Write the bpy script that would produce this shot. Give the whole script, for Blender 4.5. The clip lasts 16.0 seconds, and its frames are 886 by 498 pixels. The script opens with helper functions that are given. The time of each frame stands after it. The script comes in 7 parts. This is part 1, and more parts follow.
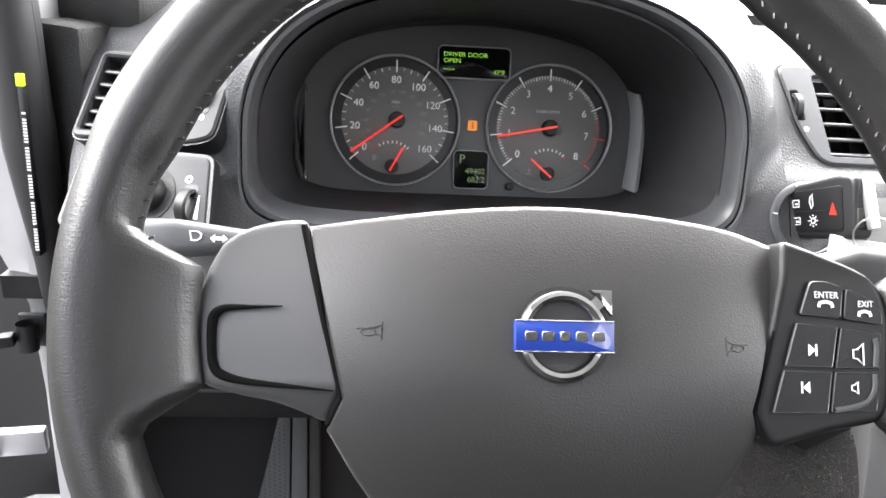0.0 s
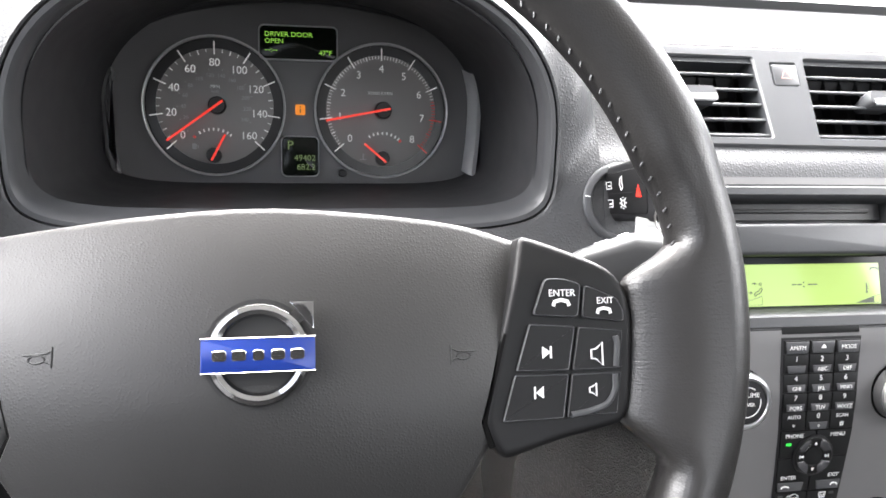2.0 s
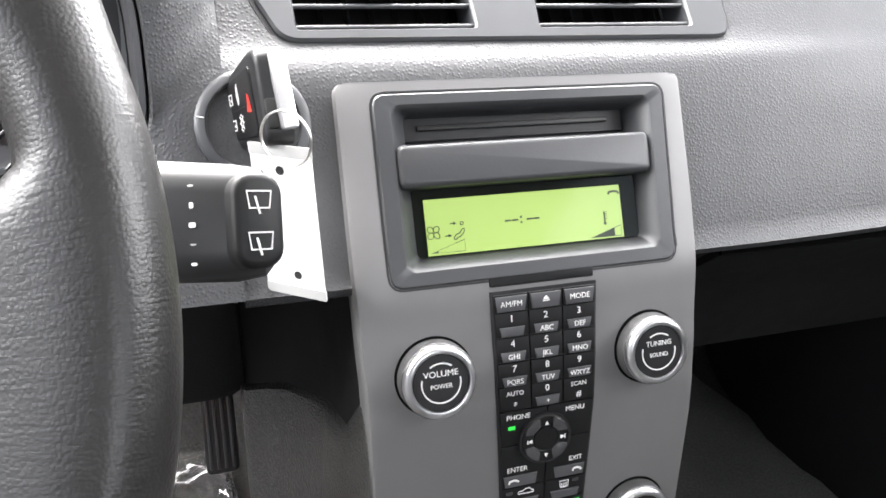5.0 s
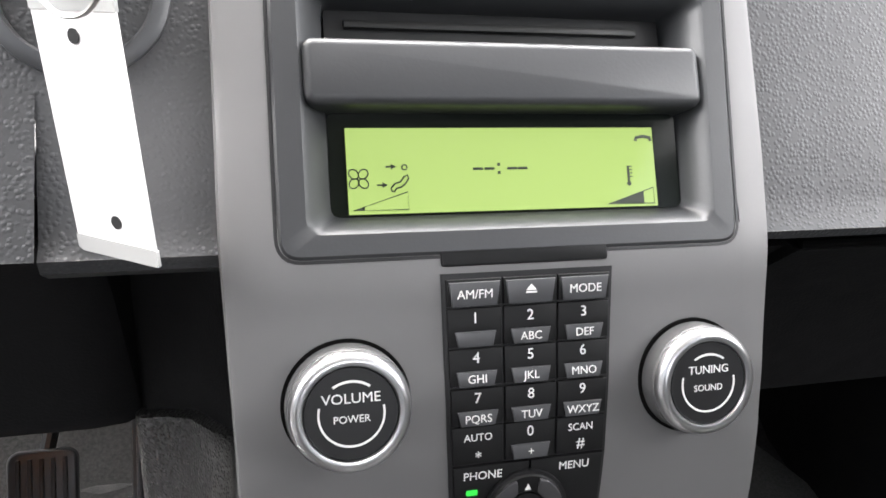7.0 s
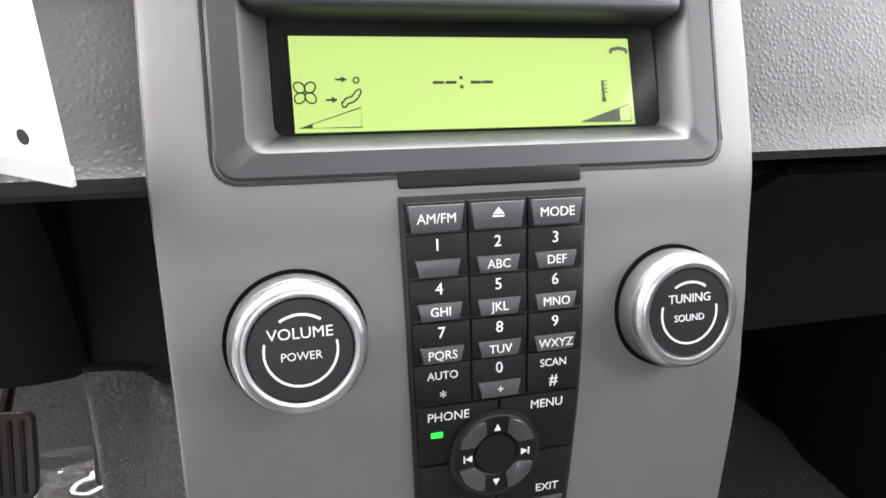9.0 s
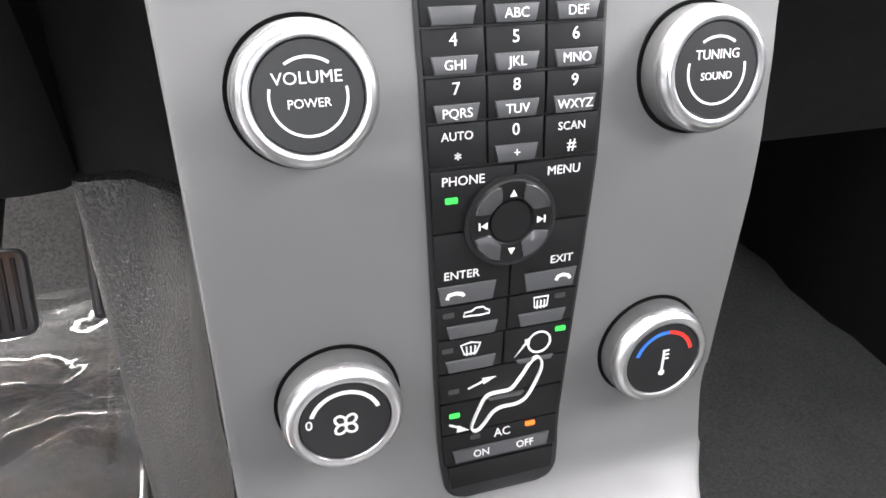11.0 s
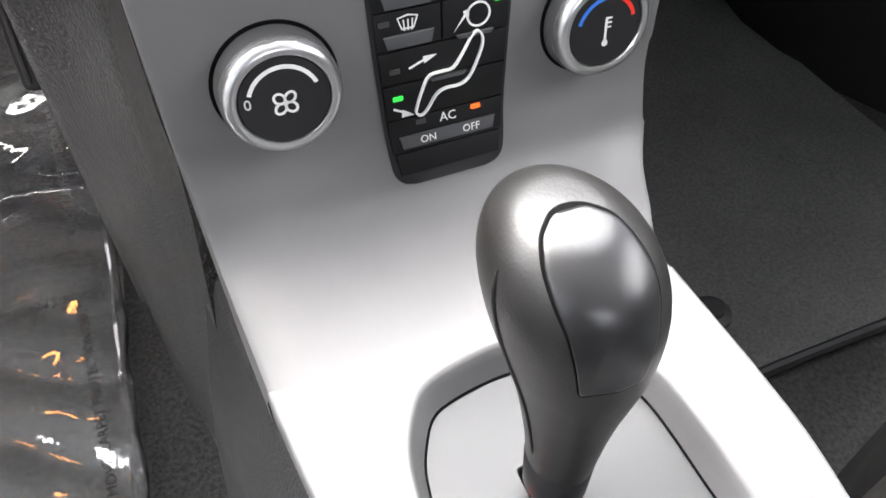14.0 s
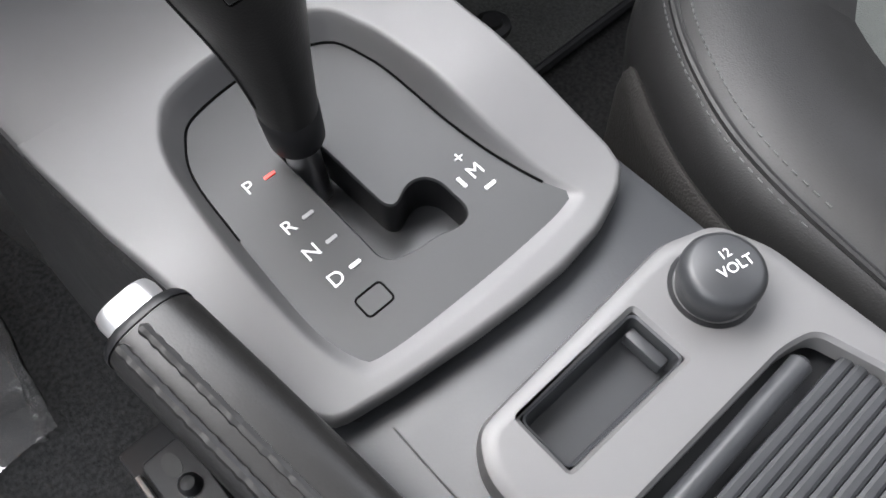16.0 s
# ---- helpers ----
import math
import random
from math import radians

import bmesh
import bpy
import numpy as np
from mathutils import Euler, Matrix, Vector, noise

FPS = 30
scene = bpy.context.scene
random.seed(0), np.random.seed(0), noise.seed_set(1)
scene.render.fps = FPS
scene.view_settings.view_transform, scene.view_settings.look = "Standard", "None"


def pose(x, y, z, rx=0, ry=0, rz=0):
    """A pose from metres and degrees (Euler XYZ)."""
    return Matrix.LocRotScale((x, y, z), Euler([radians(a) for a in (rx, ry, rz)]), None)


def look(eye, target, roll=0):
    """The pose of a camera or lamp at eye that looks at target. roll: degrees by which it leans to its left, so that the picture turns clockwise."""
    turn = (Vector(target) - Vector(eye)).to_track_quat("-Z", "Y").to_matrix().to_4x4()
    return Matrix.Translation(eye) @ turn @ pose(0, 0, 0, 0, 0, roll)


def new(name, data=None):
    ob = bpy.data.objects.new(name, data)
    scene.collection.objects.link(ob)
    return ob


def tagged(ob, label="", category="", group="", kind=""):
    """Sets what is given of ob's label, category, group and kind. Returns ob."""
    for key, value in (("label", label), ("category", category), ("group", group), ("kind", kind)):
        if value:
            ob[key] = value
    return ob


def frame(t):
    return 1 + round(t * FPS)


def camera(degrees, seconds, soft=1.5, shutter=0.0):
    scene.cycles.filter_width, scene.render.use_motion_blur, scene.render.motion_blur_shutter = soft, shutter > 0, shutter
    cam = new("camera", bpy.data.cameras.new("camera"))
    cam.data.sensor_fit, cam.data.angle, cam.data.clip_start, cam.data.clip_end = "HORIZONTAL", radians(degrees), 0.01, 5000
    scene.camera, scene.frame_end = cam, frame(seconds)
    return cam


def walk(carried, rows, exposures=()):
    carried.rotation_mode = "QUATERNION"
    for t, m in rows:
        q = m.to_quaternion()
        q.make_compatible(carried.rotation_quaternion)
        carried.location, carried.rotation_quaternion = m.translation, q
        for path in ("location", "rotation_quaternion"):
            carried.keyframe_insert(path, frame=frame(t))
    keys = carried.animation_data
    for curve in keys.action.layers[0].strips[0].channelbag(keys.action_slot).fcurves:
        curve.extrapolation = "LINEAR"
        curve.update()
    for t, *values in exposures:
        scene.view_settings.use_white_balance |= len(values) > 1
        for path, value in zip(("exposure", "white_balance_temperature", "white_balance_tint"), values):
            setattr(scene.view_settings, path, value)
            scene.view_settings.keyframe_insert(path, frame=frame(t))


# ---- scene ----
cam = camera(61.2, 16.0, soft=1.6)
METRES, EYE, TILT, LEAN, TURN = 0.7, 0.80, -20.0, -3.5, -4.5
ROWS = [
    (0.0, 0.0, 0.0, 0.0, -0.0, -0.0, -0.0),
    (0.5, 0.0307, 0.0067, 0.0047, -1.2, -0.43, 0.28),
    (1.0, 0.0666, 0.0173, 0.008, -2.5, -0.86, 0.68),
    (1.5, 0.0989, 0.0283, 0.0098, -3.96, -1.41, 1.19),
    (2.0, 0.1318, 0.0361, 0.0139, -4.98, -1.9, 2.02),
    (2.5, 0.1683, 0.0486, 0.0144, -6.49, -2.29, 2.22),
    (3.0, 0.2101, 0.065, 0.0137, -8.5, -3.12, 2.55),
    (3.5, 0.2609, 0.0955, 0.0139, -10.37, -3.98, 3.68),
    (4.0, 0.3045, 0.1236, 0.0096, -11.87, -4.63, 4.39),
    (4.5, 0.3508, 0.1587, -0.0013, -12.01, -5.53, 4.88),
    (5.0, 0.3957, 0.2125, -0.0177, -11.93, -6.0, 5.76),
    (5.2, 0.4055, 0.2368, -0.0172, -12.3428, -6.1842, 5.715),
    (7.3, 0.4920, 0.4175, -0.0940, -8.85, -2.15, 3.56),
    (7.5, 0.4949, 0.4233, -0.0951, -9.16, -2.34, 3.57),
    (8.0, 0.5013, 0.4322, -0.0983, -9.71, -2.18, 3.59),
    (8.2, 0.5020, 0.4330, -0.0985, -10.05, -2.60, 3.60),
    (10.3, 0.4837, 0.4396, -0.1355, -12.172, -11.6099, 5.1039),
    (10.5, 0.4837, 0.4389, -0.1391, -11.93, -12.85, 5.0),
    (11.0, 0.4803, 0.4493, -0.159, -12.44, -15.42, 5.12),
    (11.5, 0.4773, 0.4581, -0.1785, -12.89, -17.45, 4.86),
    (12.0, 0.4754, 0.4616, -0.1865, -12.54, -19.18, 4.5),
    (12.5, 0.4736, 0.4594, -0.1862, -12.34, -20.0, 4.48),
    (13.0, 0.472, 0.4526, -0.1861, -12.64, -23.56, 5.27),
    (13.5, 0.4739, 0.4436, -0.1967, -14.74, -28.43, 6.16),
    (14.0, 0.4778, 0.4306, -0.2167, -17.01, -31.42, 8.05),
    (14.5, 0.486, 0.4079, -0.2408, -21.4, -35.67, 11.04),
    (15.0, 0.4931, 0.3949, -0.2605, -25.14, -40.46, 13.71),
    (15.5, 0.4996, 0.3685, -0.2701, -29.8, -44.6, 14.56),
    (16.0, 0.4999, 0.3275, -0.2689, -35.26, -48.15, 15.75),
]
EXPOSURES = [(0.0, 3.4, 6500, 11), (3.5, 3.3, 6500, 11), (5.0, 3.2, 6500, 11), (7.5, 3.05, 6550, 11), (8.2, 3.1, 6550, 11), (10.5, 3.9, 6550, 11), (12.5, 4.0, 6500, 11), (13.5, 3.5, 6500, 11), (14.0, 3.2, 6450, 11), (15.0, 2.3, 6300, 11), (16.0, 1.85, 6250, 11)]
walk(cam, [(t, pose(0, 0, EYE, TILT, LEAN, TURN) @ pose(METRES * x, METRES * y, METRES * z, 90 + pitch, roll, yaw)) for t, x, y, z, yaw, pitch, roll in ROWS], EXPOSURES)

# ---- world and light: an overcast bright day outside the parked car ----
world = bpy.data.worlds.new("sky")
scene.world = world
world.use_nodes = True
wn = world.node_tree.nodes
sky = wn.new("ShaderNodeTexSky")
sky.sky_type = "NISHITA"
sky.sun_disc = False
sky.sun_elevation, sky.sun_rotation = radians(55), radians(-31)
sky.air_density, sky.dust_density, sky.ozone_density = 1.0, 6.0, 1.0
wn["Background"].inputs[1].default_value = 0.11
cloud = wn.new("ShaderNodeHueSaturation")  # a grey overcast sky
cloud.inputs["Saturation"].default_value = 0.35
world.node_tree.links.new(sky.outputs[0], cloud.inputs["Color"])
world.node_tree.links.new(cloud.outputs[0], wn["Background"].inputs[0])
sun = new("sun", bpy.data.lights.new("sun", "SUN"))
sun.data.energy, sun.data.angle, sun.data.color = 0.4, radians(50), (1.0, 0.97, 0.93)
sun.matrix_world = look((0, 0, 0), (0.30, -0.50, -0.82))


def window_light(name, watts, width, height, eye, target):
    """Sky light that comes in through one opening of the car."""
    ob = new(name, bpy.data.lights.new(name, "AREA"))
    ob.data.shape, ob.data.size, ob.data.size_y, ob.data.energy, ob.data.color = "RECTANGLE", width, height, watts, (1.0, 0.99, 0.98)
    ob.matrix_world = look(eye, target)
    return ob


window_light("windshield_light", 8.0, 1.15, 0.5, (0.47, 0.80, 1.06), (0.47, 0.40, 0.55))
window_light("rear_window_light", 0.55, 0.9, 0.22, (0.45, -1.15, 1.02), (0.30, 0.40, 0.60))
window_light("passenger_window_light", 4.0, 1.4, 0.6, (1.85, -0.15, 1.36), (0.60, 0.45, 0.60))
window_light("door_light", 12.0, 1.4, 0.7, (-1.20, 0.45, 1.60), (0.2, 0.42, 0.50))


# ---- materials ----
def material(name, colour, rough=0.5, metal=0.0, grain=0.0, size=0.003, kind="noise", vary=0.12, spec=0.5, coat=0.0, fold=0.0, speck=0.0, deep=1.0):
    """A procedural surface: colour with two scales of variation, roughness, and a fine relief of the given grain size in metres."""
    m = bpy.data.materials.new(name)
    m.use_nodes = True
    n, l = m.node_tree.nodes, m.node_tree.links
    b = n["Principled BSDF"]
    b.inputs["Roughness"].default_value = rough
    b.inputs["Metallic"].default_value = metal
    b.inputs["Specular IOR Level"].default_value = spec
    b.inputs["Coat Weight"].default_value = coat
    tc = n.new("ShaderNodeTexCoord")
    big = n.new("ShaderNodeTexNoise")
    big.inputs["Scale"].default_value = 9.0
    big.inputs["Detail"].default_value = 4.0
    l.new(tc.outputs["Object"], big.inputs["Vector"])
    ramp = n.new("ShaderNodeMix")
    ramp.data_type = "RGBA"
    lo, hi = [c * (1 - vary) for c in colour], [min(1, c * (1 + vary)) for c in colour]
    ramp.inputs[6].default_value, ramp.inputs[7].default_value = (*lo, 1), (*hi, 1)
    l.new(big.outputs["Fac"], ramp.inputs[0])
    l.new(ramp.outputs[2], b.inputs["Base Color"])
    if speck > 0:  # fibres and flecks; on the tunnel, painted glints and shade of its grain
        dots = n.new("ShaderNodeTexNoise")
        dots.inputs["Scale"].default_value, dots.inputs["Detail"].default_value = 0.7 / size, 2.0
        l.new(tc.outputs["Object"], dots.inputs["Vector"])
        mr = n.new("ShaderNodeMapRange")
        mr.inputs["From Min"].default_value, mr.inputs["From Max"].default_value = 0.3, 0.7
        mr.inputs["To Min"].default_value, mr.inputs["To Max"].default_value = 1 - speck, 1 + speck
        l.new(dots.outputs["Fac"], mr.inputs["Value"])
        mul = n.new("ShaderNodeVectorMath")
        mul.operation = "SCALE"
        l.new(ramp.outputs[2], mul.inputs[0])
        l.new(mr.outputs[0], mul.inputs["Scale"])
        l.new(mul.outputs[0], b.inputs["Base Color"])
    rr = n.new("ShaderNodeMapRange")
    rr.inputs["To Min"].default_value, rr.inputs["To Max"].default_value = max(0.02, rough * 0.88), min(1, rough * 1.12)
    fine = n.new("ShaderNodeTexNoise")
    fine.inputs["Scale"].default_value = 55.0
    fine.inputs["Detail"].default_value = 3.0
    l.new(tc.outputs["Object"], fine.inputs["Vector"])
    l.new(fine.outputs["Fac"], rr.inputs["Value"])
    l.new(rr.outputs[0], b.inputs["Roughness"])
    if grain > 0:
        if kind == "cells":
            g = n.new("ShaderNodeTexVoronoi")
            g.feature = "SMOOTH_F1"
            g.inputs["Scale"].default_value = 1.0 / size
            out = g.outputs["Distance"]
        elif kind == "pebble":
            g = n.new("ShaderNodeTexVoronoi")
            g.feature = "F1"
            g.inputs["Scale"].default_value, g.inputs["Randomness"].default_value = 1.0 / size, 0.8
            out = g.outputs["Distance"]
        elif kind == "dots":  # small round bumps apart from one another
            g, step = n.new("ShaderNodeTexVoronoi"), n.new("ShaderNodeMapRange")
            g.inputs["Scale"].default_value, g.inputs["Randomness"].default_value = 1.0 / size, 0.9
            step.interpolation_type = "SMOOTHSTEP"
            step.inputs["From Min"].default_value, step.inputs["From Max"].default_value = 0.12, 0.62
            step.inputs["To Min"].default_value, step.inputs["To Max"].default_value = 1.0, 0.0
            l.new(g.outputs["Distance"], step.inputs["Value"])
            out = step.outputs[0]
        elif kind == "crease":
            g = n.new("ShaderNodeTexVoronoi")
            g.feature = "DISTANCE_TO_EDGE"
            g.inputs["Scale"].default_value = 1.0 / size
            out = g.outputs["Distance"]
        else:
            g = n.new("ShaderNodeTexNoise")
            g.inputs["Scale"].default_value = 1.0 / size
            g.inputs["Detail"].default_value = 3.0
            out = g.outputs["Fac"]
        l.new(tc.outputs["Object"], g.inputs["Vector"])
        bump = n.new("ShaderNodeBump")
        bump.inputs["Strength"].default_value = grain
        bump.inputs["Distance"].default_value = size * 0.3 * deep
        bump.invert = kind == "pebble"
        l.new(out, bump.inputs["Height"])
        if fold > 0:  # shallow folds of stretched leather
            wave = n.new("ShaderNodeTexNoise")
            wave.inputs["Scale"].default_value, wave.inputs["Detail"].default_value = 140.0, 3.0
            l.new(tc.outputs["Object"], wave.inputs["Vector"])
            b2 = n.new("ShaderNodeBump")
            b2.inputs["Strength"].default_value, b2.inputs["Distance"].default_value = fold, 0.004
            l.new(wave.outputs["Fac"], b2.inputs["Height"])
            l.new(b2.outputs[0], bump.inputs["Normal"])
        l.new(bump.outputs[0], b.inputs["Normal"])
    return m


def glowing(name, colour, strength, base=(0.02, 0.02, 0.02)):
    m = bpy.data.materials.new(name)
    m.use_nodes = True
    b = m.node_tree.nodes["Principled BSDF"]
    b.inputs["Base Color"].default_value = (*base, 1)
    b.inputs["Roughness"].default_value = 0.3
    b.inputs["Emission Color"].default_value = (*colour, 1)
    b.inputs["Emission Strength"].default_value = strength
    return m


DASH = material("grained dash plastic", (0.031, 0.032, 0.034), 0.46, grain=0.55, size=0.0019, kind="dots", vary=0.1, deep=0.5)
STALK = material("satin black stalk plastic", (0.020, 0.0205, 0.0215), 0.42, grain=0.1, size=0.001)
SMOOTH = material("smooth dark grey plastic", (0.05, 0.051, 0.054), 0.42, grain=0.12, size=0.0012)
BEZEL = material("satin charcoal plastic", (0.032, 0.0335, 0.036), 0.42, grain=0.1, size=0.0012)
VENT = material("satin grey vent plastic", (0.040, 0.0415, 0.0445), 0.4, grain=0.1, size=0.001)
# speck paints the pebbles' small highlights and shadows into the colour
TUNNEL = material("grained warm grey tunnel plastic", (0.031, 0.030, 0.029), 0.36, grain=1.0, size=0.0021, kind="dots", spec=0.7, deep=1.0, speck=0.22)
LOWER = material("grained lower plastic", (0.025, 0.0247, 0.0245), 0.6, grain=0.6, size=0.0017, kind="pebble", spec=0.3)
KNEE = material("black knee panel plastic", (0.016, 0.016, 0.0165), 0.8, grain=0.4, size=0.0016, kind="cells", spec=0.1)
SILVER = material("satin silver paint", (0.172, 0.170, 0.170), 0.56, metal=0.5, grain=0.06, size=0.0008, vary=0.05)
PLATE = material("satin dark grey shift plate", (0.035, 0.036, 0.037), 0.45, grain=0.05, size=0.0008)
BLACK = material("matt black plastic", (0.007, 0.007, 0.008), 0.45, grain=0.1, size=0.001)
KEYCAP = material("soft black key plastic", (0.007, 0.007, 0.0075), 0.5, grain=0.08, size=0.0007, spec=0.22)
KEYLIP = material("grey key lip", (0.058, 0.059, 0.063), 0.4)
LEATHER = material("dark grey leather", (0.0098, 0.0090, 0.0086), 0.38, grain=0.34, size=0.0011, kind="pebble", vary=0.2, fold=0.02, spec=0.6, deep=0.7)
# a little lighter than the rim's leather
KNOBSKIN = material("knob and handbrake leather", (0.0125, 0.0120, 0.0115), 0.4, grain=0.2, size=0.0010, kind="pebble", vary=0.2, fold=0.008, spec=0.5, deep=0.7)
PADMAT = material("airbag cover vinyl", (0.0150, 0.0146, 0.0142), 0.48, grain=0.5, size=0.0011, kind="dots", vary=0.12, spec=0.6, deep=0.32)
SIDEGREY = material("satin grey side trim", (0.03, 0.031, 0.033), 0.5, grain=0.1, size=0.0012, spec=0.3)
SEATTRIM = material("grained seat trim plastic", (0.024, 0.023, 0.022), 0.55, grain=0.6, size=0.0014, kind="pebble", spec=0.3)
SWITCH = material("smooth black spoke plastic", (0.007, 0.007, 0.0074), 0.45, grain=0.08, size=0.0008, spec=0.2)
# near black for open joints, and for the shade drawn on the left spoke's grip
GAP_SHADE = material("dark joints and grip shade", (0.004, 0.004, 0.004), 0.9, spec=0.05)
FACET = material("glossy grey facet", (0.045, 0.045, 0.048), 0.25)
SPOKE = material("satin grey spoke cover", (0.052, 0.052, 0.053), 0.45, grain=0.06, size=0.0008)
INLAY_SKIN = material("smooth dark inlay plastic", (0.013, 0.013, 0.014), 0.3, grain=0.05, size=0.0008)
CHROME = material("polished chrome", (0.5, 0.5, 0.505), 0.1, metal=1.0, vary=0.02)
SATINMETAL = material("satin metal ring", (0.62, 0.62, 0.63), 0.3, metal=1.0, vary=0.04)
BRUSHED = material("brushed silver button", (0.7, 0.7, 0.71), 0.3, metal=0.8, vary=0.04)
BLUE = material("blue enamel", (0.012, 0.036, 0.23), 0.25, vary=0.05, coat=0.4)
WHITE = material("white print", (0.75, 0.75, 0.74), 0.5, vary=0.03)
GREYPRINT = material("grey print", (0.32, 0.32, 0.32), 0.5, vary=0.03)
TONE = material("embossed dark line", (0.014, 0.014, 0.014), 0.5)
RED = material("red needle", (0.75, 0.03, 0.02), 0.35, vary=0.05)
REDGLOW = glowing("lit red needle", (1.0, 0.06, 0.03), 0.06, (0.7, 0.03, 0.02))
BLUEPRINT = material("blue print", (0.03, 0.16, 0.6), 0.5)
PALERING = material("pale satin ring paint", (0.5, 0.5, 0.5), 0.3, metal=0.2, vary=0.04)
# paler than the trim itself: the light on the right bracket is in the colour
LIT_TRIM = material("grey trim plastic painted as lit", (0.42, 0.42, 0.42), 0.45, vary=0.06)
DIALPRINT = glowing("lit white dial print", (1.0, 0.98, 0.95), 0.02, (0.8, 0.8, 0.79))
DIAL = material("dial grey", (0.22, 0.209, 0.205), 0.5, grain=0.05, size=0.0006)
DIALRIM = material("dial outer black", (0.012, 0.012, 0.013), 0.3)
LINING = material("black hood lining plastic", (0.030, 0.030, 0.032), 0.5, grain=0.15, size=0.0012, spec=0.35)
CLUSTER = material("cluster face plastic", (0.115, 0.113, 0.114), 0.4, grain=0.05, size=0.001)
TEXTLIT = glowing("green lit characters", (0.35, 0.8, 0.08), 0.075)
TEXTDIM = glowing("dim green characters", (0.22, 0.34, 0.1), 0.045)
SCREEN = material("dark display glass", (0.006, 0.008, 0.006), 0.12, spec=0.15)
LCD = glowing("backlit green display", (0.60, 0.85, 0.22), 0.075, (0.12, 0.16, 0.06))
LCD.node_tree.nodes["Principled BSDF"].inputs["Roughness"].default_value = 0.08
LCDINK = material("display black segments", (0.01, 0.018, 0.006), 0.4)
LEDG = glowing("green indicator", (0.03, 0.9, 0.08), 0.13)
LEDO = glowing("orange indicator", (1.0, 0.16, 0.01), 0.16)
LEDOFF = material("unlit indicator", (0.035, 0.035, 0.035), 0.4)
COURTESY = glowing("lit courtesy lamp", (1.0, 0.36, 0.08), 3.0)
AMBER = glowing("amber lamp", (1.0, 0.30, 0.01), 0.07, (0.3, 0.1, 0.01))
CARPET = material("charcoal carpet", (0.036, 0.036, 0.036), 0.95, grain=1.0, size=0.0024, vary=0.3, spec=0.1, speck=0.32)
MATCARPET = material("dark olive grey floor mat", (0.085, 0.086, 0.083), 0.95, grain=1.0, size=0.0020, vary=0.35, spec=0.1, speck=0.22)
SEATLEATHER = material("seat leather", (0.0135, 0.0134, 0.0135), 0.5, grain=0.3, size=0.0014, kind="crease", vary=0.12, spec=0.4)
FABRIC = material("woven seat fabric", (0.05, 0.055, 0.052), 0.9, grain=1.0, size=0.0012)
THREAD = material("grey thread", (0.08, 0.08, 0.08), 0.7)
RIMTHREAD = material("dark grey thread", (0.03, 0.03, 0.033), 0.4)
RUBBER = material("black rubber", (0.014, 0.014, 0.015), 0.55, grain=0.1, size=0.002)
BODY = material("silver car paint", (0.38, 0.38, 0.39), 0.35, metal=0.35, vary=0.03, coat=0.5)
PAPER = material("white card tag", (0.82, 0.8, 0.79), 0.6, vary=0.02)
STEEL = material("plain steel", (0.5, 0.49, 0.47), 0.35, metal=1.0)
LIGHTTRIM = material("pale grey headliner cloth", (0.66, 0.65, 0.63), 0.9, grain=0.4, size=0.002)
ASPHALT = material("asphalt", (0.05, 0.05, 0.05), 0.9, grain=0.6, size=0.01)
YELLOW = material("yellow sticker", (0.55, 0.75, 0.03), 0.5)


def wrinkled(name, like):
    """The wheel's leather: short folds across the rim where it bends into the spokes."""
    m = like.copy()
    m.name = name
    n, l = m.node_tree.nodes, m.node_tree.links
    b = n["Principled BSDF"]
    tc, sep, arc, along = n.new("ShaderNodeTexCoord"), n.new("ShaderNodeSeparateXYZ"), n.new("ShaderNodeMath"), n.new("ShaderNodeMath")
    arc.operation, along.operation = "ARCTAN2", "MULTIPLY"
    l.new(tc.outputs["Object"], sep.inputs[0])
    l.new(sep.outputs["Y"], arc.inputs[0])
    l.new(sep.outputs["X"], arc.inputs[1])
    l.new(arc.outputs[0], along.inputs[0])
    along.inputs[1].default_value = 120.0
    away = n.new("ShaderNodeVectorMath")
    away.operation = "LENGTH"
    l.new(tc.outputs["Object"], away.inputs[0])
    across = n.new("ShaderNodeMath")
    across.operation = "MULTIPLY"
    across.inputs[1].default_value = 90.0
    l.new(away.outputs["Value"], across.inputs[0])
    tall = n.new("ShaderNodeMath")
    tall.operation = "MULTIPLY"
    tall.inputs[1].default_value = 60.0
    l.new(sep.outputs["Z"], tall.inputs[0])
    com, no, bump = n.new("ShaderNodeCombineXYZ"), n.new("ShaderNodeTexNoise"), n.new("ShaderNodeBump")
    l.new(along.outputs[0], com.inputs[0])
    l.new(across.outputs[0], com.inputs[1])
    l.new(tall.outputs[0], com.inputs[2])
    no.inputs["Scale"].default_value, no.inputs["Detail"].default_value, no.inputs["Distortion"].default_value = 1.0, 2.0, 0.6
    l.new(com.outputs[0], no.inputs["Vector"])
    side, fade = n.new("ShaderNodeMath"), n.new("ShaderNodeMapRange")
    side.operation = "ABSOLUTE"
    l.new(sep.outputs["Y"], side.inputs[0])
    l.new(side.outputs[0], fade.inputs["Value"])
    fade.inputs["From Min"].default_value, fade.inputs["From Max"].default_value = 0.045, 0.10
    fade.inputs["To Min"].default_value, fade.inputs["To Max"].default_value = 0.14, 0.0
    l.new(fade.outputs[0], bump.inputs["Strength"])
    bump.inputs["Distance"].default_value = 0.0007
    l.new(no.outputs["Fac"], bump.inputs["Height"])
    last = b.inputs["Normal"].links[0].from_node
    l.new(last.outputs[0], bump.inputs["Normal"])
    l.new(bump.outputs[0], b.inputs["Normal"])
    return m


RIMSKIN = wrinkled("creased rim leather", LEATHER)


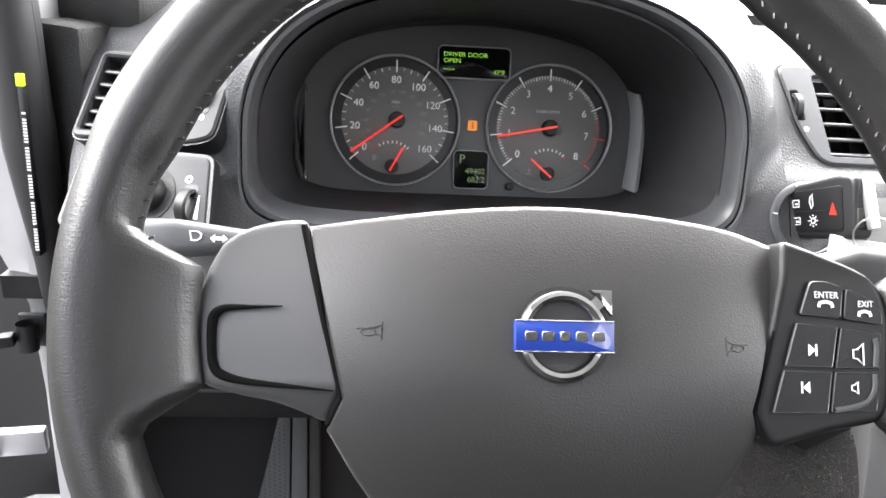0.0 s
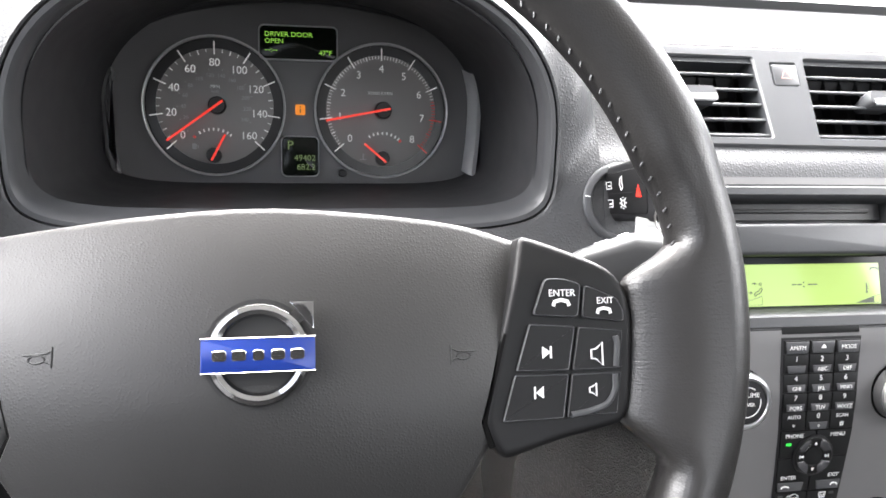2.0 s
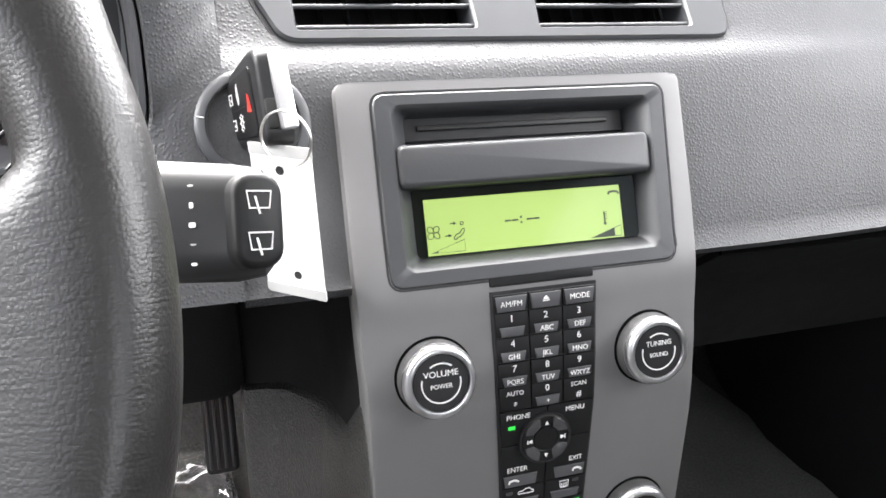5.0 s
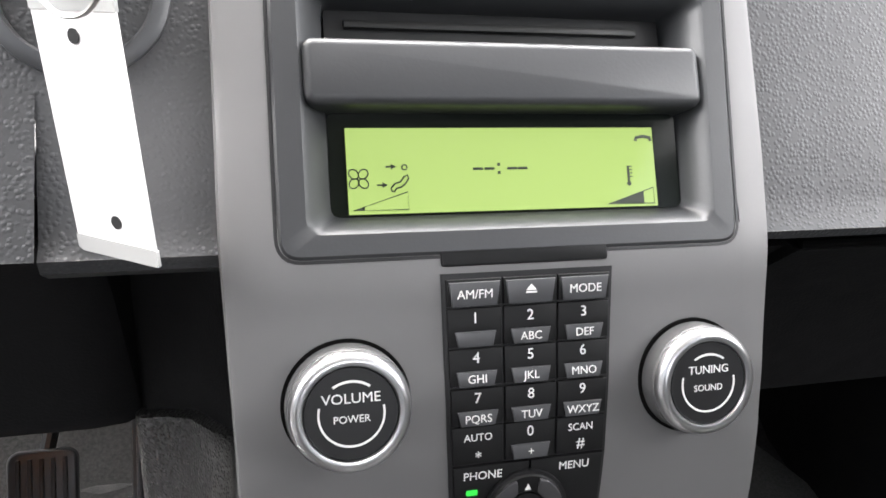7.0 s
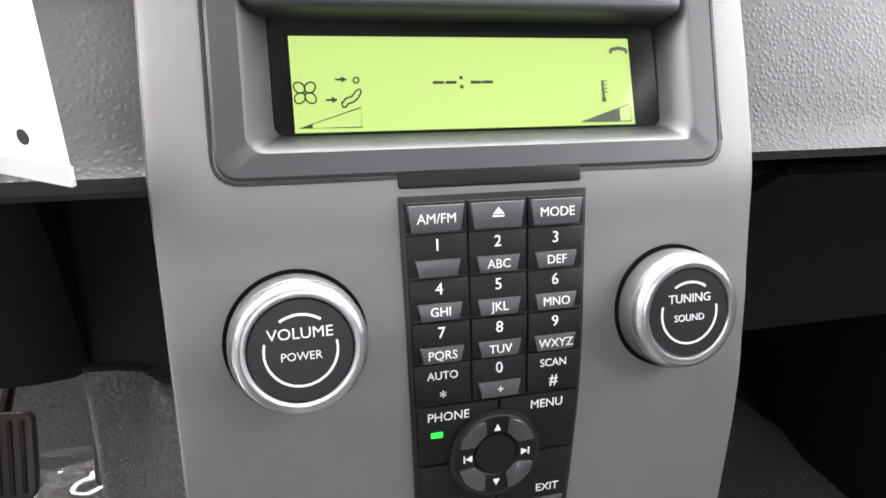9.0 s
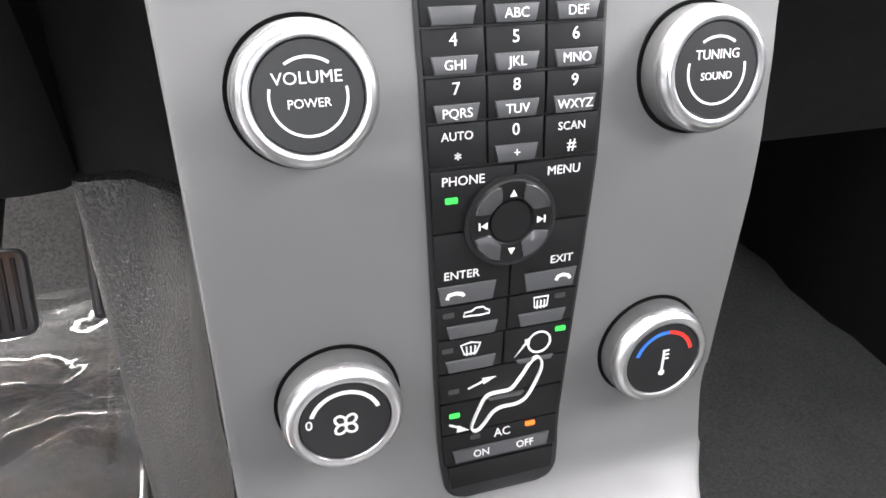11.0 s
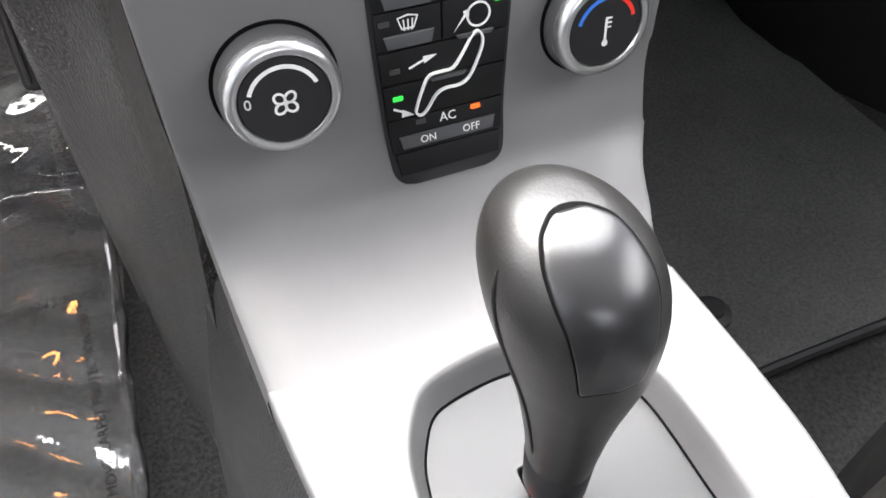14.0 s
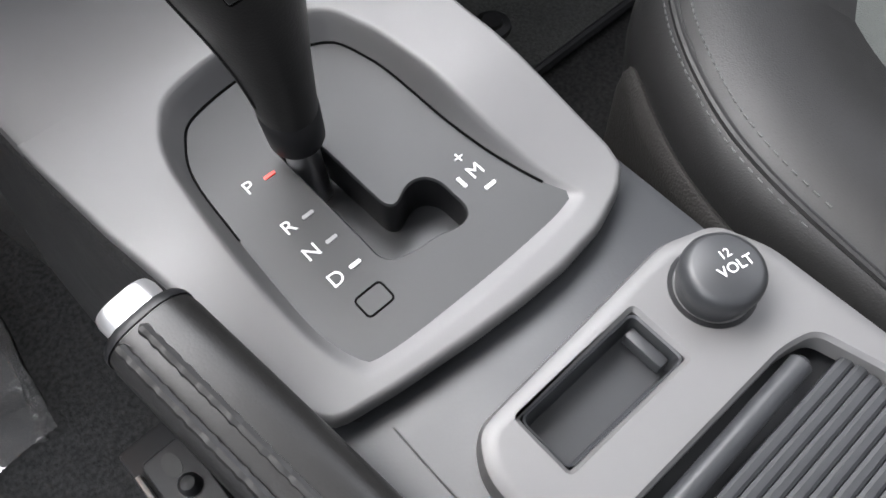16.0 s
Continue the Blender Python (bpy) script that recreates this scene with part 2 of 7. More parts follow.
def film_material(name="clear crinkled film", haze_glare=0.18):
    """Clear film: see-through with a thin pale cloudiness, partly standing in for broad reflections, and sharp
    reflections from its folds.
    """
    m = bpy.data.materials.new(name)
    m.use_nodes = True
    n, l = m.node_tree.nodes, m.node_tree.links
    n.remove(n["Principled BSDF"])
    tr, gl, mix = n.new("ShaderNodeBsdfTransparent"), n.new("ShaderNodeBsdfGlossy"), n.new("ShaderNodeMixShader")
    tr.inputs[0].default_value = (0.86, 0.86, 0.87, 1)
    gl.inputs["Roughness"].default_value = 0.06
    fr = n.new("ShaderNodeFresnel")
    fr.inputs[0].default_value = 2.0
    tc, no, bu = n.new("ShaderNodeTexCoord"), n.new("ShaderNodeTexNoise"), n.new("ShaderNodeBump")
    no.inputs["Scale"].default_value, no.inputs["Detail"].default_value, no.inputs["Distortion"].default_value = 9.0, 2.0, 1.8
    bu.inputs["Strength"].default_value, bu.inputs["Distance"].default_value = 0.22, 0.014
    l.new(tc.outputs["Object"], no.inputs["Vector"])
    l.new(no.outputs["Fac"], bu.inputs["Height"])
    l.new(bu.outputs[0], gl.inputs["Normal"])
    l.new(bu.outputs[0], fr.inputs["Normal"])
    l.new(fr.outputs[0], mix.inputs[0])
    # even pale diffuse layer, partly painted glare in place of broad reflections
    glare_mix, df = n.new("ShaderNodeMixShader"), n.new("ShaderNodeBsdfDiffuse")
    df.inputs[0].default_value, glare_mix.inputs[0].default_value = (0.5, 0.5, 0.5, 1), haze_glare
    l.new(tr.outputs[0], glare_mix.inputs[1])
    l.new(df.outputs[0], glare_mix.inputs[2])
    l.new(glare_mix.outputs[0], mix.inputs[1])
    l.new(gl.outputs[0], mix.inputs[2])
    l.new(mix.outputs[0], n["Material Output"].inputs["Surface"])
    return m


FILM = film_material()
FILMEDGE = film_material("welded film edge", 0.07)
GLASS = bpy.data.materials.new("clear glass")
GLASS.use_nodes = True
_b = GLASS.node_tree.nodes["Principled BSDF"]
_b.inputs["Transmission Weight"].default_value, _b.inputs["Roughness"].default_value, _b.inputs["IOR"].default_value = 1.0, 0.02, 1.45


# ---- mesh helpers ----
def finish(bm, name, mat, angle=35):
    bmesh.ops.remove_doubles(bm, verts=bm.verts, dist=1e-6)
    bmesh.ops.recalc_face_normals(bm, faces=bm.faces)
    me = bpy.data.meshes.new(name)
    for f in bm.faces:
        f.smooth = True
    bm.to_mesh(me)
    bm.free()
    me.set_sharp_from_angle(angle=radians(angle))
    me.materials.append(mat)
    return me


def part(name, bm, mat, parent=None, label="", m=None, angle=35):
    """Links a bmesh as one mesh object under a thing or a part."""
    ob = new(name, finish(bm, name, mat, angle))
    if parent is not None:
        ob.parent = parent
    if m is not None:
        ob.matrix_basis = m
    if label:
        tagged(ob, label)
    return ob


def again(ob, m, parent=None):
    """Another object on the same mesh."""
    o = new(ob.name.split(".")[0], ob.data)
    o.parent = parent if parent is not None else ob.parent
    o.matrix_basis = m
    return o


def thing(name, label, category, m=None, group="", kind=""):
    ob = new(name)
    ob.empty_display_size = 0.02
    if m is not None:
        ob.matrix_basis = m
    return tagged(ob, label, category, group, kind)


def box(w, d, h, bevel=0.0, seg=2, at=(0, 0, 0)):
    bm = bmesh.new()
    bmesh.ops.create_cube(bm, size=1.0)
    bmesh.ops.scale(bm, verts=bm.verts, vec=(w, d, h))
    if bevel > 0:
        bmesh.ops.bevel(bm, geom=bm.edges[:], offset=bevel, segments=seg, affect="EDGES", profile=0.5)
    bmesh.ops.translate(bm, verts=bm.verts, vec=at)
    return bm


def join(*bms):
    out = bms[0]
    for b in bms[1:]:
        me = bpy.data.meshes.new("tmp")
        b.to_mesh(me)
        b.free()
        out.from_mesh(me)
        bpy.data.meshes.remove(me)
    return out


def moved(bm, m):
    bmesh.ops.transform(bm, matrix=m, verts=bm.verts)
    return bm


def roundrect(w, h, r, seg=5):
    pts = []
    for cx, cy, a0 in ((w / 2 - r, h / 2 - r, 0), (-w / 2 + r, h / 2 - r, 90), (-w / 2 + r, -h / 2 + r, 180), (w / 2 - r, -h / 2 + r, 270)):
        for i in range(seg + 1):
            a = radians(a0 + 90 * i / seg)
            pts.append((cx + r * math.cos(a), cy + r * math.sin(a)))
    return pts


def rounded(poly, r, seg=4):
    """A polygon with its corners rounded by about r."""
    out, n = [], len(poly)
    for i in range(n):
        p, a, b = Vector(poly[i]), Vector(poly[i - 1]), Vector(poly[(i + 1) % n])
        da, db = (a - p), (b - p)
        ra, rb = min(r, da.length * 0.45), min(r, db.length * 0.45)
        p0, p1 = p + da.normalized() * ra, p + db.normalized() * rb
        for k in range(seg + 1):
            t = k / seg
            out.append(tuple(p0 * (1 - t) ** 2 + p * 2 * t * (1 - t) + p1 * t * t))
    return out


def area2(poly):
    return sum(poly[i - 1][0] * poly[i][1] - poly[i][0] * poly[i - 1][1] for i in range(len(poly)))


def shrink(poly, d):
    """The polygon moved inwards by d."""
    s = 1 if area2(poly) > 0 else -1
    out, n = [], len(poly)
    for i in range(n):
        a, p, b = Vector(poly[i - 1]), Vector(poly[i]), Vector(poly[(i + 1) % n])
        e1, e2 = (p - a), (b - p)
        if e1.length < 1e-9 or e2.length < 1e-9:
            e1 = e2 = (b - a)
        n1, n2 = Vector((-e1.y, e1.x)).normalized() * s, Vector((-e2.y, e2.x)).normalized() * s
        v = n1 + n2
        v = v.normalized() if v.length > 1e-9 else n1
        out.append(tuple(p + v * d / max(0.4, v.dot(n1))))
    return out


def loops(rings, cap0=True, cap1=True, closed=True):
    """Faces between rings of 3D points with equal counts."""
    bm = bmesh.new()
    vs = [[bm.verts.new(p) for p in ring] for ring in rings]
    n = len(rings[0])
    for a, b in zip(vs, vs[1:]):
        for i in range(n if closed else n - 1):
            j = (i + 1) % n
            bm.faces.new((a[i], a[j], b[j], b[i]))
    if cap0:
        bm.faces.new(vs[0])
    if cap1:
        bm.faces.new(vs[-1])
    return bm


def prism(poly, w0, w1, bevel=0.0, steps=3, back=True):
    """A plate with the outline poly from w0 up to w1, its upper edge rounded."""
    rings = [[(x, y, w0) for x, y in poly]]
    if bevel > 0:
        for k in range(steps + 1):
            a = radians(90 * k / steps)
            q = shrink(poly, bevel * (1 - math.cos(a))) if k else poly
            rings.append([(x, y, w1 - bevel * (1 - math.sin(a))) for x, y in q])
    else:
        rings.append([(x, y, w1) for x, y in poly])
    return loops(rings, cap0=back)


def frame_plate(outer, inner, w0, w1, bevel=0.001, inner_depth=None):
    """A flat ring between two outlines with equal point counts."""
    d = w0 if inner_depth is None else inner_depth
    rings = [[(x, y, w0) for x, y in outer], [(x, y, w1 - bevel) for x, y in outer], [(x, y, w1) for x, y in shrink(outer, bevel)],
             [(x, y, w1) for x, y in shrink(inner, -bevel)], [(x, y, w1 - bevel) for x, y in inner], [(x, y, d) for x, y in inner]]
    return loops(rings, cap0=False, cap1=False)


def lathe(profile, seg=40):
    """profile: (radius, height) points; turned round the z axis."""
    rings = []
    for r, h in profile:
        rings.append([(r * math.cos(2 * math.pi * i / seg), r * math.sin(2 * math.pi * i / seg), h) for i in range(seg)])
    return loops(rings, profile[0][0] < 0.001, profile[-1][0] < 0.001)


def disc(r, w=0.0, seg=48, at=(0, 0)):
    bm = bmesh.new()
    bm.faces.new([bm.verts.new((at[0] + r * math.cos(2 * math.pi * i / seg), at[1] + r * math.sin(2 * math.pi * i / seg), w)) for i in range(seg)])
    return bm


def ring_band(r0, r1, w0, w1, seg=64, a0=0.0, a1=360.0):
    """A flat band of an annulus with thickness, from angle a0 to a1."""
    full = abs(a1 - a0) >= 359.9
    n = seg if full else seg + 1
    rings = []
    for r, w in ((r0, w0), (r0, w1), (r1, w1), (r1, w0)):
        rings.append([(r * math.cos(radians(a0 + (a1 - a0) * i / seg)), r * math.sin(radians(a0 + (a1 - a0) * i / seg)), w) for i in range(n)])
    bm = loops(rings, False, False, closed=full)
    return bm


def catmull(pts, per=6, closed=False):
    """A smooth curve through the points."""
    pts = [Vector(p) for p in pts]
    n, out = len(pts), []
    for i in range(n if closed else n - 1):
        p0 = pts[i - 1] if (closed or i > 0) else pts[0] * 2 - pts[1]
        p1, p2 = pts[i], pts[(i + 1) % n]
        p3 = pts[(i + 2) % n] if (closed or i + 2 < n) else p2 * 2 - p1
        for k in range(per):
            t = k / per
            out.append(0.5 * ((2 * p1) + (p2 - p0) * t + (2 * p0 - 5 * p1 + 4 * p2 - p3) * t * t + (3 * p1 - p0 - 3 * p2 + p3) * t ** 3))
    if not closed:
        out.append(pts[-1].copy())
    return out


def tube(pts, r, seg=8, closed=False):
    """A round tube along points; r a number or a list."""
    pts = [Vector(p) for p in pts]
    n = len(pts)
    rings, up = [], Vector((0.13, 0.31, 0.94))
    for i, p in enumerate(pts):
        a = pts[i - 1] if (i > 0 or closed) else p
        b = pts[(i + 1) % n] if (i < n - 1 or closed) else p
        d = (b - a).normalized()
        s = d.cross(up)
        s = s.normalized() if s.length > 1e-5 else d.orthogonal().normalized()
        v = s.cross(d)
        rr = r[i] if isinstance(r, (list, tuple)) else r
        rings.append([tuple(p + (s * math.cos(2 * math.pi * k / seg) + v * math.sin(2 * math.pi * k / seg)) * rr) for k in range(seg)])
    if closed:
        rings.append(rings[0])
    return loops(rings, not closed, not closed)


def bar2(p, q, w, z0, z1):
    """A flat bar from p to q in the plane, of width w."""
    p, q = Vector(p), Vector(q)
    d = (q - p).normalized()
    s = Vector((-d.y, d.x)) * (w / 2)
    return prism([tuple(p - s), tuple(q - s), tuple(q + s), tuple(p + s)], z0, z1, back=False)


def line2(pts, w, z0, z1, closed=False):
    """A flat stroke of width w through points of the plane."""
    pts = [Vector(p) for p in pts]
    n = len(pts)
    left, right = [], []
    for i, p in enumerate(pts):
        a = pts[i - 1] if (i > 0 or closed) else p
        b = pts[(i + 1) % n] if (i < n - 1 or closed) else p
        d = (b - a).normalized()
        s = Vector((-d.y, d.x)) * (w / 2)
        left.append(p + s)
        right.append(p - s)
    rings = [[(*q, z0) for q in left], [(*q, z1) for q in left], [(*q, z1) for q in right], [(*q, z0) for q in right]]
    if closed:
        for r in rings:
            r.append(r[0])
    return loops(rings, False, False, closed=False)


def words(text, size, m, mat, parent, name="lettering", align="CENTER", squeeze=1.0, bold=True):
    """Lettering in the built-in font, as a mesh lying in the plane of m."""
    cu = bpy.data.curves.new("t", "FONT")
    cu.body, cu.size, cu.align_x, cu.align_y = text, size, align, "CENTER"
    cu.extrude, cu.resolution_u = 0.00008, 3
    ob = bpy.data.objects.new("t", cu)
    me = bpy.data.meshes.new_from_object(ob)
    bpy.data.objects.remove(ob)
    bpy.data.curves.remove(cu)
    if bold:  # strike it twice, a hair apart, for the heavier strokes of printed signs
        bm, other = bmesh.new(), bmesh.new()
        bm.from_mesh(me)
        other.from_mesh(me)
        bmesh.ops.translate(bm, verts=bm.verts, vec=(-size * 0.003, 0, 0))
        bmesh.ops.translate(other, verts=other.verts, vec=(size * 0.003, size * 0.002, 0.00002))
        bm = join(bm, other)
        bm.to_mesh(me)
        bm.free()
    me.materials.clear()
    me.materials.append(mat)
    me.name = name
    o = new(name, me)
    o.parent = parent
    o.matrix_basis = m @ Matrix.Diagonal((squeeze, 1, 1, 1))
    return o


def axes(o, u, v, w):
    """A pose from an origin and three axes."""
    u, v, w = Vector(u).normalized(), Vector(v).normalized(), Vector(w).normalized()
    return Matrix(((u.x, v.x, w.x, o[0]), (u.y, v.y, w.y, o[1]), (u.z, v.z, w.z, o[2]), (0, 0, 0, 1)))


def at(x, y, z=0.0, turn=0.0):
    return Matrix.Translation((x, y, z)) @ Matrix.Rotation(radians(turn), 4, "Z")


def lerp(a, b, t):
    return a + (b - a) * t


# ---- two curved faces, (y, z) from the top down: the dashboard's, and that of the centre stack, which stands proud of it ----
DASH_FACE = catmull([(0.80, 0.790), (0.66, 0.779), (0.605, 0.764), (0.578, 0.745), (0.531, 0.690), (0.507, 0.668), (0.482, 0.620), (0.454, 0.563), (0.440, 0.530)], 8)
FACE = catmull([(0.5146, 0.6985), (0.4991, 0.6685), (0.4799, 0.6315), (0.4605, 0.594), (0.4475, 0.569), (0.4413, 0.549), (0.4371, 0.5348), (0.4328, 0.5213), (0.4295, 0.507), (0.4262, 0.493),
                (0.4213, 0.461), (0.4168, 0.4295), (0.4132, 0.405), (0.4108, 0.390), (0.4065, 0.378), (0.399, 0.364), (0.384, 0.3555), (0.362, 0.3525), (0.340, 0.352)], 8)


def face_at(z, face=FACE):
    """The point (y, z) of a face at height z, and its outward normal."""
    for a, b in zip(face, face[1:]):
        if b.y <= z <= a.y:
            t = (a.y - z) / max(1e-9, a.y - b.y)
            p, d = a.lerp(b, t), (b - a).normalized()
            return p, Vector((d.y, -d.x))
    return face[-1], Vector((0, 1))


def on_face(x, z, lift=0.0, face=FACE):
    """The pose of a thing that lies on a face: x right, y up the slope, z outwards."""
    p, n = face_at(z, face)
    w = Vector((0, n.x, n.y))
    v = w.cross(Vector((1, 0, 0)))
    return axes(Vector((x, p.x, p.y)) + w * lift, (1, 0, 0), v, w)


# ---- the setting: ground, car shell, floor ----
def sheet(rows, name, mat, parent=None, label="", skip=None, angle=35):
    """A surface through rows of points; skip(i, j) leaves a cell open."""
    bm = bmesh.new()
    vs = [[bm.verts.new(p) for p in row] for row in rows]
    for i in range(len(rows) - 1):
        for j in range(len(rows[0]) - 1):
            if skip and skip(i, j):
                continue
            bm.faces.new((vs[i][j], vs[i][j + 1], vs[i + 1][j + 1], vs[i + 1][j]))
    me = bpy.data.meshes.new(name)
    for f in bm.faces:
        f.smooth = True
    bm.to_mesh(me)
    bm.free()
    me.set_sharp_from_angle(angle=radians(angle))
    me.materials.append(mat)
    ob = new(name, me)
    if parent is not None:
        ob.parent = parent
    if label:
        tagged(ob, label)
    return ob


def sheet_block(x0, x1, prof):
    """A block with the section prof, (y, z) points, closed behind."""
    ring = list(prof) + [(prof[-1][0], prof[0][1] + 0.004), (prof[0][0] + 0.03, prof[0][1] + 0.004)]
    return loops([[(x, y, z) for y, z in ring] for x in (x0, x0 + 0.004, x1 - 0.004, x1)])


tagged(part("ground", box(60, 60, 0.02, at=(0, 0, -0.26)), ASPHALT), "grey asphalt ground outside the parked car", "ground", kind="structure")
FLOOR = 0.10


def floor_z(x, y):
    """Footwell floor: flat, then rising to the bulkhead."""
    return FLOOR + max(0.0, y - 0.93) * 0.75


def carpet():
    ys = [-0.9, -0.3, 0.0, 0.2, 0.4, 0.6, 0.8, 0.9, 0.95, 1.0, 1.1, 1.25, 1.35]
    xs = [-0.36, -0.2, 0.0, 0.15, 0.3, 0.45, 0.6, 0.8, 1.0, 1.3]
    return sheet([[(x, y, floor_z(x, y)) for x in xs] for y in ys], "floor", CARPET)


tagged(carpet(), "charcoal looped carpet floor of the footwells", "floor", kind="structure")
tagged(part("floor_pan", box(1.72, 2.4, 0.05, at=(0.47, 0.2, 0.03)), RUBBER), "dark underside of the car floor", "floor pan", kind="structure")
tagged(part("wall_bulkhead", box(1.75, 0.04, 0.85, at=(0.47, 1.37, 0.40)), KNEE), "dark carpeted bulkhead behind the pedals", "wall", kind="structure")
tagged(part("ceiling", join(box(1.3, 1.2, 0.03, 0.008, at=(0.47, -0.25, 1.27)), box(1.3, 0.10, 0.05, 0.01, at=(0.47, 0.40, 1.25))), LIGHTTRIM), "pale cloth headliner over the seats", "ceiling", kind="structure")
tagged(part("wall_rear", join(box(1.5, 0.05, 0.75, at=(0.47, -1.25, 0.40)), box(1.5, 0.05, 0.06, at=(0.47, -0.88, 1.25))), SEATLEATHER), "plain dark rear wall of the cabin", "wall", kind="structure")
# added out of view: keeps rear light and bright reflections off the wheel
tagged(part("rear_light_blocker", box(0.56, 0.05, 1.0, 0.02, at=(-0.02, -0.50, 0.60)), KNEE), "unseen dark panel added behind the driver's place to block light", "wall", kind="structure")
tagged(part("wall_right", join(box(0.06, 2.5, 0.72, 0.01, at=(1.27, 0.12, 0.42)), box(0.06, 0.12, 0.6, at=(1.22, -0.35, 1.0))), LOWER), "dark passenger door trim below the window", "wall", kind="structure")
for sx in (-0.30, 1.20):
    tagged(part("windshield_pillar", tube([(sx, 1.15, 0.78), (sx * 0.93 + 0.03, 0.80, 1.03), (sx * 0.88 + 0.05, 0.42, 1.26)], 0.035, 10), LIGHTTRIM), "slanted windshield pillar with pale trim", "pillar", kind="structure")
tagged(part("wall_left_rear", box(0.06, 0.4, 0.7, 0.02, at=(-0.36, -1.05, 0.55)), BODY), "silver body side behind the door opening", "wall", kind="structure")
tagged(part("sill", box(0.10, 1.7, 0.16, 0.02, at=(-0.37, -0.05, 0.10)), BODY), "silver painted door sill", "sill", kind="structure")

# ---- dashboard ----
CX = 0.088  # middle of the instrument hood
dashboard = thing("dashboard", "dark grey soft-grained dashboard with instrument hood", "dashboard")


def opening(k, grow=0.0):
    """The instrument opening's outline at angle step k of 96, as (x, z)."""
    a = 2 * math.pi * k / 96
    c, s = math.cos(a), math.sin(a)
    z0, hw = 0.690, 0.172 + grow
    hh = (0.106 if s > 0 else 0.056) + grow
    e = 0.80 if s > 0 else 0.34
    x = hw * math.copysign(abs(c) ** e, c)
    z = hh * math.copysign(abs(s) ** (0.86 if s > 0 else 0.34), s)
    return CX + x, z0 + z


def hood_outer(k):
    """Where the hood runs out into the dashboard."""
    a = 2 * math.pi * k / 96
    c, s = math.cos(a), math.sin(a)
    m = max(abs(c), abs(s))
    x, q = c / m, s / m
    px = lerp(-0.125, 0.302, (x + 1) / 2)
    t = (q + 1) / 2
    path = [Vector((0.452, 0.572)), Vector((0.482, 0.620)), Vector((0.507, 0.668)), Vector((0.535, 0.70)), Vector((0.585, 0.755)), Vector((0.66, 0.785)), Vector((0.80, 0.792))]
    f = t * (len(path) - 1)
    i = min(int(f), len(path) - 2)
    p = path[i].lerp(path[i + 1], f - i)
    return Vector((px, p.x, p.y))


def rim_ring(grow, y):
    return [(x, y + (z - 0.69) * 0.16, z) for x, z in (opening(k, grow) for k in range(96))]


def hood_bezel():
    return loops([rim_ring(g, y) for g, y in ((-0.0025, 0.530), (-0.001, 0.518), (0.0, 0.512), (0.0022, 0.5085), (0.0050, 0.5080), (0.0056, 0.511))], False, False)


def hood():
    rings = [rim_ring(g, y) for g, y in ((0.0062, 0.514), (0.0066, 0.5085), (0.0080, 0.5070))]
    last = [Vector(p) for p in rings[-1]]
    for i in range(1, 13):
        t = i / 12
        ring = []
        for k in range(96):
            o = hood_outer(k)
            p = last[k].lerp(o, t)
            s = math.sin(2 * math.pi * k / 96)
            bulge = math.sin(math.pi * t) * (0.016 + 0.012 * max(0, s))
            n = Vector((0, -0.45, 0.9)) if s > 0 else Vector((0, -0.6, 0.2))
            ring.append(tuple(p + n * bulge * (1 if s > 0 else 0.25)))
        rings.append(ring)
    return loops(rings, False, False)


part("hood_bezel", hood_bezel(), SMOOTH, dashboard, "smooth grey bezel round the instruments")
part("instrument_hood", hood(), DASH, dashboard, "arched grained instrument hood")
def hood_lining():
    rings = []
    for y, f in ((0.526, 0.996), (0.60, 0.975), (0.715, 0.955)):
        zoff = (0.69 - 0.637) * (f - 1) - (y - 0.51) * 0.15
        rings.append([(CX + (x - CX) * f, y + (z - 0.69) * 0.16, z + zoff) for x, z in (opening(k, -0.002) for k in range(96))])
    return loops(rings, False, False)


part("hood_lining", hood_lining(), LINING, dashboard, "black lining of the instrument hood")

XS = [0.302, 0.318, 0.330, 0.345, 0.3574, 0.40, 0.45, 0.50, 0.54, 0.5600, 0.59, 0.604, 0.62, 0.66, 0.72, 0.80, 0.90, 1.02, 1.14, 1.24]
ZS = [p for p in DASH_FACE if p.y > 0.574]


def dash_right():
    rows = []
    prof = [Vector((1.15, 0.80)), Vector((0.95, 0.797))] + list(ZS) + [Vector((0.4545, 0.571)), Vector((0.4565, 0.567)), Vector((0.465, 0.5650)), Vector((0.60, 0.562)), Vector((0.95, 0.53))]
    low = dict(zip(range(len(prof) - 5, len(prof)), (0.0, 0.001, 0.004, 0.008, 0.008)))  # the edge beside the wheel rolls under
    for i, p in enumerate(prof):
        p = [Vector((p.x, p.y - low.get(i, 0.0) * (x < 0.36))) for x in XS]
        rows.append([(x, q.x + 0.10 * max(0, x - 0.62) ** 1.5 * (1 if q.x < 0.6 else 0.3), q.y) for x, q in zip(XS, p)])

    def skip(i, j):
        xa, xb, z = XS[j], XS[j + 1], (prof[i].y + prof[i + 1].y) / 2
        stack = xa >= 0.3525 and xb <= 0.5715 and z < 0.655
        vent = xa >= 0.330 - 1e-6 and xb <= 0.604 + 1e-6 and 0.688 < z < 0.742
        return stack or vent

    return sheet(rows, "dash_pad", DASH, dashboard, "grained dash pad", skip)


dash_right()


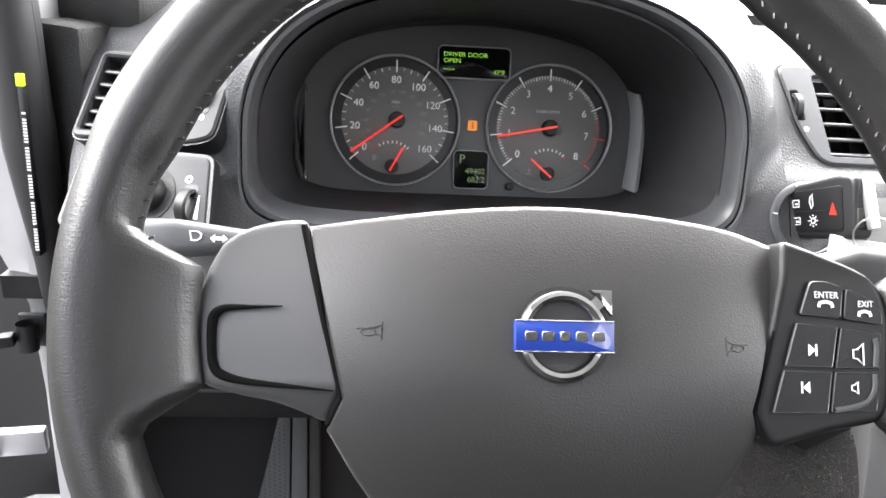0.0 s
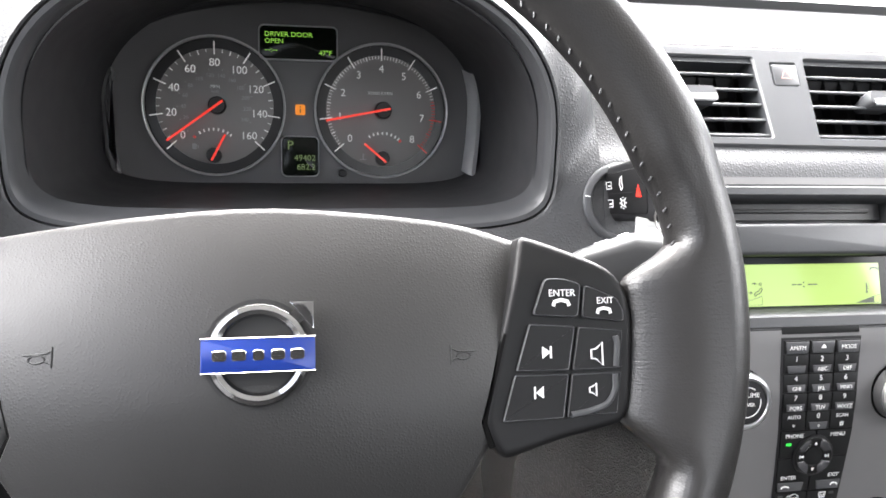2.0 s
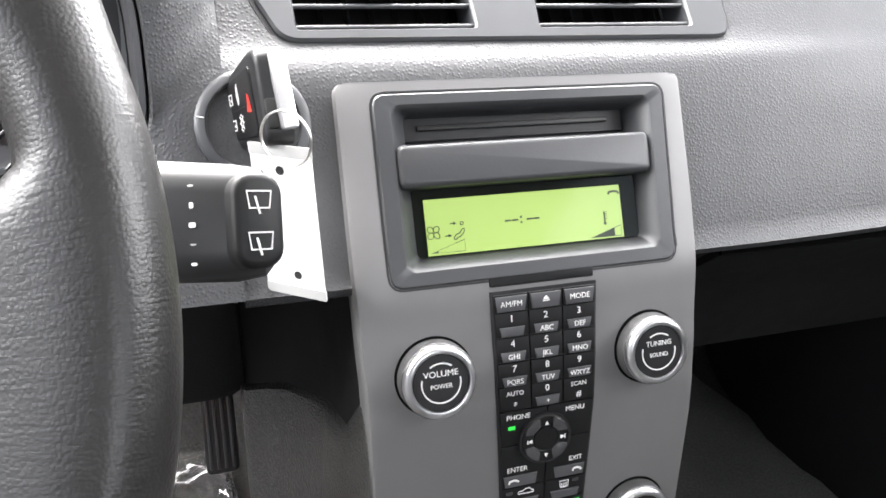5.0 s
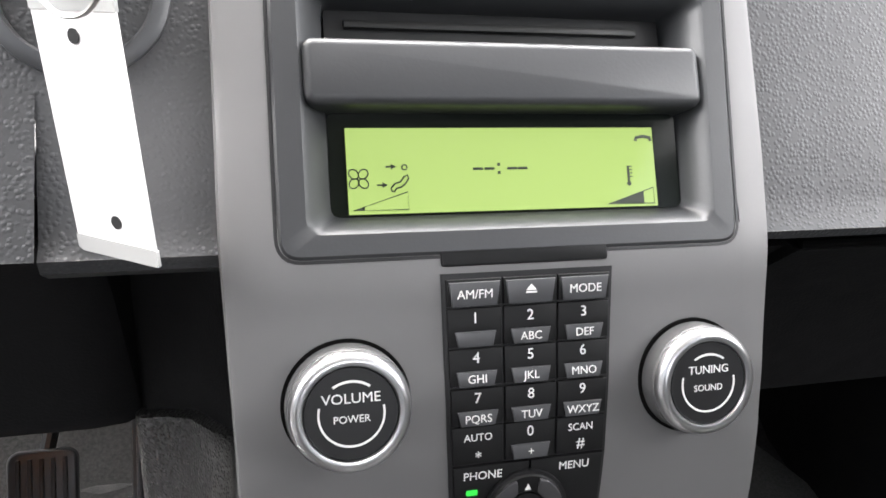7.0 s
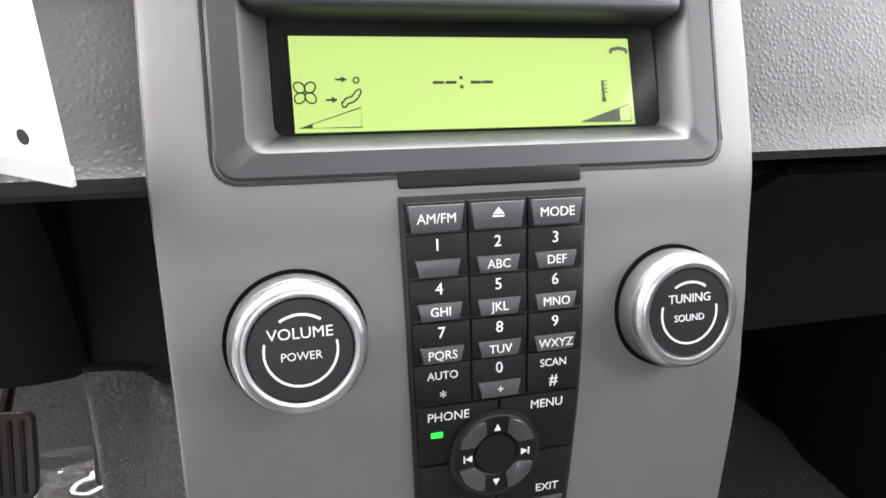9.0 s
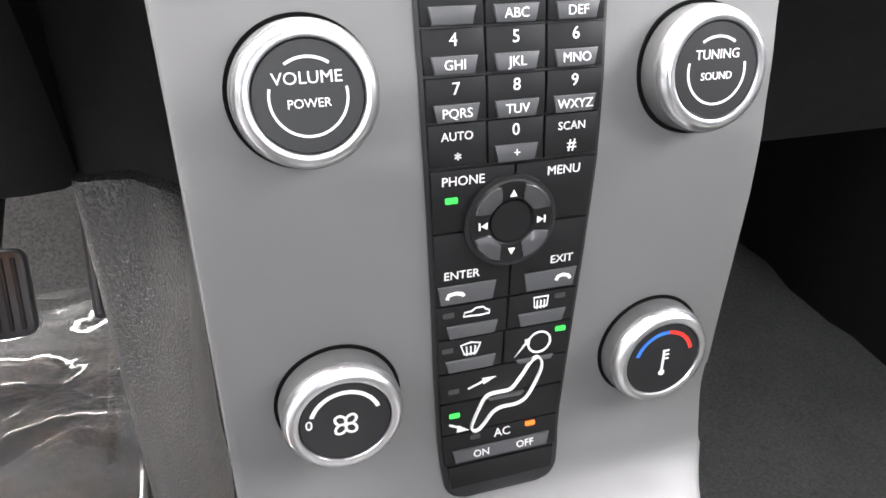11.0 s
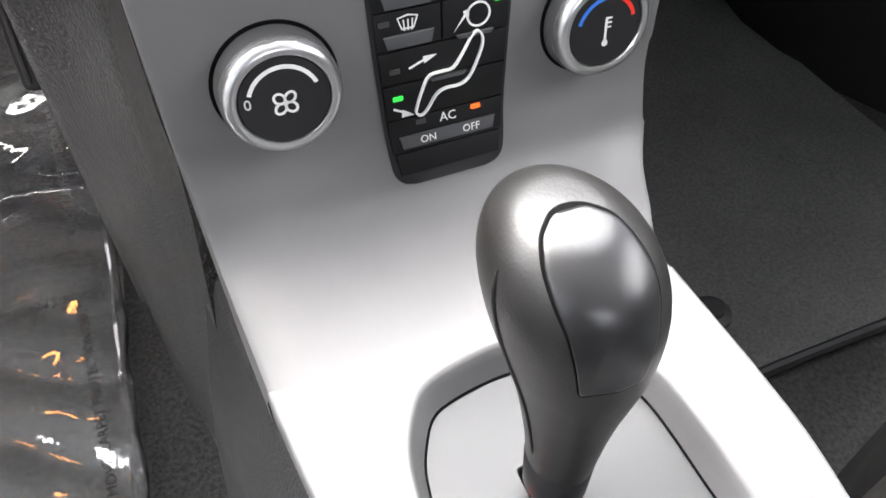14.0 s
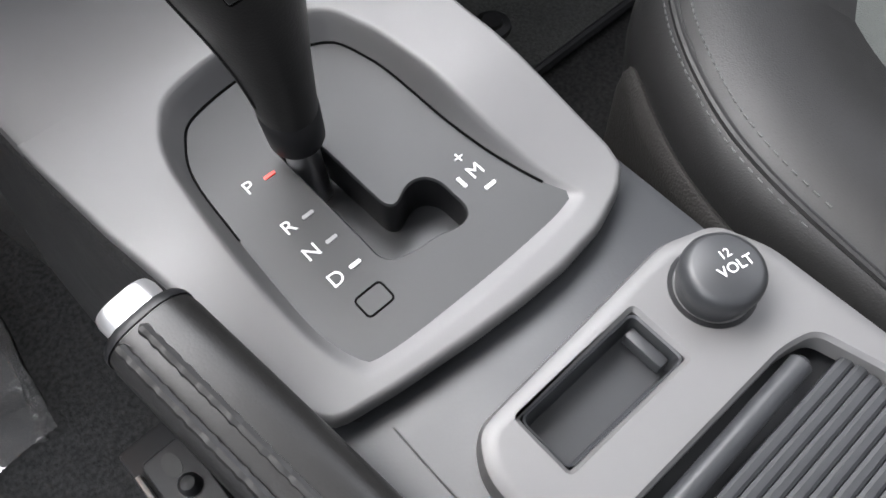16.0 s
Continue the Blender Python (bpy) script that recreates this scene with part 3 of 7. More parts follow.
def dash_left():
    xs = [-0.218, -0.2165, -0.210, -0.195, -0.175, -0.15, -0.125]
    prof = [Vector((1.15, 0.80)), Vector((0.95, 0.797)), Vector((0.80, 0.792)), Vector((0.66, 0.785)), Vector((0.61, 0.765)), Vector((0.585, 0.755)), Vector((0.560, 0.735)), Vector((0.535, 0.70)), Vector((0.507, 0.668)),
            Vector((0.482, 0.62)), Vector((0.452, 0.572)), Vector((0.46, 0.56)), Vector((0.60, 0.50))]
    rows = [[(x, p.x + 0.5 * max(0, -0.15 - x) + (0.05 if x < -0.2175 else 0.004 if x < -0.216 else 0), p.y - 0.1 * max(0, -0.15 - x)) for x in xs] for p in prof]
    return sheet(rows, "dash_end", DASH, dashboard, "grained dash end beside the door")


dash_left()
part("dash_core", join(box(0.23, 0.02, 0.25, at=(0.464, 0.60, 0.60)), box(0.35, 0.02, 0.14, at=(0.46, 0.66, 0.715))), BLACK, dashboard, "black structure behind the openings")
part("dash_underside", box(1.6, 0.5, 0.02, at=(0.5, 0.84, 0.54)), BLACK, dashboard, "black dash underside")
# lower driver panel with the knee cover
def knee_rows():
    prof = [(0.500, 0.557), (0.522, 0.553), (0.545, 0.540), (0.560, 0.522), (0.573, 0.495), (0.587, 0.455), (0.600, 0.418), (0.612, 0.404), (0.70, 0.40)]
    ends = [(-0.215, 0.0), (-0.10, 0.0), (0.0, 0.0), (0.10, 0.0), (0.20, 0.0), (0.27, 0.0), (0.288, 0.003), (0.297, 0.012), (0.302, 0.06)]
    return [[(x + 0.03 * (0.57 - z) * (x > 0.25), y + d, z) for x, d in ends] for y, z in prof]


sheet(knee_rows(), "knee_panel", KNEE, dashboard, "dark lower knee panel")

part("kick_panel", box(0.345, 0.02, 0.36, 0.004, at=(-0.0675, 0.69, 0.26)), KNEE, dashboard, "dark kick panel left of the pedals")
TRIMM = axes((0, 0.662, 0), (1, 0, 0), (0, 0, 1), (0, -1, 0))
foot_trim = thing("foot_trim", "dark grey perforated trim left of the pedals", "trim panel", TRIMM)
part("perforated_panel", prism(rounded([(-0.140, 0.15), (-0.080, 0.15), (-0.0765, 0.385), (-0.086, 0.385), (-0.104, 0.30)], 0.006, 3), -0.02, 0.0, 0.002, 2), SMOOTH, foot_trim, "perforated panel")
part("flat_strip", prism(rounded([(-0.079, 0.15), (-0.060, 0.15), (-0.060, 0.385), (-0.0745, 0.385)], 0.002, 2), -0.02, 0.001, 0.002, 2), SMOOTH, foot_trim, "smooth strip")
part("edge_strip", prism(rounded([(-0.058, 0.15), (-0.046, 0.15), (-0.048, 0.385), (-0.0585, 0.385)], 0.002, 2), -0.02, -0.002, 0.002, 2), LOWER, foot_trim, "narrow edge strip")
tagged(part("perforations", join(*[disc(0.0011, 0.0004, 8, (-0.083 - 0.0052 * c, 0.17 + 0.0052 * r + 0.0026 * (c % 2))) for r in range(40) for c in range(6) if -0.083 - 0.0052 * c > lerp(-0.112, -0.086, min(1, max(0, (0.17 + 0.0052 * r - 0.27) / 0.11)))]), TONE, foot_trim), kind="stuff")
glovebox = thing("glovebox", "black glovebox under the passenger dash", "glovebox")
part("glovebox_lid", sheet_block(0.60, 1.22, [(0.475, 0.553), (0.535, 0.500), (0.575, 0.430), (0.590, 0.400), (0.70, 0.385), (1.10, 0.385)]), KNEE, glovebox, "black curved glovebox lid")
part("lid_joint", tube([(0.602 + 0.06 * k, 0.4765, 0.5555) for k in range(11)], 0.0022, 8), GAP_SHADE, glovebox, "dark joint above the lid")
part("side_frame", sheet_block(0.586, 0.599, [(0.482, 0.553), (0.542, 0.500), (0.582, 0.430), (0.597, 0.400), (0.70, 0.380), (1.10, 0.380)]), KNEE, glovebox, "black frame beside the lid")

KICK = [(1.10, 0.42), (1.04, 0.53), (1.000, 0.62), (0.979, 0.69), (0.975, 0.75), (0.986, 0.81), (1.004, 0.88), (1.03, 1.0), (1.03, 1.3)]
tagged(sheet([[(x + 0.02 * k, y, 0.09 + 0.12 * k) for x, y in KICK] for k in range(5)], "wall_kick", KNEE), "dark kick panel beside the passenger footwell", "wall", kind="structure")

# ---- centre stack and console ----
console = thing("centre_console", "satin silver floating centre console running down to the gear selector", "centre console")


def edge_l(p):
    return float(np.interp(p.x, [0.18, 0.20, 0.254, 0.273, 0.332, 0.383, 0.41, 0.45, 0.507], [0.386, 0.382, 0.3765, 0.3725, 0.3665, 0.3625, 0.3600, 0.3550, 0.3550]))


def edge_r(p):
    if p.y > 0.366:
        return float(np.interp(p.y, [0.366, 0.42, 0.475, 0.518, 0.56, 0.60, 0.672], [0.5545, 0.5575, 0.5610, 0.5615, 0.5630, 0.5652, 0.5655]))
    return float(np.interp(p.x, [0.318, 0.341, 0.354, 0.368, 0.387, 0.402], [0.5264, 0.5268, 0.5315, 0.5390, 0.5475, 0.556]))


def silver_face():
    extra = [Vector((face_at(z)[0].x, z)) for z in (0.6685, 0.6675, 0.6660, 0.6640, 0.657, 0.577)]
    prof = sorted([q for q in FACE if 0.40 < q.y < 0.6635] + extra, key=lambda q: -q.y) + [q for q in FACE if q.y <= 0.40]
    rows = []
    for k, p in enumerate([prof[0]] * 3 + prof):
        i = max(0, k - 3)
        d = (prof[min(i + 1, len(prof) - 1)] - prof[max(i - 1, 0)]).normalized()
        n = Vector((d.y, -d.x))
        drop = (0.02, 0.005, 0.0015)[k] if k < 3 else 0.0
        up = (0.0, 0.0, 0.0)[k] if k < 3 else (-0.004 if k == 3 else 0.0)
        q = min(1.0, max(0.0, (p.x - 0.34) / 0.06))
        xl, xr, rw = edge_l(p) + 0.001 * q, edge_r(p) - 0.0012 * q, lerp(0.0035, 0.004, q)
        if p.y > 0.6635:  # rounded upper corners
            cut = 0.0048 - math.sqrt(max(0.0, 0.0048 ** 2 - max(0.0, p.y - 0.6637) ** 2))
            xl, xr = xl + cut, xr - cut
        cols = [(xl, 0.022), (xl, 0.004), (xl + 0.0009, 0.0010), (xl + 0.0035, 0)] + [(x, 0) for x in (0.377, 0.40, 0.43, 0.464, 0.50, 0.528)] + [(min(0.549, xr - 0.008), 0), (xr - 0.0035, 0), (xr - 0.0009, 0.0010), (xr, 0.004), (xr, 0.022)]
        if p.x < 0.42 and p.y < 0.4:
            cols = [(xl, 0.034), (xl, 0.006), (xl + 0.0014, 0.0014), (xl + rw, 0)] + [(lerp(xl + rw, xr - rw, i / 8), 0) for i in range(1, 8)] + [(xr - rw, 0), (xr - 0.0014, 0.0014), (xr, 0.006), (xr, 0.034)]
        d0 = Vector((-n.y, n.x))
        base = p - d0 * 0
        rows.append([(x, base.x - n.x * (d + drop), base.y - n.y * (d + drop) + up) for x, d in cols])
    zz = [None] * 3 + [p.y for p in prof]

    def skip(i, j):
        if i < 3:
            return False
        z = (zz[i] + zz[i + 1]) / 2
        return 0.577 < z < 0.657 and 4 <= j <= 9

    return sheet(rows, "fascia", SILVER, console, "satin silver stack fascia", skip)


silver_face()
WELL = [(0.452, 0.3285), (0.420, 0.3245), (0.409, 0.314), (0.4025, 0.299), (0.3995, 0.275), (0.3980, 0.245), (0.3990, 0.215), (0.4045, 0.197), (0.411, 0.1935), (0.43, 0.1912), (0.46, 0.1902), (0.485, 0.1910), (0.499, 0.1925), (0.5055, 0.1955), (0.5020, 0.205), (0.4985, 0.225), (0.4972, 0.245), (0.496, 0.281), (0.493, 0.302), (0.484, 0.3205)]
WC = Vector((0.452, 0.255))


def by_angle(poly, n=144):
    """The outline seen from WC at n even angles."""
    out = []
    for k in range(n):
        d = Vector((math.cos(2 * math.pi * k / n), math.sin(2 * math.pi * k / n)))
        best = 0
        for i in range(len(poly)):
            a, b = Vector(poly[i - 1][:2]) - WC, Vector(poly[i][:2]) - WC
            e = b - a
            den = d.x * e.y - d.y * e.x
            if abs(den) < 1e-12:
                continue
            t = (a.x * e.y - a.y * e.x) / den
            s = (a.x * d.y - a.y * d.x) / den
            if -1e-9 <= s <= 1 + 1e-9 and t > best:
                best = t
        out.append(tuple(WC + d * best))
    return out


FRAME_OUT = [(edge_l(Vector((y, 0))), y) for y in (0.3405, 0.32, 0.29, 0.26, 0.23, 0.205)] + [(0.3845, 0.195), (0.389, 0.190), (0.410, 0.186), (0.441, 0.1820), (0.460, 0.1805), (0.480, 0.1800), (0.500, 0.1822), (0.517, 0.1880), (0.525, 0.194), (0.5275, 0.203), (0.5280, 0.23), (0.5285, 0.26), (0.5285, 0.29), (0.5275, 0.318), (0.5266, 0.3405)]


def inward(line, d):
    """The outline drawn towards WC by d."""
    return [tuple(Vector(q) + (WC - Vector(q)).normalized() * d * 1.1) for q in line]


def frame_top(y):
    """The surround's height: level in front, falling to the plate's level behind."""
    u = min(1.0, max(0.0, (y - 0.186) / 0.084))
    return 0.3394 + 0.0126 * u * u * (3 - 2 * u)


def console_frame():
    out, well = by_angle(FRAME_OUT), by_angle([tuple(p) for p in catmull(WELL, 4, closed=True)])
    rings = []
    for d, h in ((0.0050, -0.0125), (0.0020, -0.0105), (0.0, -0.0055), (0.0002, -0.0026), (0.0009, -0.0008), (0.0020, 0.0), (0.0028, 0.0)):
        q = inward(out, d)
        rings.append([(x, y if out[i][1] < 0.338 else out[i][1], frame_top(y) + h * (1 if out[i][1] < 0.338 else 0)) for i, (x, y) in enumerate(q)])
    for d, s in ((-0.0016, 0.0), (-0.0006, 0.02), (0.0004, 0.12), (0.0018, 0.40), (0.0036, 0.82), (0.0048, 1.0)):
        q = inward(well, d)
        rings.append([(x, y, lerp(frame_top(y), 0.3384, s)) for x, y in q])
    return loops(rings, False, False)


part("selector_surround", console_frame(), SILVER, console, "silver surround of the gear selector", angle=60)
GATE = [(0.4355, 0.2900), (0.4500, 0.2900), (0.4508, 0.2410), (0.4530, 0.2383), (0.4562, 0.2390), (0.4600, 0.2412), (0.4650, 0.2418), (0.4697, 0.2393), (0.4720, 0.2340), (0.4718, 0.2200), (0.4690, 0.2162), (0.4640, 0.2155), (0.4560, 0.2180), (0.4460, 0.2190), (0.4385, 0.2212), (0.4355, 0.2255)]


def shift_plate():
    outer = inward(by_angle([tuple(p) for p in catmull(WELL, 4, closed=True)]), 0.0046)
    gate = rounded(GATE, 0.0025, 3)
    bm = bmesh.new()
    vo, vg = [bm.verts.new((x, y, 0.3385)) for x, y in outer], [bm.verts.new((x, y, 0.3385)) for x, y in gate]
    edges = [bm.edges.new((r[i - 1], r[i])) for r in (vo, vg) for i in range(len(r))]
    bmesh.ops.triangle_fill(bm, use_beauty=True, use_dissolve=False, edges=edges)
    mid = [bm.verts.new((x, y, 0.3375)) for x, y in shrink(gate, 0.0006)]
    for i in range(len(gate)):
        bm.faces.new((vg[i - 1], vg[i], mid[i], mid[i - 1]))
    return bm


gate_line = shrink(rounded(GATE, 0.0025, 3), 0.0006)
part("gate_wall", loops([[(x, y, 0.3376) for x, y in gate_line], [(x, y, 0.316 + 0.10 * max(0, 0.265 - y)) for x, y in gate_line]], False, False), BLACK, console, "black wall of the gate slot")
part("gate_floor", loops([[(x, y, 0.3165 + 0.10 * max(0, 0.265 - y)) for x, y in gate_line], [(x, y, 0.3160 + 0.10 * max(0, 0.265 - y)) for x, y in gate_line]]), SMOOTH, console, "dark slide under the gate slot")


plate_edge = inward(by_angle([tuple(p) for p in catmull(WELL, 4, closed=True)]), 0.0048)
part("plate_gap", tube([(x, y, 0.3388) for x, y in plate_edge[118:] + plate_edge[:118] if y > 0.262 or (x > 0.46 and y > 0.208)], 0.00052, 6), GAP_SHADE, console)
part("shift_plate", shift_plate(), PLATE, console, "dark satin shift gate plate with an L-shaped slot", angle=25)
for txt, x, y, s in (("P", 0.4192, 0.2790, 0.0080), ("R", 0.4198, 0.2560, 0.0080), ("N", 0.4198, 0.2427, 0.0080), ("D", 0.4197, 0.2290, 0.0080), ("M", 0.4840, 0.2287, 0.0078), ("+", 0.4834, 0.2367, 0.0080)):
    words(txt, s, at(x, y, 0.3388), WHITE, console, "letter")
for x, y, mat in ((0.4279, 0.2784, REDGLOW), (0.4280, 0.2557, GREYPRINT), (0.4280, 0.2423, GREYPRINT), (0.4279, 0.2292, WHITE)):
    part("gear_mark", prism(roundrect(0.0048, 0.0015, 0.0005, 2), 0, 0.0006), mat, console, m=at(x, y, 0.3384))
for x, y in ((0.4769, 0.2284), (0.4838, 0.2207)):
    part("gear_mark", prism(roundrect(0.0015 if y > 0.225 else 0.005, 0.005 if y > 0.225 else 0.0015, 0.0004, 2), 0, 0.0005), WHITE, console, m=at(x, y, 0.3385))
part("release_cover", frame_plate(roundrect(0.0118, 0.0092, 0.002), shrink(roundrect(0.0118, 0.0092, 0.002), 0.0007), 0, 0.0005, 0.0001), GAP_SHADE, console, "square shift lock cover outline", at(0.4243, 0.2147, 0.3384))

# tunnel side beside the stack: a dark upper part, a grained lower part
def side_row(z, top=None):
    """The side panel's plan at height z: from the footwell corner to the edge of the fascia."""
    u = max(0.0, (0.415 - z) / 0.315)
    c = Vector((0.298, 0.612))
    w = min(1.0, max(0.0, (z - 0.372) / 0.04))
    f = Vector((0.3615 - 0.002 * w, face_at(z)[0].x + 0.016 - 0.012 * w)) if z > 0.372 else Vector((lerp(0.3635, 0.338, u), lerp(0.425, 0.365, u)))
    e = f + Vector((0.010, 0.004))
    m, k = Vector((lerp(0.330, 0.311, u), lerp(0.592, 0.545, u))), Vector((lerp(0.352, 0.325, u), lerp(0.552, 0.48, u)))
    return [Vector((0.345, 0.90)), Vector((0.318, 0.70)), Vector((0.3005, 0.628)), c, Vector((0.3025, 0.606)), c.lerp(m, 0.5) + Vector((0.002, 0)), m, k, k.lerp(f, 0.5), f, e, e + Vector((0.02, 0.004))]


SIDE_TOP = [0.40, 0.405, 0.409, 0.411, 0.412, 0.414, 0.418, 0.428, 0.452, 0.515, 0.52, 0.525]  # the grained part rises towards the stack


def side_rows(z0, z1, n, inset=0.0):
    """Rows of one part of the side; z0 or z1 may be the rising line."""
    rows = []
    for i in range(n):
        row = []
        for j, t in enumerate(SIDE_TOP):
            z = lerp(t if z0 is None else z0, t if z1 is None else z1, i / (n - 1))
            q = side_row(z)[j]
            row.append((q.x + inset, q.y + inset * 2, z))
        rows.append(row)
    return rows


sheet(side_rows(0.60, None, 8, 0.003), "stack_flank", KNEE, console, "black upper side behind the fascia", angle=60)
low_rows = side_rows(None, 0.09, 18)
low_rows.insert(0, [(x + 0.004, y + 0.008, z + 0.002) for x, y, z in low_rows[0]])
sheet(low_rows, "tunnel_side", TUNNEL, console, "grained grey tunnel side panel", angle=60)


def console_side():
    rows = []
    for y in (0.42, 0.40, 0.37, 0.34, 0.30, 0.26, 0.22, 0.18, 0.10, -0.05, -0.4):
        x = edge_l(Vector((max(y, 0.19), 0)))
        if y < 0.19:
            x = 0.385
        top = 0.338 if y > 0.19 else 0.326
        rows.append([(x + 0.012, y, top), (x + 0.001, y, top - 0.004), (x - 0.002, y, top - 0.011), (x - 0.007, y, 0.30), (x - 0.016, y, 0.25), (x - 0.026, y, 0.18), (x - 0.034, y, 0.09)])
    return rows


sheet(console_side(), "console_side", LOWER, console, "dark lower console side", angle=60)
def console_side_right():
    rows = []
    for y in (0.62, 0.55, 0.50, 0.46, 0.44, 0.42, 0.40, 0.37, 0.34, 0.30, 0.26, 0.22, 0.18, 0.10, -0.05, -0.4):
        x = (0.516 if y < 0.22 else 0.519) if y < 0.33 else lerp(0.519, 0.546, min(1, (y - 0.33) / 0.08))
        top = 0.322 if y < 0.215 else 0.338 if y < 0.45 else lerp(0.36, 0.60, min(1, (y - 0.45) / 0.1))
        rows.append([(x - 0.012, y, top), (x - 0.003, y, top - 0.005), (x, y, top - 0.02), (x + 0.004, y, top * 0.5 + 0.1), (x + 0.012, y, 0.17), (x + 0.03, y, 0.09)])
    return rows


sheet(console_side_right(), "console_side", LOWER, console, "dark lower console side", angle=60)


# ---- radio and display unit ----
RM = axes((0.4635, 0.47427, 0.62019), (1, 0, 0), (0, 0.457, 0.889), (0, -0.889, 0.457))
radio = thing("radio_unit", "charcoal radio bezel with disc slot and lit green display", "car radio", RM)


RADIO_OUT = [(-0.0885, -0.0565), (0.0836, -0.0565), (0.0872, 0.0474), (-0.0885, 0.0474)]


def radio_bezel():
    n = 6
    outer = rounded(RADIO_OUT, 0.008, n)
    rings = [[(x, y, -0.004) for x, y in outer], [(x, y, 0.0004) for x, y in outer], [(x, y, 0.0014) for x, y in shrink(outer, 0.0012)]]

    def inner(x0, x1, x2, y0, y1, r):
        return rounded([(x0, y0), (x1, y0), (x2, y1), (x0, y1)], r, n)

    rings.append([(x, y, 0.0014) for x, y in inner(-0.0790, 0.0747, 0.0778, -0.0483, 0.0410, 0.006)])
    rings.append([(x, y, 0.0002) for x, y in inner(-0.0775, 0.0732, 0.0763, -0.0468, 0.0395, 0.005)])
    rings.append([(x, y, -0.0092) for x, y in inner(-0.0697, 0.0675, 0.0705, -0.0412, 0.0370, 0.004)])
    rings.append([(x, y, -0.0220) for x, y in inner(-0.0692, 0.0670, 0.0700, -0.0407, 0.0365, 0.004)])
    return loops(rings, False, True)


part("bezel", radio_bezel(), BEZEL, radio, "charcoal bezel with sloping inner sides")
part("bezel_gap", frame_plate(shrink(rounded(RADIO_OUT, 0.008, 6), -0.0012), rounded(RADIO_OUT, 0.008, 6), -0.004, 0.0007, 0.0001), BLACK, radio)
part("lower_tab", moved(prism(rounded([(-0.0338, -0.0042), (0.0288, -0.0042), (0.0290, 0.004), (-0.0342, 0.004)], 0.001, 2), -0.003, 0.0012, 0.0008, 2), at(0.0, -0.0565, 0)), KEYCAP, radio, "black tab above the keys")
part("slot_lining", box(0.136, 0.0135, 0.004, at=(0.0000, 0.0310, -0.0185)), BLACK, radio, "black disc slot")
part("disc_slot", box(0.118, 0.003, 0.003, 0.0006, at=(-0.002, 0.031, -0.0155)), TONE, radio)
part("shelf_bar", moved(prism(roundrect(0.1510, 0.0235, 0.004, 4), -0.020, 0.0030, 0.0030), at(-0.0022, 0.0078, 0)), BEZEL, radio, "charcoal bar between slot and display")
part("display_surround", moved(prism(roundrect(0.1368, 0.0370, 0.002, 3), -0.018, -0.0096), at(-0.0010, -0.0225, 0)), SCREEN, radio, "black glass display surround")
lcd = part("display", box(0.1200, 0.0308, 0.001, at=(-0.0033, -0.0249, -0.0091)), LCD, radio, "green backlit display")
INK = -0.0085
for x in (-0.0128, -0.0082, 0.0010, 0.0053):
    part("clock_dash", prism(roundrect(0.0040, 0.0010, 0.0002, 1), INK, INK + 0.0002), LCDINK, lcd, m=at(x, -0.0222))
for y in (-0.0206, -0.0238):
    part("clock_colon", prism(roundrect(0.0012, 0.0012, 0.0002, 1), INK, INK + 0.0002), LCDINK, lcd, m=at(-0.0044, y))


def fan_icon(r, w, x, y, z, parent, mat, name="fan_icon"):
    bms = []
    for k in range(4):
        a = radians(45 + 90 * k)
        c = (x + math.cos(a) * r * 0.55, y + math.sin(a) * r * 0.55)
        pts = [(c[0] + math.cos(t) * r * 0.45 * math.cos(a) - math.sin(t) * r * 0.36 * math.sin(a), c[1] + math.cos(t) * r * 0.45 * math.sin(a) + math.sin(t) * r * 0.36 * math.cos(a)) for t in [2 * math.pi * i / 14 for i in range(14)]]
        bms.append(line2(pts, w, z, z + 0.00015, closed=True))
    return part(name, join(*bms), mat, parent)


fan_icon(0.0045, 0.0005, -0.0587, -0.0253, INK, lcd, LCDINK)
part("fan_level", join(line2([(-0.0615, -0.0372), (-0.0405, -0.0372), (-0.0405, -0.0305)], 0.0004, INK, INK + 0.0002, closed=True), prism([(-0.0615, -0.0372), (-0.0570, -0.0372), (-0.0570, -0.0358)], INK, INK + 0.0002)), LCDINK, lcd)
part("heat_level", join(line2([(0.0398, -0.0375), (0.0608, -0.0375), (0.0608, -0.0310)], 0.0004, INK, INK + 0.0002, closed=True), prism([(0.0398, -0.0375), (0.0562, -0.0375), (0.0562, -0.0325)], INK, INK + 0.0002)), LCDINK, lcd)
part("thermometer_icon", join(bar2((0.0502, -0.0290), (0.0502, -0.0220), 0.0009, INK, INK + 0.0002), disc(0.0010, INK + 0.0002, 10, (0.0502, -0.0292)), *[bar2((0.0502, y), (0.0520, y), 0.0004, INK, INK + 0.0002) for y in (-0.0222, -0.0236, -0.0250, -0.0264)]), LCDINK, lcd)
part("phone_icon", line2([(0.0545, -0.0118), (0.0549, -0.0104), (0.0580, -0.0098), (0.0609, -0.0104), (0.0613, -0.0118)], 0.0013, INK, INK + 0.0002), LCDINK, lcd)
for x, y in ((-0.0485, -0.0209), (-0.0520, -0.0278)):
    part("airflow_arrow", join(bar2((x, y), (x + 0.0022, y), 0.0006, INK, INK + 0.0002), prism([(x + 0.0020, y - 0.0011), (x + 0.0040, y), (x + 0.0020, y + 0.0011)], INK, INK + 0.0002)), LCDINK, lcd)
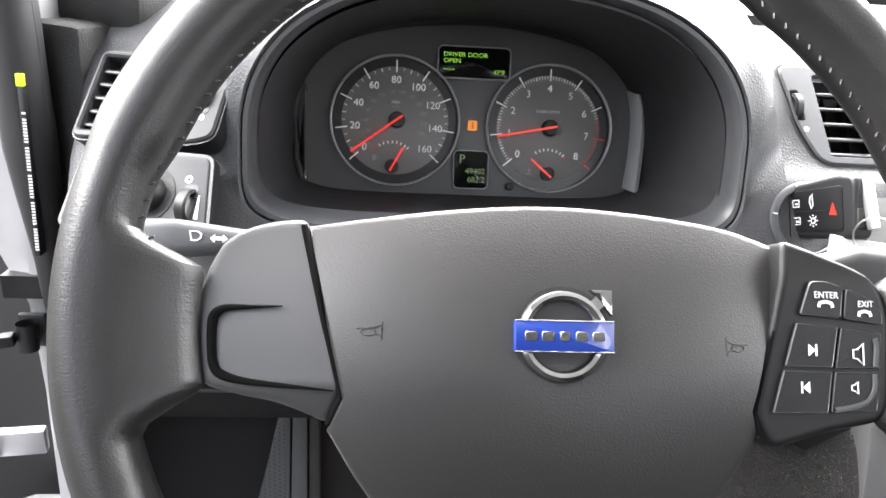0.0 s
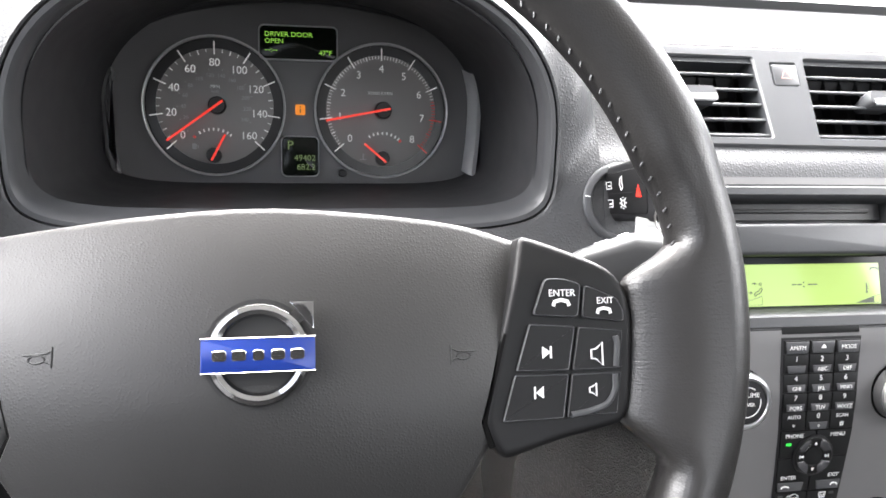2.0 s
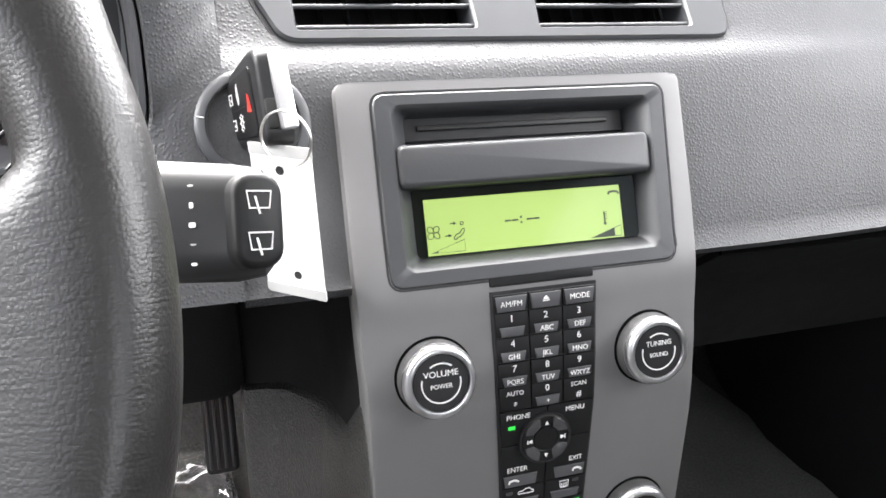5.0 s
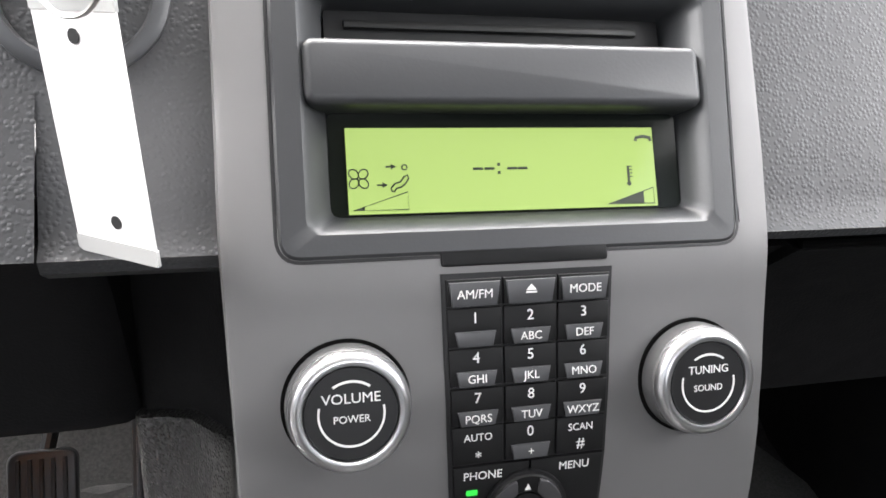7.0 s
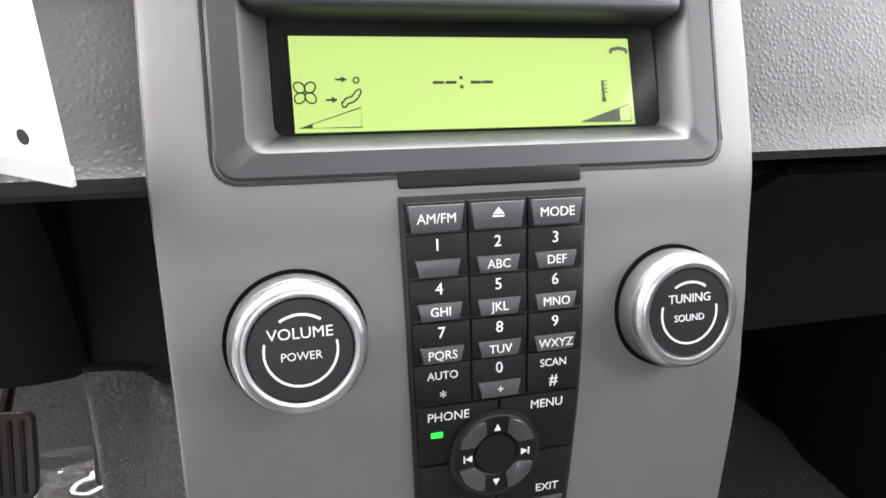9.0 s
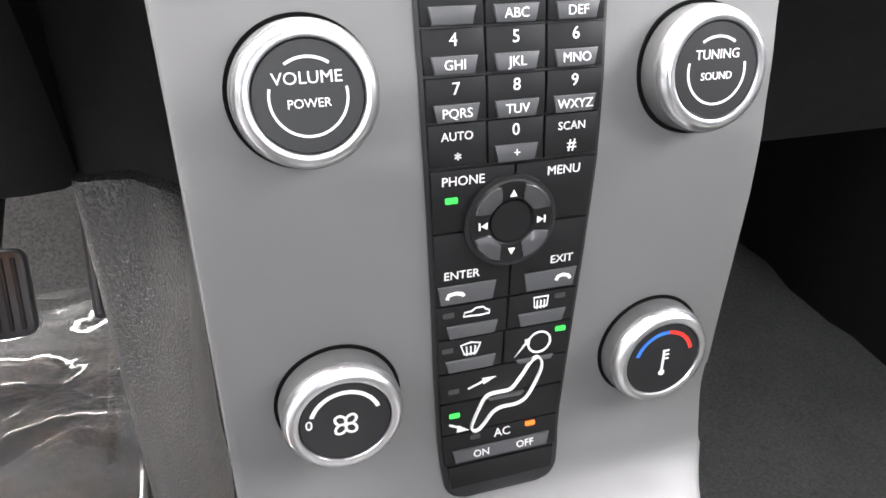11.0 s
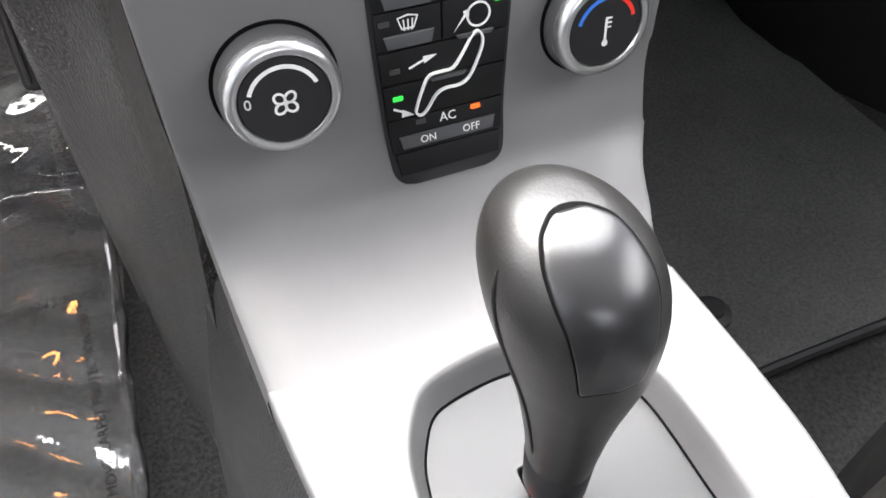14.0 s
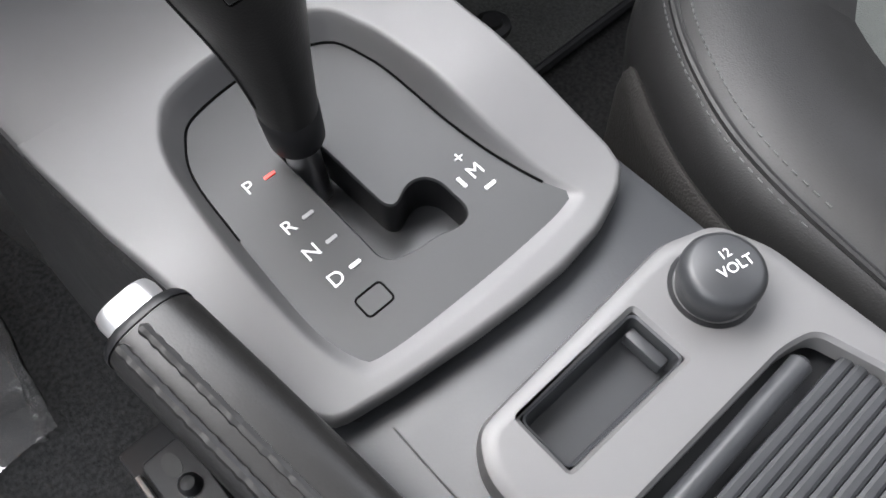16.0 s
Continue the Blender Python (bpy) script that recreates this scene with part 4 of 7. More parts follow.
part("figure_icon", join(line2([(-0.0414 + 0.0010 * math.cos(t), -0.0212 + 0.0010 * math.sin(t)) for t in [2 * math.pi * i / 10 for i in range(10)]], 0.0005, INK, INK + 0.0002, True),
                         line2([(x - 0.0068, y - 0.0068) for x, y in ((-0.0400, -0.0222), (-0.0385, -0.0205), (-0.0365, -0.0200), (-0.0350, -0.0180), (-0.0336, -0.0174), (-0.0332, -0.0186), (-0.0345, -0.0206), (-0.0360, -0.0218), (-0.0380, -0.0224), (-0.0388, -0.0236), (-0.0398, -0.0234))], 0.0006, INK, INK + 0.0002, True)), LCDINK, lcd)

for icon in lcd.children:  # the printed layout, fitted to the glass
    icon.matrix_basis = Matrix.Translation((-0.0031, -0.0037, 0)) @ Matrix.Diagonal((0.959, 0.95, 1, 1)) @ icon.matrix_basis

# ---- keypad ----
keypad = thing("keypad", "black rubber-feel phone and climate keypad with white symbols", "keypad")


def key_edges(z):
    xl = float(np.interp(z, [0.36, 0.38, 0.42, 0.45, 0.50, 0.563], [0.4390, 0.4370, 0.4350, 0.4341, 0.4320, 0.4304]))
    xr = float(np.interp(z, [0.36, 0.38, 0.42, 0.45, 0.50, 0.563], [0.4810, 0.4838, 0.4862, 0.4880, 0.4908, 0.4928]))
    return xl, xr


def keypad_base():
    rows, zs = [], [0.5640 - 0.0085 * i for i in range(22)] + [0.3845 - 0.0009 * i for i in range(21)]
    arc_len = [0.0]
    for a, b in zip(zs, zs[1:]):
        arc_len.append(arc_len[-1] + (face_at(a)[0] - face_at(b)[0]).length)
    for z, s in zip(zs, arc_len):
        xl, xr = key_edges(z)
        left = min(0.0075, arc_len[-1] - s)
        inset = 0.0075 - math.sqrt(max(0.0, 0.0075 ** 2 - (0.0075 - left) ** 2))
        xl, xr = xl - 0.0012 + inset, xr + 0.0012 - inset
        p, n = face_at(z)
        row = []
        for x, d in [(xl, -0.003), (xl, 0.0003), (xl + 0.0008, 0.0006)] + [(lerp(xl + 0.0008, xr - 0.0008, i / 6), 0.0006) for i in range(1, 6)] + [(xr - 0.0008, 0.0006), (xr, 0.0003), (xr, -0.003)]:
            row.append((x, p.x + n.x * d, p.y + n.y * d))
        rows.append(row)
    last = rows[-1]
    p, n = face_at(zs[-1])
    rows.append([(x, p.x - n.x * 0.003, p.y - n.y * 0.003) for x, _, _ in last])
    return sheet(rows, "keypad_base", BLACK, keypad, "black keypad tray with rounded lower corners")


keypad_base()


def key(name, poly_xz, lift=0.0020, mat=KEYCAP):
    """A key whose corners are given as (x, z) on the face. Returns the key and its middle pose."""
    cx, cz = sum(p[0] for p in poly_xz) / len(poly_xz), sum(p[1] for p in poly_xz) / len(poly_xz)
    m = on_face(cx, cz)
    p, n = face_at(cz)
    k = 1.0 / max(0.3, abs(n.x))
    poly = [(x - cx, (z - cz) * k) for x, z in poly_xz]
    ob = part(name, prism(poly, 0.0, lift, 0.0007, 2), mat, keypad, m=m)
    return ob, lift


G = 0.00035


def cell(z1, z0, i0, i1, n, name="key"):
    """A key between heights z1 (upper) and z0, from column i0 to i1 of n."""
    a, b = key_edges(z1), key_edges(z0)
    pts = [(lerp(b[0], b[1], i0 / n) + G, z0 + G), (lerp(b[0], b[1], i1 / n) - G, z0 + G), (lerp(a[0], a[1], i1 / n) - G, z1 - G), (lerp(a[0], a[1], i0 / n) + G, z1 - G)]
    return key(name, pts)


def lip(ob, w, h, y, lift, x=0.0):
    """The raised grey lip at the foot of a key."""
    return part("lip", moved(prism([(-w / 2 + 0.0012, -h / 2), (w / 2 - 0.0012, -h / 2), (w / 2, h / 2), (-w / 2, h / 2)], lift - 0.0004, lift + 0.0010, 0.0005, 2), at(x, y)), KEYLIP, ob)


ROWS_Z = [0.5625, 0.5526, 0.5387, 0.5253, 0.5116, 0.4976]
NAMES = [("AM/FM", "", ""), ("1", "2", "3"), ("4", "5", "6"), ("7", "8", "9"), ("AUTO", "0", "SCAN")]
SUBS = [("", "", ""), ("", "ABC", "DEF"), ("GHI", "JKL", "MNO"), ("PQRS", "TUV", "WXYZ"), ("*", "+", "#")]
for r in range(5):
    for c in range(3):
        ob, h = cell(ROWS_Z[r], ROWS_Z[r + 1], c, c + 1, 3)
        if r == 0:
            lip(ob, 0.0185, 0.0085, -0.0004, h)
            if c == 1:
                part("eject_icon", join(prism([(-0.002, 0), (0.002, 0), (0, 0.0022)], h + 0.001, h + 0.0012), bar2((-0.002, -0.0007), (0.002, -0.0007), 0.0006, h + 0.001, h + 0.0012)), WHITE, ob)
            else:
                words(("AM/FM", "", "MODE")[c], 0.0044, at(0, -0.0005, h + 0.0011), WHITE, ob)
        elif r < 4 or c == 1:
            lip(ob, 0.0150, 0.0054, -0.0040, h)
            words(NAMES[r][c], 0.0054, at(0, 0.0032, h + 0.0001), WHITE, ob)
            if SUBS[r][c]:
                words(SUBS[r][c], 0.0042, at(0, -0.0041, h + 0.0011), WHITE, ob)
        else:
            words(NAMES[r][c], 0.0038, at(0, 0.0028, h + 0.0001), WHITE, ob)
            words(SUBS[r][c], 0.0055, at(0, -0.0034 if c else -0.0046, h + 0.0001), WHITE, ob)

phone, h = cell(0.4976, 0.4760, 0, 1, 2)
words("PHONE", 0.0044, at(-0.0035, 0.0068, h + 0.0001), WHITE, phone)
part("indicator", moved(prism(roundrect(0.0042, 0.0020, 0.0004, 2), 0, 0.0004), at(-0.0075, 0.0005, h)), LEDG, phone, "lit green indicator")
menu, h = cell(0.4976, 0.4760, 1, 2, 2)
words("MENU", 0.0044, at(0.0030, 0.0068, h + 0.0001), WHITE, menu)
enter, h = cell(0.4760, 0.4488, 0, 1, 2)
words("ENTER", 0.0043, at(-0.0040, -0.0022, h + 0.0001), WHITE, enter)
lip(enter, 0.0210, 0.0070, -0.0094, h, -0.0020)
part("phone_icon", line2([(-0.0095, -0.0104), (-0.0088, -0.0088), (-0.0062, -0.0084), (-0.0040, -0.0090), (-0.0034, -0.0098)], 0.0013, h + 0.001, h + 0.0012), WHITE, enter)
leave, h = cell(0.4760, 0.4488, 1, 2, 2)
words("EXIT", 0.0043, at(0.0055, -0.0016, h + 0.0001), WHITE, leave)
lip(leave, 0.0200, 0.0070, -0.0090, h, 0.0015)
part("phone_icon", line2([(0.0035, -0.0095), (0.0042, -0.0080), (0.0062, -0.0076), (0.0082, -0.0082), (0.0090, -0.0094)], 0.0013, h + 0.001, h + 0.0012), WHITE, leave)


def led(ob, x, y, lift, mat):
    return part("indicator", moved(prism(roundrect(0.0040, 0.0019, 0.0004, 2), 0, 0.0004), at(x, y, lift)), mat, ob, "lit indicator" if mat is not LEDOFF else "")


def car_icon(x, y, w0, ob):
    return part("car_icon", line2([(x - 0.0048, y - 0.001), (x - 0.0044, y + 0.0006), (x - 0.0018, y + 0.0008), (x - 0.0004, y + 0.0019), (x + 0.0024, y + 0.0019), (x + 0.0036, y + 0.0007), (x + 0.0047, y + 0.0003), (x + 0.0048, y - 0.001), (x + 0.0010, y - 0.0013), (x - 0.0020, y - 0.0010)], 0.0006, w0, w0 + 0.0002, True), WHITE, ob)


recirc, h = cell(0.4488, 0.4351, 0, 1, 2)
car_icon(0.0015, 0.0028, h, recirc)
led(recirc, -0.0088, 0.0032, h, LEDOFF)
lip(recirc, 0.0190, 0.0050, -0.0038, h)
rear, h = cell(0.4488, 0.4351, 1, 2, 2)
part("rear_window_icon", join(line2([(-0.0030, 0.0008), (0.0018, 0.0008), (0.0022, 0.0048), (-0.0034, 0.0048)], 0.0006, h, h + 0.0002, True), *[bar2((x, 0.0000), (x, 0.0035), 0.0005, h, h + 0.0002) for x in (-0.0020, -0.0006, 0.0008)]), WHITE, rear)
led(rear, 0.0068, 0.0042, h, LEDOFF)
lip(rear, 0.0185, 0.0050, -0.0036, h)
front, h = cell(0.4351, 0.4206, 0, 0.97, 2)
part("windscreen_icon", join(line2([(-0.0024, 0.0002), (0.0020, 0.0002), (0.0036, 0.0042), (0.0, 0.0050), (-0.0038, 0.0042)], 0.0006, h, h + 0.0002, True), *[bar2((x, -0.0006), (x * 1.2, 0.0034), 0.0005, h, h + 0.0002) for x in (-0.0014, 0.0, 0.0014)]), WHITE, front)
led(front, -0.0088, 0.0030, h, LEDOFF)
lip(front, 0.0190, 0.0048, -0.0040, h)
head, h = cell(0.4351, 0.4206, 0.97, 2, 2)
part("head_icon", line2([(0.0008 + 0.0044 * math.cos(t), -0.0002 + 0.0044 * math.sin(t)) for t in [2 * math.pi * i / 24 for i in range(24)]], 0.0008, h, h + 0.0002, True), WHITE, head)
part("airflow_arrow", prism([(-0.0088, -0.0052), (-0.0048, 0.0006), (-0.0052, 0.0018), (-0.0028, 0.0022), (-0.0030, -0.0006), (-0.0040, 0.0000)], h, h + 0.0002), WHITE, head)
led(head, 0.0090, 0.0042, h, LEDG)
chest, h = cell(0.4206, 0.4073, 0, 1, 1)
part("airflow_arrow", join(bar2((-0.0140, -0.0012), (-0.0075, 0.0012), 0.0008, h, h + 0.0002), prism([(-0.0080, -0.0004), (-0.0030, 0.0022), (-0.0085, 0.0024)], h, h + 0.0002)), WHITE, chest)
led(chest, -0.0195, -0.0012, h, LEDOFF)
lip(chest, 0.0150, 0.0016, 0.0068, h, 0.0120)
feet, h = cell(0.4073, 0.3926, 0, 1, 1)
part("airflow_arrow", join(bar2((-0.0210, -0.0020), (-0.0165, -0.0045), 0.0008, h, h + 0.0002), prism([(-0.0175, -0.0030), (-0.0130, -0.0062), (-0.0180, -0.0062)], h, h + 0.0002)), WHITE, feet)
led(feet, -0.0190, 0.0020, h, LEDG)
lip(feet, 0.0150, 0.0016, 0.0068, h, 0.0010)
SEATLINE = [(-0.0120, -0.0060), (-0.0122, -0.0035), (-0.0085, 0.0060), (-0.0060, 0.0090), (-0.0015, 0.0094), (0.0030, 0.0098), (0.0070, 0.0150), (0.0100, 0.0200), (0.0125, 0.0222), (0.0145, 0.0205), (0.0148, 0.0165), (0.0120, 0.0090), (0.0090, 0.0040), (0.0050, 0.0022), (0.0000, 0.0022), (-0.0040, 0.0005), (-0.0075, -0.0045), (-0.0100, -0.0068)]
part("seated_figure_line", line2([(p.x, p.y) for p in catmull([(x, y) for x, y in SEATLINE], 3, True)], 0.0007, h, h + 0.0013, True), WHITE, feet, "white seat-shaped outline")
ac, h = cell(0.3926, 0.3795, 0, 1, 1)
words("AC", 0.0050, at(0.0006, 0.0035, h + 0.0001), WHITE, ac)
lip(ac, 0.0400, 0.0052, -0.0030, h)
words("ON", 0.0042, at(-0.0085, -0.0030, h + 0.0011), WHITE, ac)
words("OFF", 0.0042, at(0.0095, -0.0030, h + 0.0011), WHITE, ac)
led(ac, -0.0105, 0.0040, h, LEDOFF)
led(ac, 0.0122, 0.0048, h, LEDO)
cell(0.3795, 0.3705, 0.02, 0.98, 1, "blank_key")
PADM = on_face(0.4600, 0.4781) @ Matrix.Diagonal((0.92, 0.92, 0.95, 1))
pad = part("arrow_pad", lathe([(0.0163, 0.0), (0.0163, 0.0035), (0.0156, 0.0044), (0.0090, 0.0038), (0.0082, 0.0030), (0.0001, 0.0030)], 36), KEYCAP, keypad, "round four-way arrow pad", PADM)
part("pad_groove", ring_band(0.0163, 0.0176, 0.0, 0.0036, 40), BLACK, keypad, m=PADM)
for a in (45, 135, 225, 315):
    facet = rounded([(r * math.cos(radians(d)), r * math.sin(radians(d))) for r, d in ((0.0094, -20), (0.0152, -27), (0.0158, -12), (0.0158, 12), (0.0152, 27), (0.0094, 20))], 0.0007, 2)
    part("pad_facet", moved(loops([[(x, y, z + 0.00012 * (1000 * math.hypot(x, y) - 9)) for x, y in shrink(facet, e)] for z, e in ((0.0034, 0.0), (0.0045, 0.0), (0.0048, 0.0004))]), at(0, 0, 0, a)), FACET, pad, "glossy grey corner facet")
part("pad_centre", lathe([(0.0080, 0.0028), (0.0078, 0.0038), (0.0001, 0.0040)], 28), KEYCAP, pad)
for k, (x, y) in enumerate(((0.0, 0.0113), (0.0, -0.0113), (-0.0108, 0.0), (0.0108, 0.0))):
    a = (90, 270, 180, 0)[k]
    bms = [moved(prism([(-0.0012, -0.0013), (0.0013, 0), (-0.0012, 0.0013)], 0.0046, 0.0050), at(x, y, 0, a))]
    if k > 1:
        bms.append(bar2((x + (0.0018 if k == 3 else -0.0018), -0.0014), (x + (0.0018 if k == 3 else -0.0018), 0.0014), 0.0006, 0.0046, 0.0050))
    part("arrow_mark", join(*bms), WHITE, pad)


# ---- rotary knobs ----
KNOB_H = 0.0130


def rotary(x, z, label, sunk=0.0, r=0.0208):
    k = thing("rotary_knob", label, "knob", on_face(x, z, -sunk), group="rotary knobs on the stack")
    part("socket", ring_band(r - 0.001, r + 0.0013, -0.002, 0.0006 + sunk, 48), GAP_SHADE, k)
    part("skirt", lathe([(r, -0.004), (r, 0.0082), (r * 0.992, 0.0094), (r * 0.975, 0.0098)], 48), SPOKE, k, "satin grey skirt")
    part("ring", lathe([(r * 0.978, 0.0096), (r * 0.962, 0.0112), (r * 0.930, 0.0126), (r * 0.880, 0.0135), (r * 0.820, 0.0138), (r * 0.765, 0.0135), (r * 0.748, 0.0126)], 56), SATINMETAL, k, "satin metal ring")
    cap = part("cap", lathe([(r * 0.752, 0.0100), (r * 0.744, 0.0126), (r * 0.728, 0.0130), (0.0002, KNOB_H)], 48), BLACK, k, "black printed cap")
    return k, cap


def arc(r, a0, a1, w, mat, parent, z=KNOB_H):
    return part("printed_arc", ring_band(r - w / 2, r + w / 2, z, z + 0.0002, 40, a0, a1), mat, parent)


vol, cap = rotary(0.3957, 0.5236, "black volume knob with a satin metal ring")
words("VOLUME", 0.0047, at(0, 0.0050, KNOB_H + 0.0001), WHITE, cap, squeeze=1.05)
words("POWER", 0.0035, at(0, -0.0018, KNOB_H + 0.0001), WHITE, cap)
arc(0.0107, 55, 123, 0.0008, WHITE, cap)
arc(0.0107, 165, 372, 0.0007, WHITE, cap)
tun, cap = rotary(0.5270, 0.5222, "black tuning knob with a satin metal ring", 0.0012)
words("TUNING", 0.0043, at(0, 0.0050, KNOB_H + 0.0001), WHITE, cap)
words("SOUND", 0.0034, at(0, -0.0018, KNOB_H + 0.0001), WHITE, cap)
arc(0.0107, 55, 123, 0.0008, WHITE, cap)
arc(0.0107, 165, 372, 0.0007, WHITE, cap)
fan, cap = rotary(0.3993, 0.4180, "black fan speed knob with a satin metal ring")
fan_icon(0.0046, 0.0009, 0, -0.0010, KNOB_H, cap, WHITE)
part("printed_arc", ring_band(0.0112, 0.0126, KNOB_H, KNOB_H + 0.0002, 30, 20, 160), WHITE, cap)
words("0", 0.0052, at(-0.0122, 0.0010, KNOB_H + 0.0001), WHITE, cap)
temp, cap = rotary(0.5227, 0.4157, "black temperature knob with blue and red arc", 0.0020)
part("blue_arc", ring_band(0.0112, 0.0127, KNOB_H, KNOB_H + 0.0002, 20, 85, 165), BLUEPRINT, cap)
part("red_arc", ring_band(0.0112, 0.0127, KNOB_H, KNOB_H + 0.0002, 20, 15, 85), RED, cap)
part("thermometer_icon", join(bar2((0, -0.0060), (0, 0.0042), 0.0010, KNOB_H, KNOB_H + 0.0002), disc(0.0014, KNOB_H + 0.0002, 12, (0, -0.0060)), *[bar2((0, y), (0.0022, y), 0.0006, KNOB_H, KNOB_H + 0.0002) for y in (0.0038, 0.0020, 0.0002)]), WHITE, cap)


# ---- steering wheel ----
WM = axes((0.0770, 0.2640, 0.6680), (1, 0, 0), (0, 0.454, 0.891), (0, -0.891, 0.454))
wheel = thing("steering_wheel", "dark grey leather steering wheel with airbag cover and grey spokes", "steering wheel", WM)
RIM_R, RIM_H, RIM_V = 0.189, -0.019, 0.010


def bump_at(a, centre, width):
    d = abs((a - centre + 180) % 360 - 180) / width
    u = min(1.0, max(0.0, (1 - d) / 0.34))
    return u * u * (3 - 2 * u)


def rim():
    rings = []
    for i in range(288):
        a = 360 * i / 288
        g = max(bump_at(a, 354.8, 15.8), bump_at(a, 183.5, 13.8))
        g2 = max(bump_at(a, 38, 22), bump_at(a, 142, 22))
        deep = 0.0275 if 90 < a < 270 else 0.0245
        ring = []
        for k in range(20):
            t = 2 * math.pi * k / 20
            c, s = math.cos(t), math.sin(t)
            rad = (0.0150 + 0.002 * g2) * c if c > 0 else (0.0150 + 0.003 * g2 + deep * g) * c
            hh = (0.0165 + 0.001 * g2) * s * (1 - 0.25 * g * max(0, -c))
            r = RIM_R + rad
            ring.append((r * math.cos(radians(a)), RIM_V + r * math.sin(radians(a)), RIM_H + hh - 0.004 * g * max(0, -c)))
        rings.append(ring)
    rings.append(rings[0])
    return loops(rings, False, False)


rim_ob = part("rim", rim(), RIMSKIN, wheel, "creased leather rim")
stitch = box(0.0050, 0.0010, 0.0014, 0.0004, 1)
stitch_me = None
for i in range(150):
    a = 360 * i / 150 + 0.7
    if not 9 < a < 172:
        continue
    g = max(bump_at(a, 354.8, 15.8), bump_at(a, 183.5, 13.8))
    g2 = max(bump_at(a, 38, 22), bump_at(a, 142, 22))
    r = RIM_R - (0.0143 + 0.003 * g2 + (0.0275 if 90 < a < 270 else 0.0245) * g)
    m = at(r * math.cos(radians(a)), RIM_V + r * math.sin(radians(a)), RIM_H + 0.0040, a + 35)
    if stitch_me is None:
        stitch_me = part("stitch", stitch, RIMTHREAD, rim_ob, m=m)
    else:
        again(stitch_me, m)
part("stitch_seam", tube([((RIM_R - 0.0150) * math.cos(radians(a)), RIM_V + (RIM_R - 0.0150) * math.sin(radians(a)), RIM_H + 0.004) for a in range(20, 161, 4)], 0.0008, 6), TONE, rim_ob)

PAD = [(-0.1055, 0.0455), (-0.0870, -0.0265), (-0.0930, -0.0395), (-0.0780, -0.0630), (-0.0550, -0.0900), (-0.0200, -0.1060), (0.0200, -0.1060), (0.0520, -0.0900), (0.0740, -0.0630), (0.0880, -0.0400), (0.0850, -0.0300), (0.1060, 0.0430), (0.0800, 0.0500), (0.0400, 0.0545), (0.0000, 0.0565), (-0.0400, 0.0540), (-0.0800, 0.0490)]


def pad_height(p):
    """The domed front of the airbag cover."""
    h = -0.0145 * (abs(p.x) / 0.105) ** 2.2
    h -= 0.020 * max(0, (p.y + 0.022) / 0.078) ** 2.0
    return h - 0.030 * max(0, (-0.012 - p.y) / 0.094) ** 1.8


def pad_bm():
    left, right = [Vector(q) for q in PAD[:3]], [Vector(q) for q in PAD[9:12]]
    lower, upper = catmull(PAD[2:10], 6), catmull(PAD[11:] + PAD[:1], 6)
    outline = [a.lerp(b, k / 8) for a, b in zip(left, left[1:]) for k in range(8)] + lower[:-1] + [a.lerp(b, k / 8) for a, b in zip(right, right[1:]) for k in range(8)] + upper[:-1]
    c, height = Vector((0.0, -0.012)), pad_height
    rings = []
    for s in (0.02, 0.1, 0.2, 0.3, 0.4, 0.5, 0.6, 0.7, 0.78, 0.86, 0.92, 0.96, 0.985):
        rings.append([(*(c + (p - c) * s), height(c + (p - c) * s)) for p in outline])
    rings.append([(*p, height(p) - 0.0022) for p in [c + (q - c) * 0.998 for q in outline]])
    rings.append([(*p, height(p) - 0.006) for p in outline])
    rings.append([(*(c + (p - c) * 0.99), height(p) - 0.030) for p in outline])
    return loops(rings, True, False)


def pad_seam(line):
    """The dark joint along one side of the cover."""
    pts = [Vector(a).lerp(Vector(b), k / 6) for a, b in zip(line, line[1:]) for k in range(6)]
    return tube([(q.x * 1.006, q.y, (-0.0165 if q.x < 0 else -0.0122) - 0.12 * max(0.0, abs(q.x) - 0.09) - 0.30 * max(0.0, q.y - 0.015)) for q in pts], 0.0015, 8)


for line in (PAD[:3], PAD[9:12]):
    part("cover_joint", pad_seam(line), GAP_SHADE, wheel, "dark joint beside the airbag cover")
airbag = part("airbag_cover", pad_bm(), PADMAT, wheel, "dark grained airbag cover", angle=50)
for sx, sy in ((-0.0767, 0.0010), (0.0764, -0.0030)):
    flip = 1 if sx < 0 else -1
    oval = [(-0.0008 + 0.0030 * math.cos(radians(k)), -0.0006 + 0.0014 * math.sin(radians(k))) for k in range(0, 360, 30)]
    strokes = [oval + oval[:1], [(-0.0054, 0.0010), (-0.0020, 0.0011), (0.0020, 0.0014), (0.0044, 0.0024)], [(0.0020, -0.0012), (0.0044, -0.0022)], [(0.0046, 0.0038), (0.0046, 0.0), (0.0046, -0.0036)]]
    mark = join(*[tube([(sx + flip * x, sy + y, pad_height(Vector((sx + flip * x, sy + y))) + 0.0001) for x, y in q], 0.0003, 6) for q in strokes])
    part("horn_mark", mark, TONE, airbag, "embossed horn symbol")

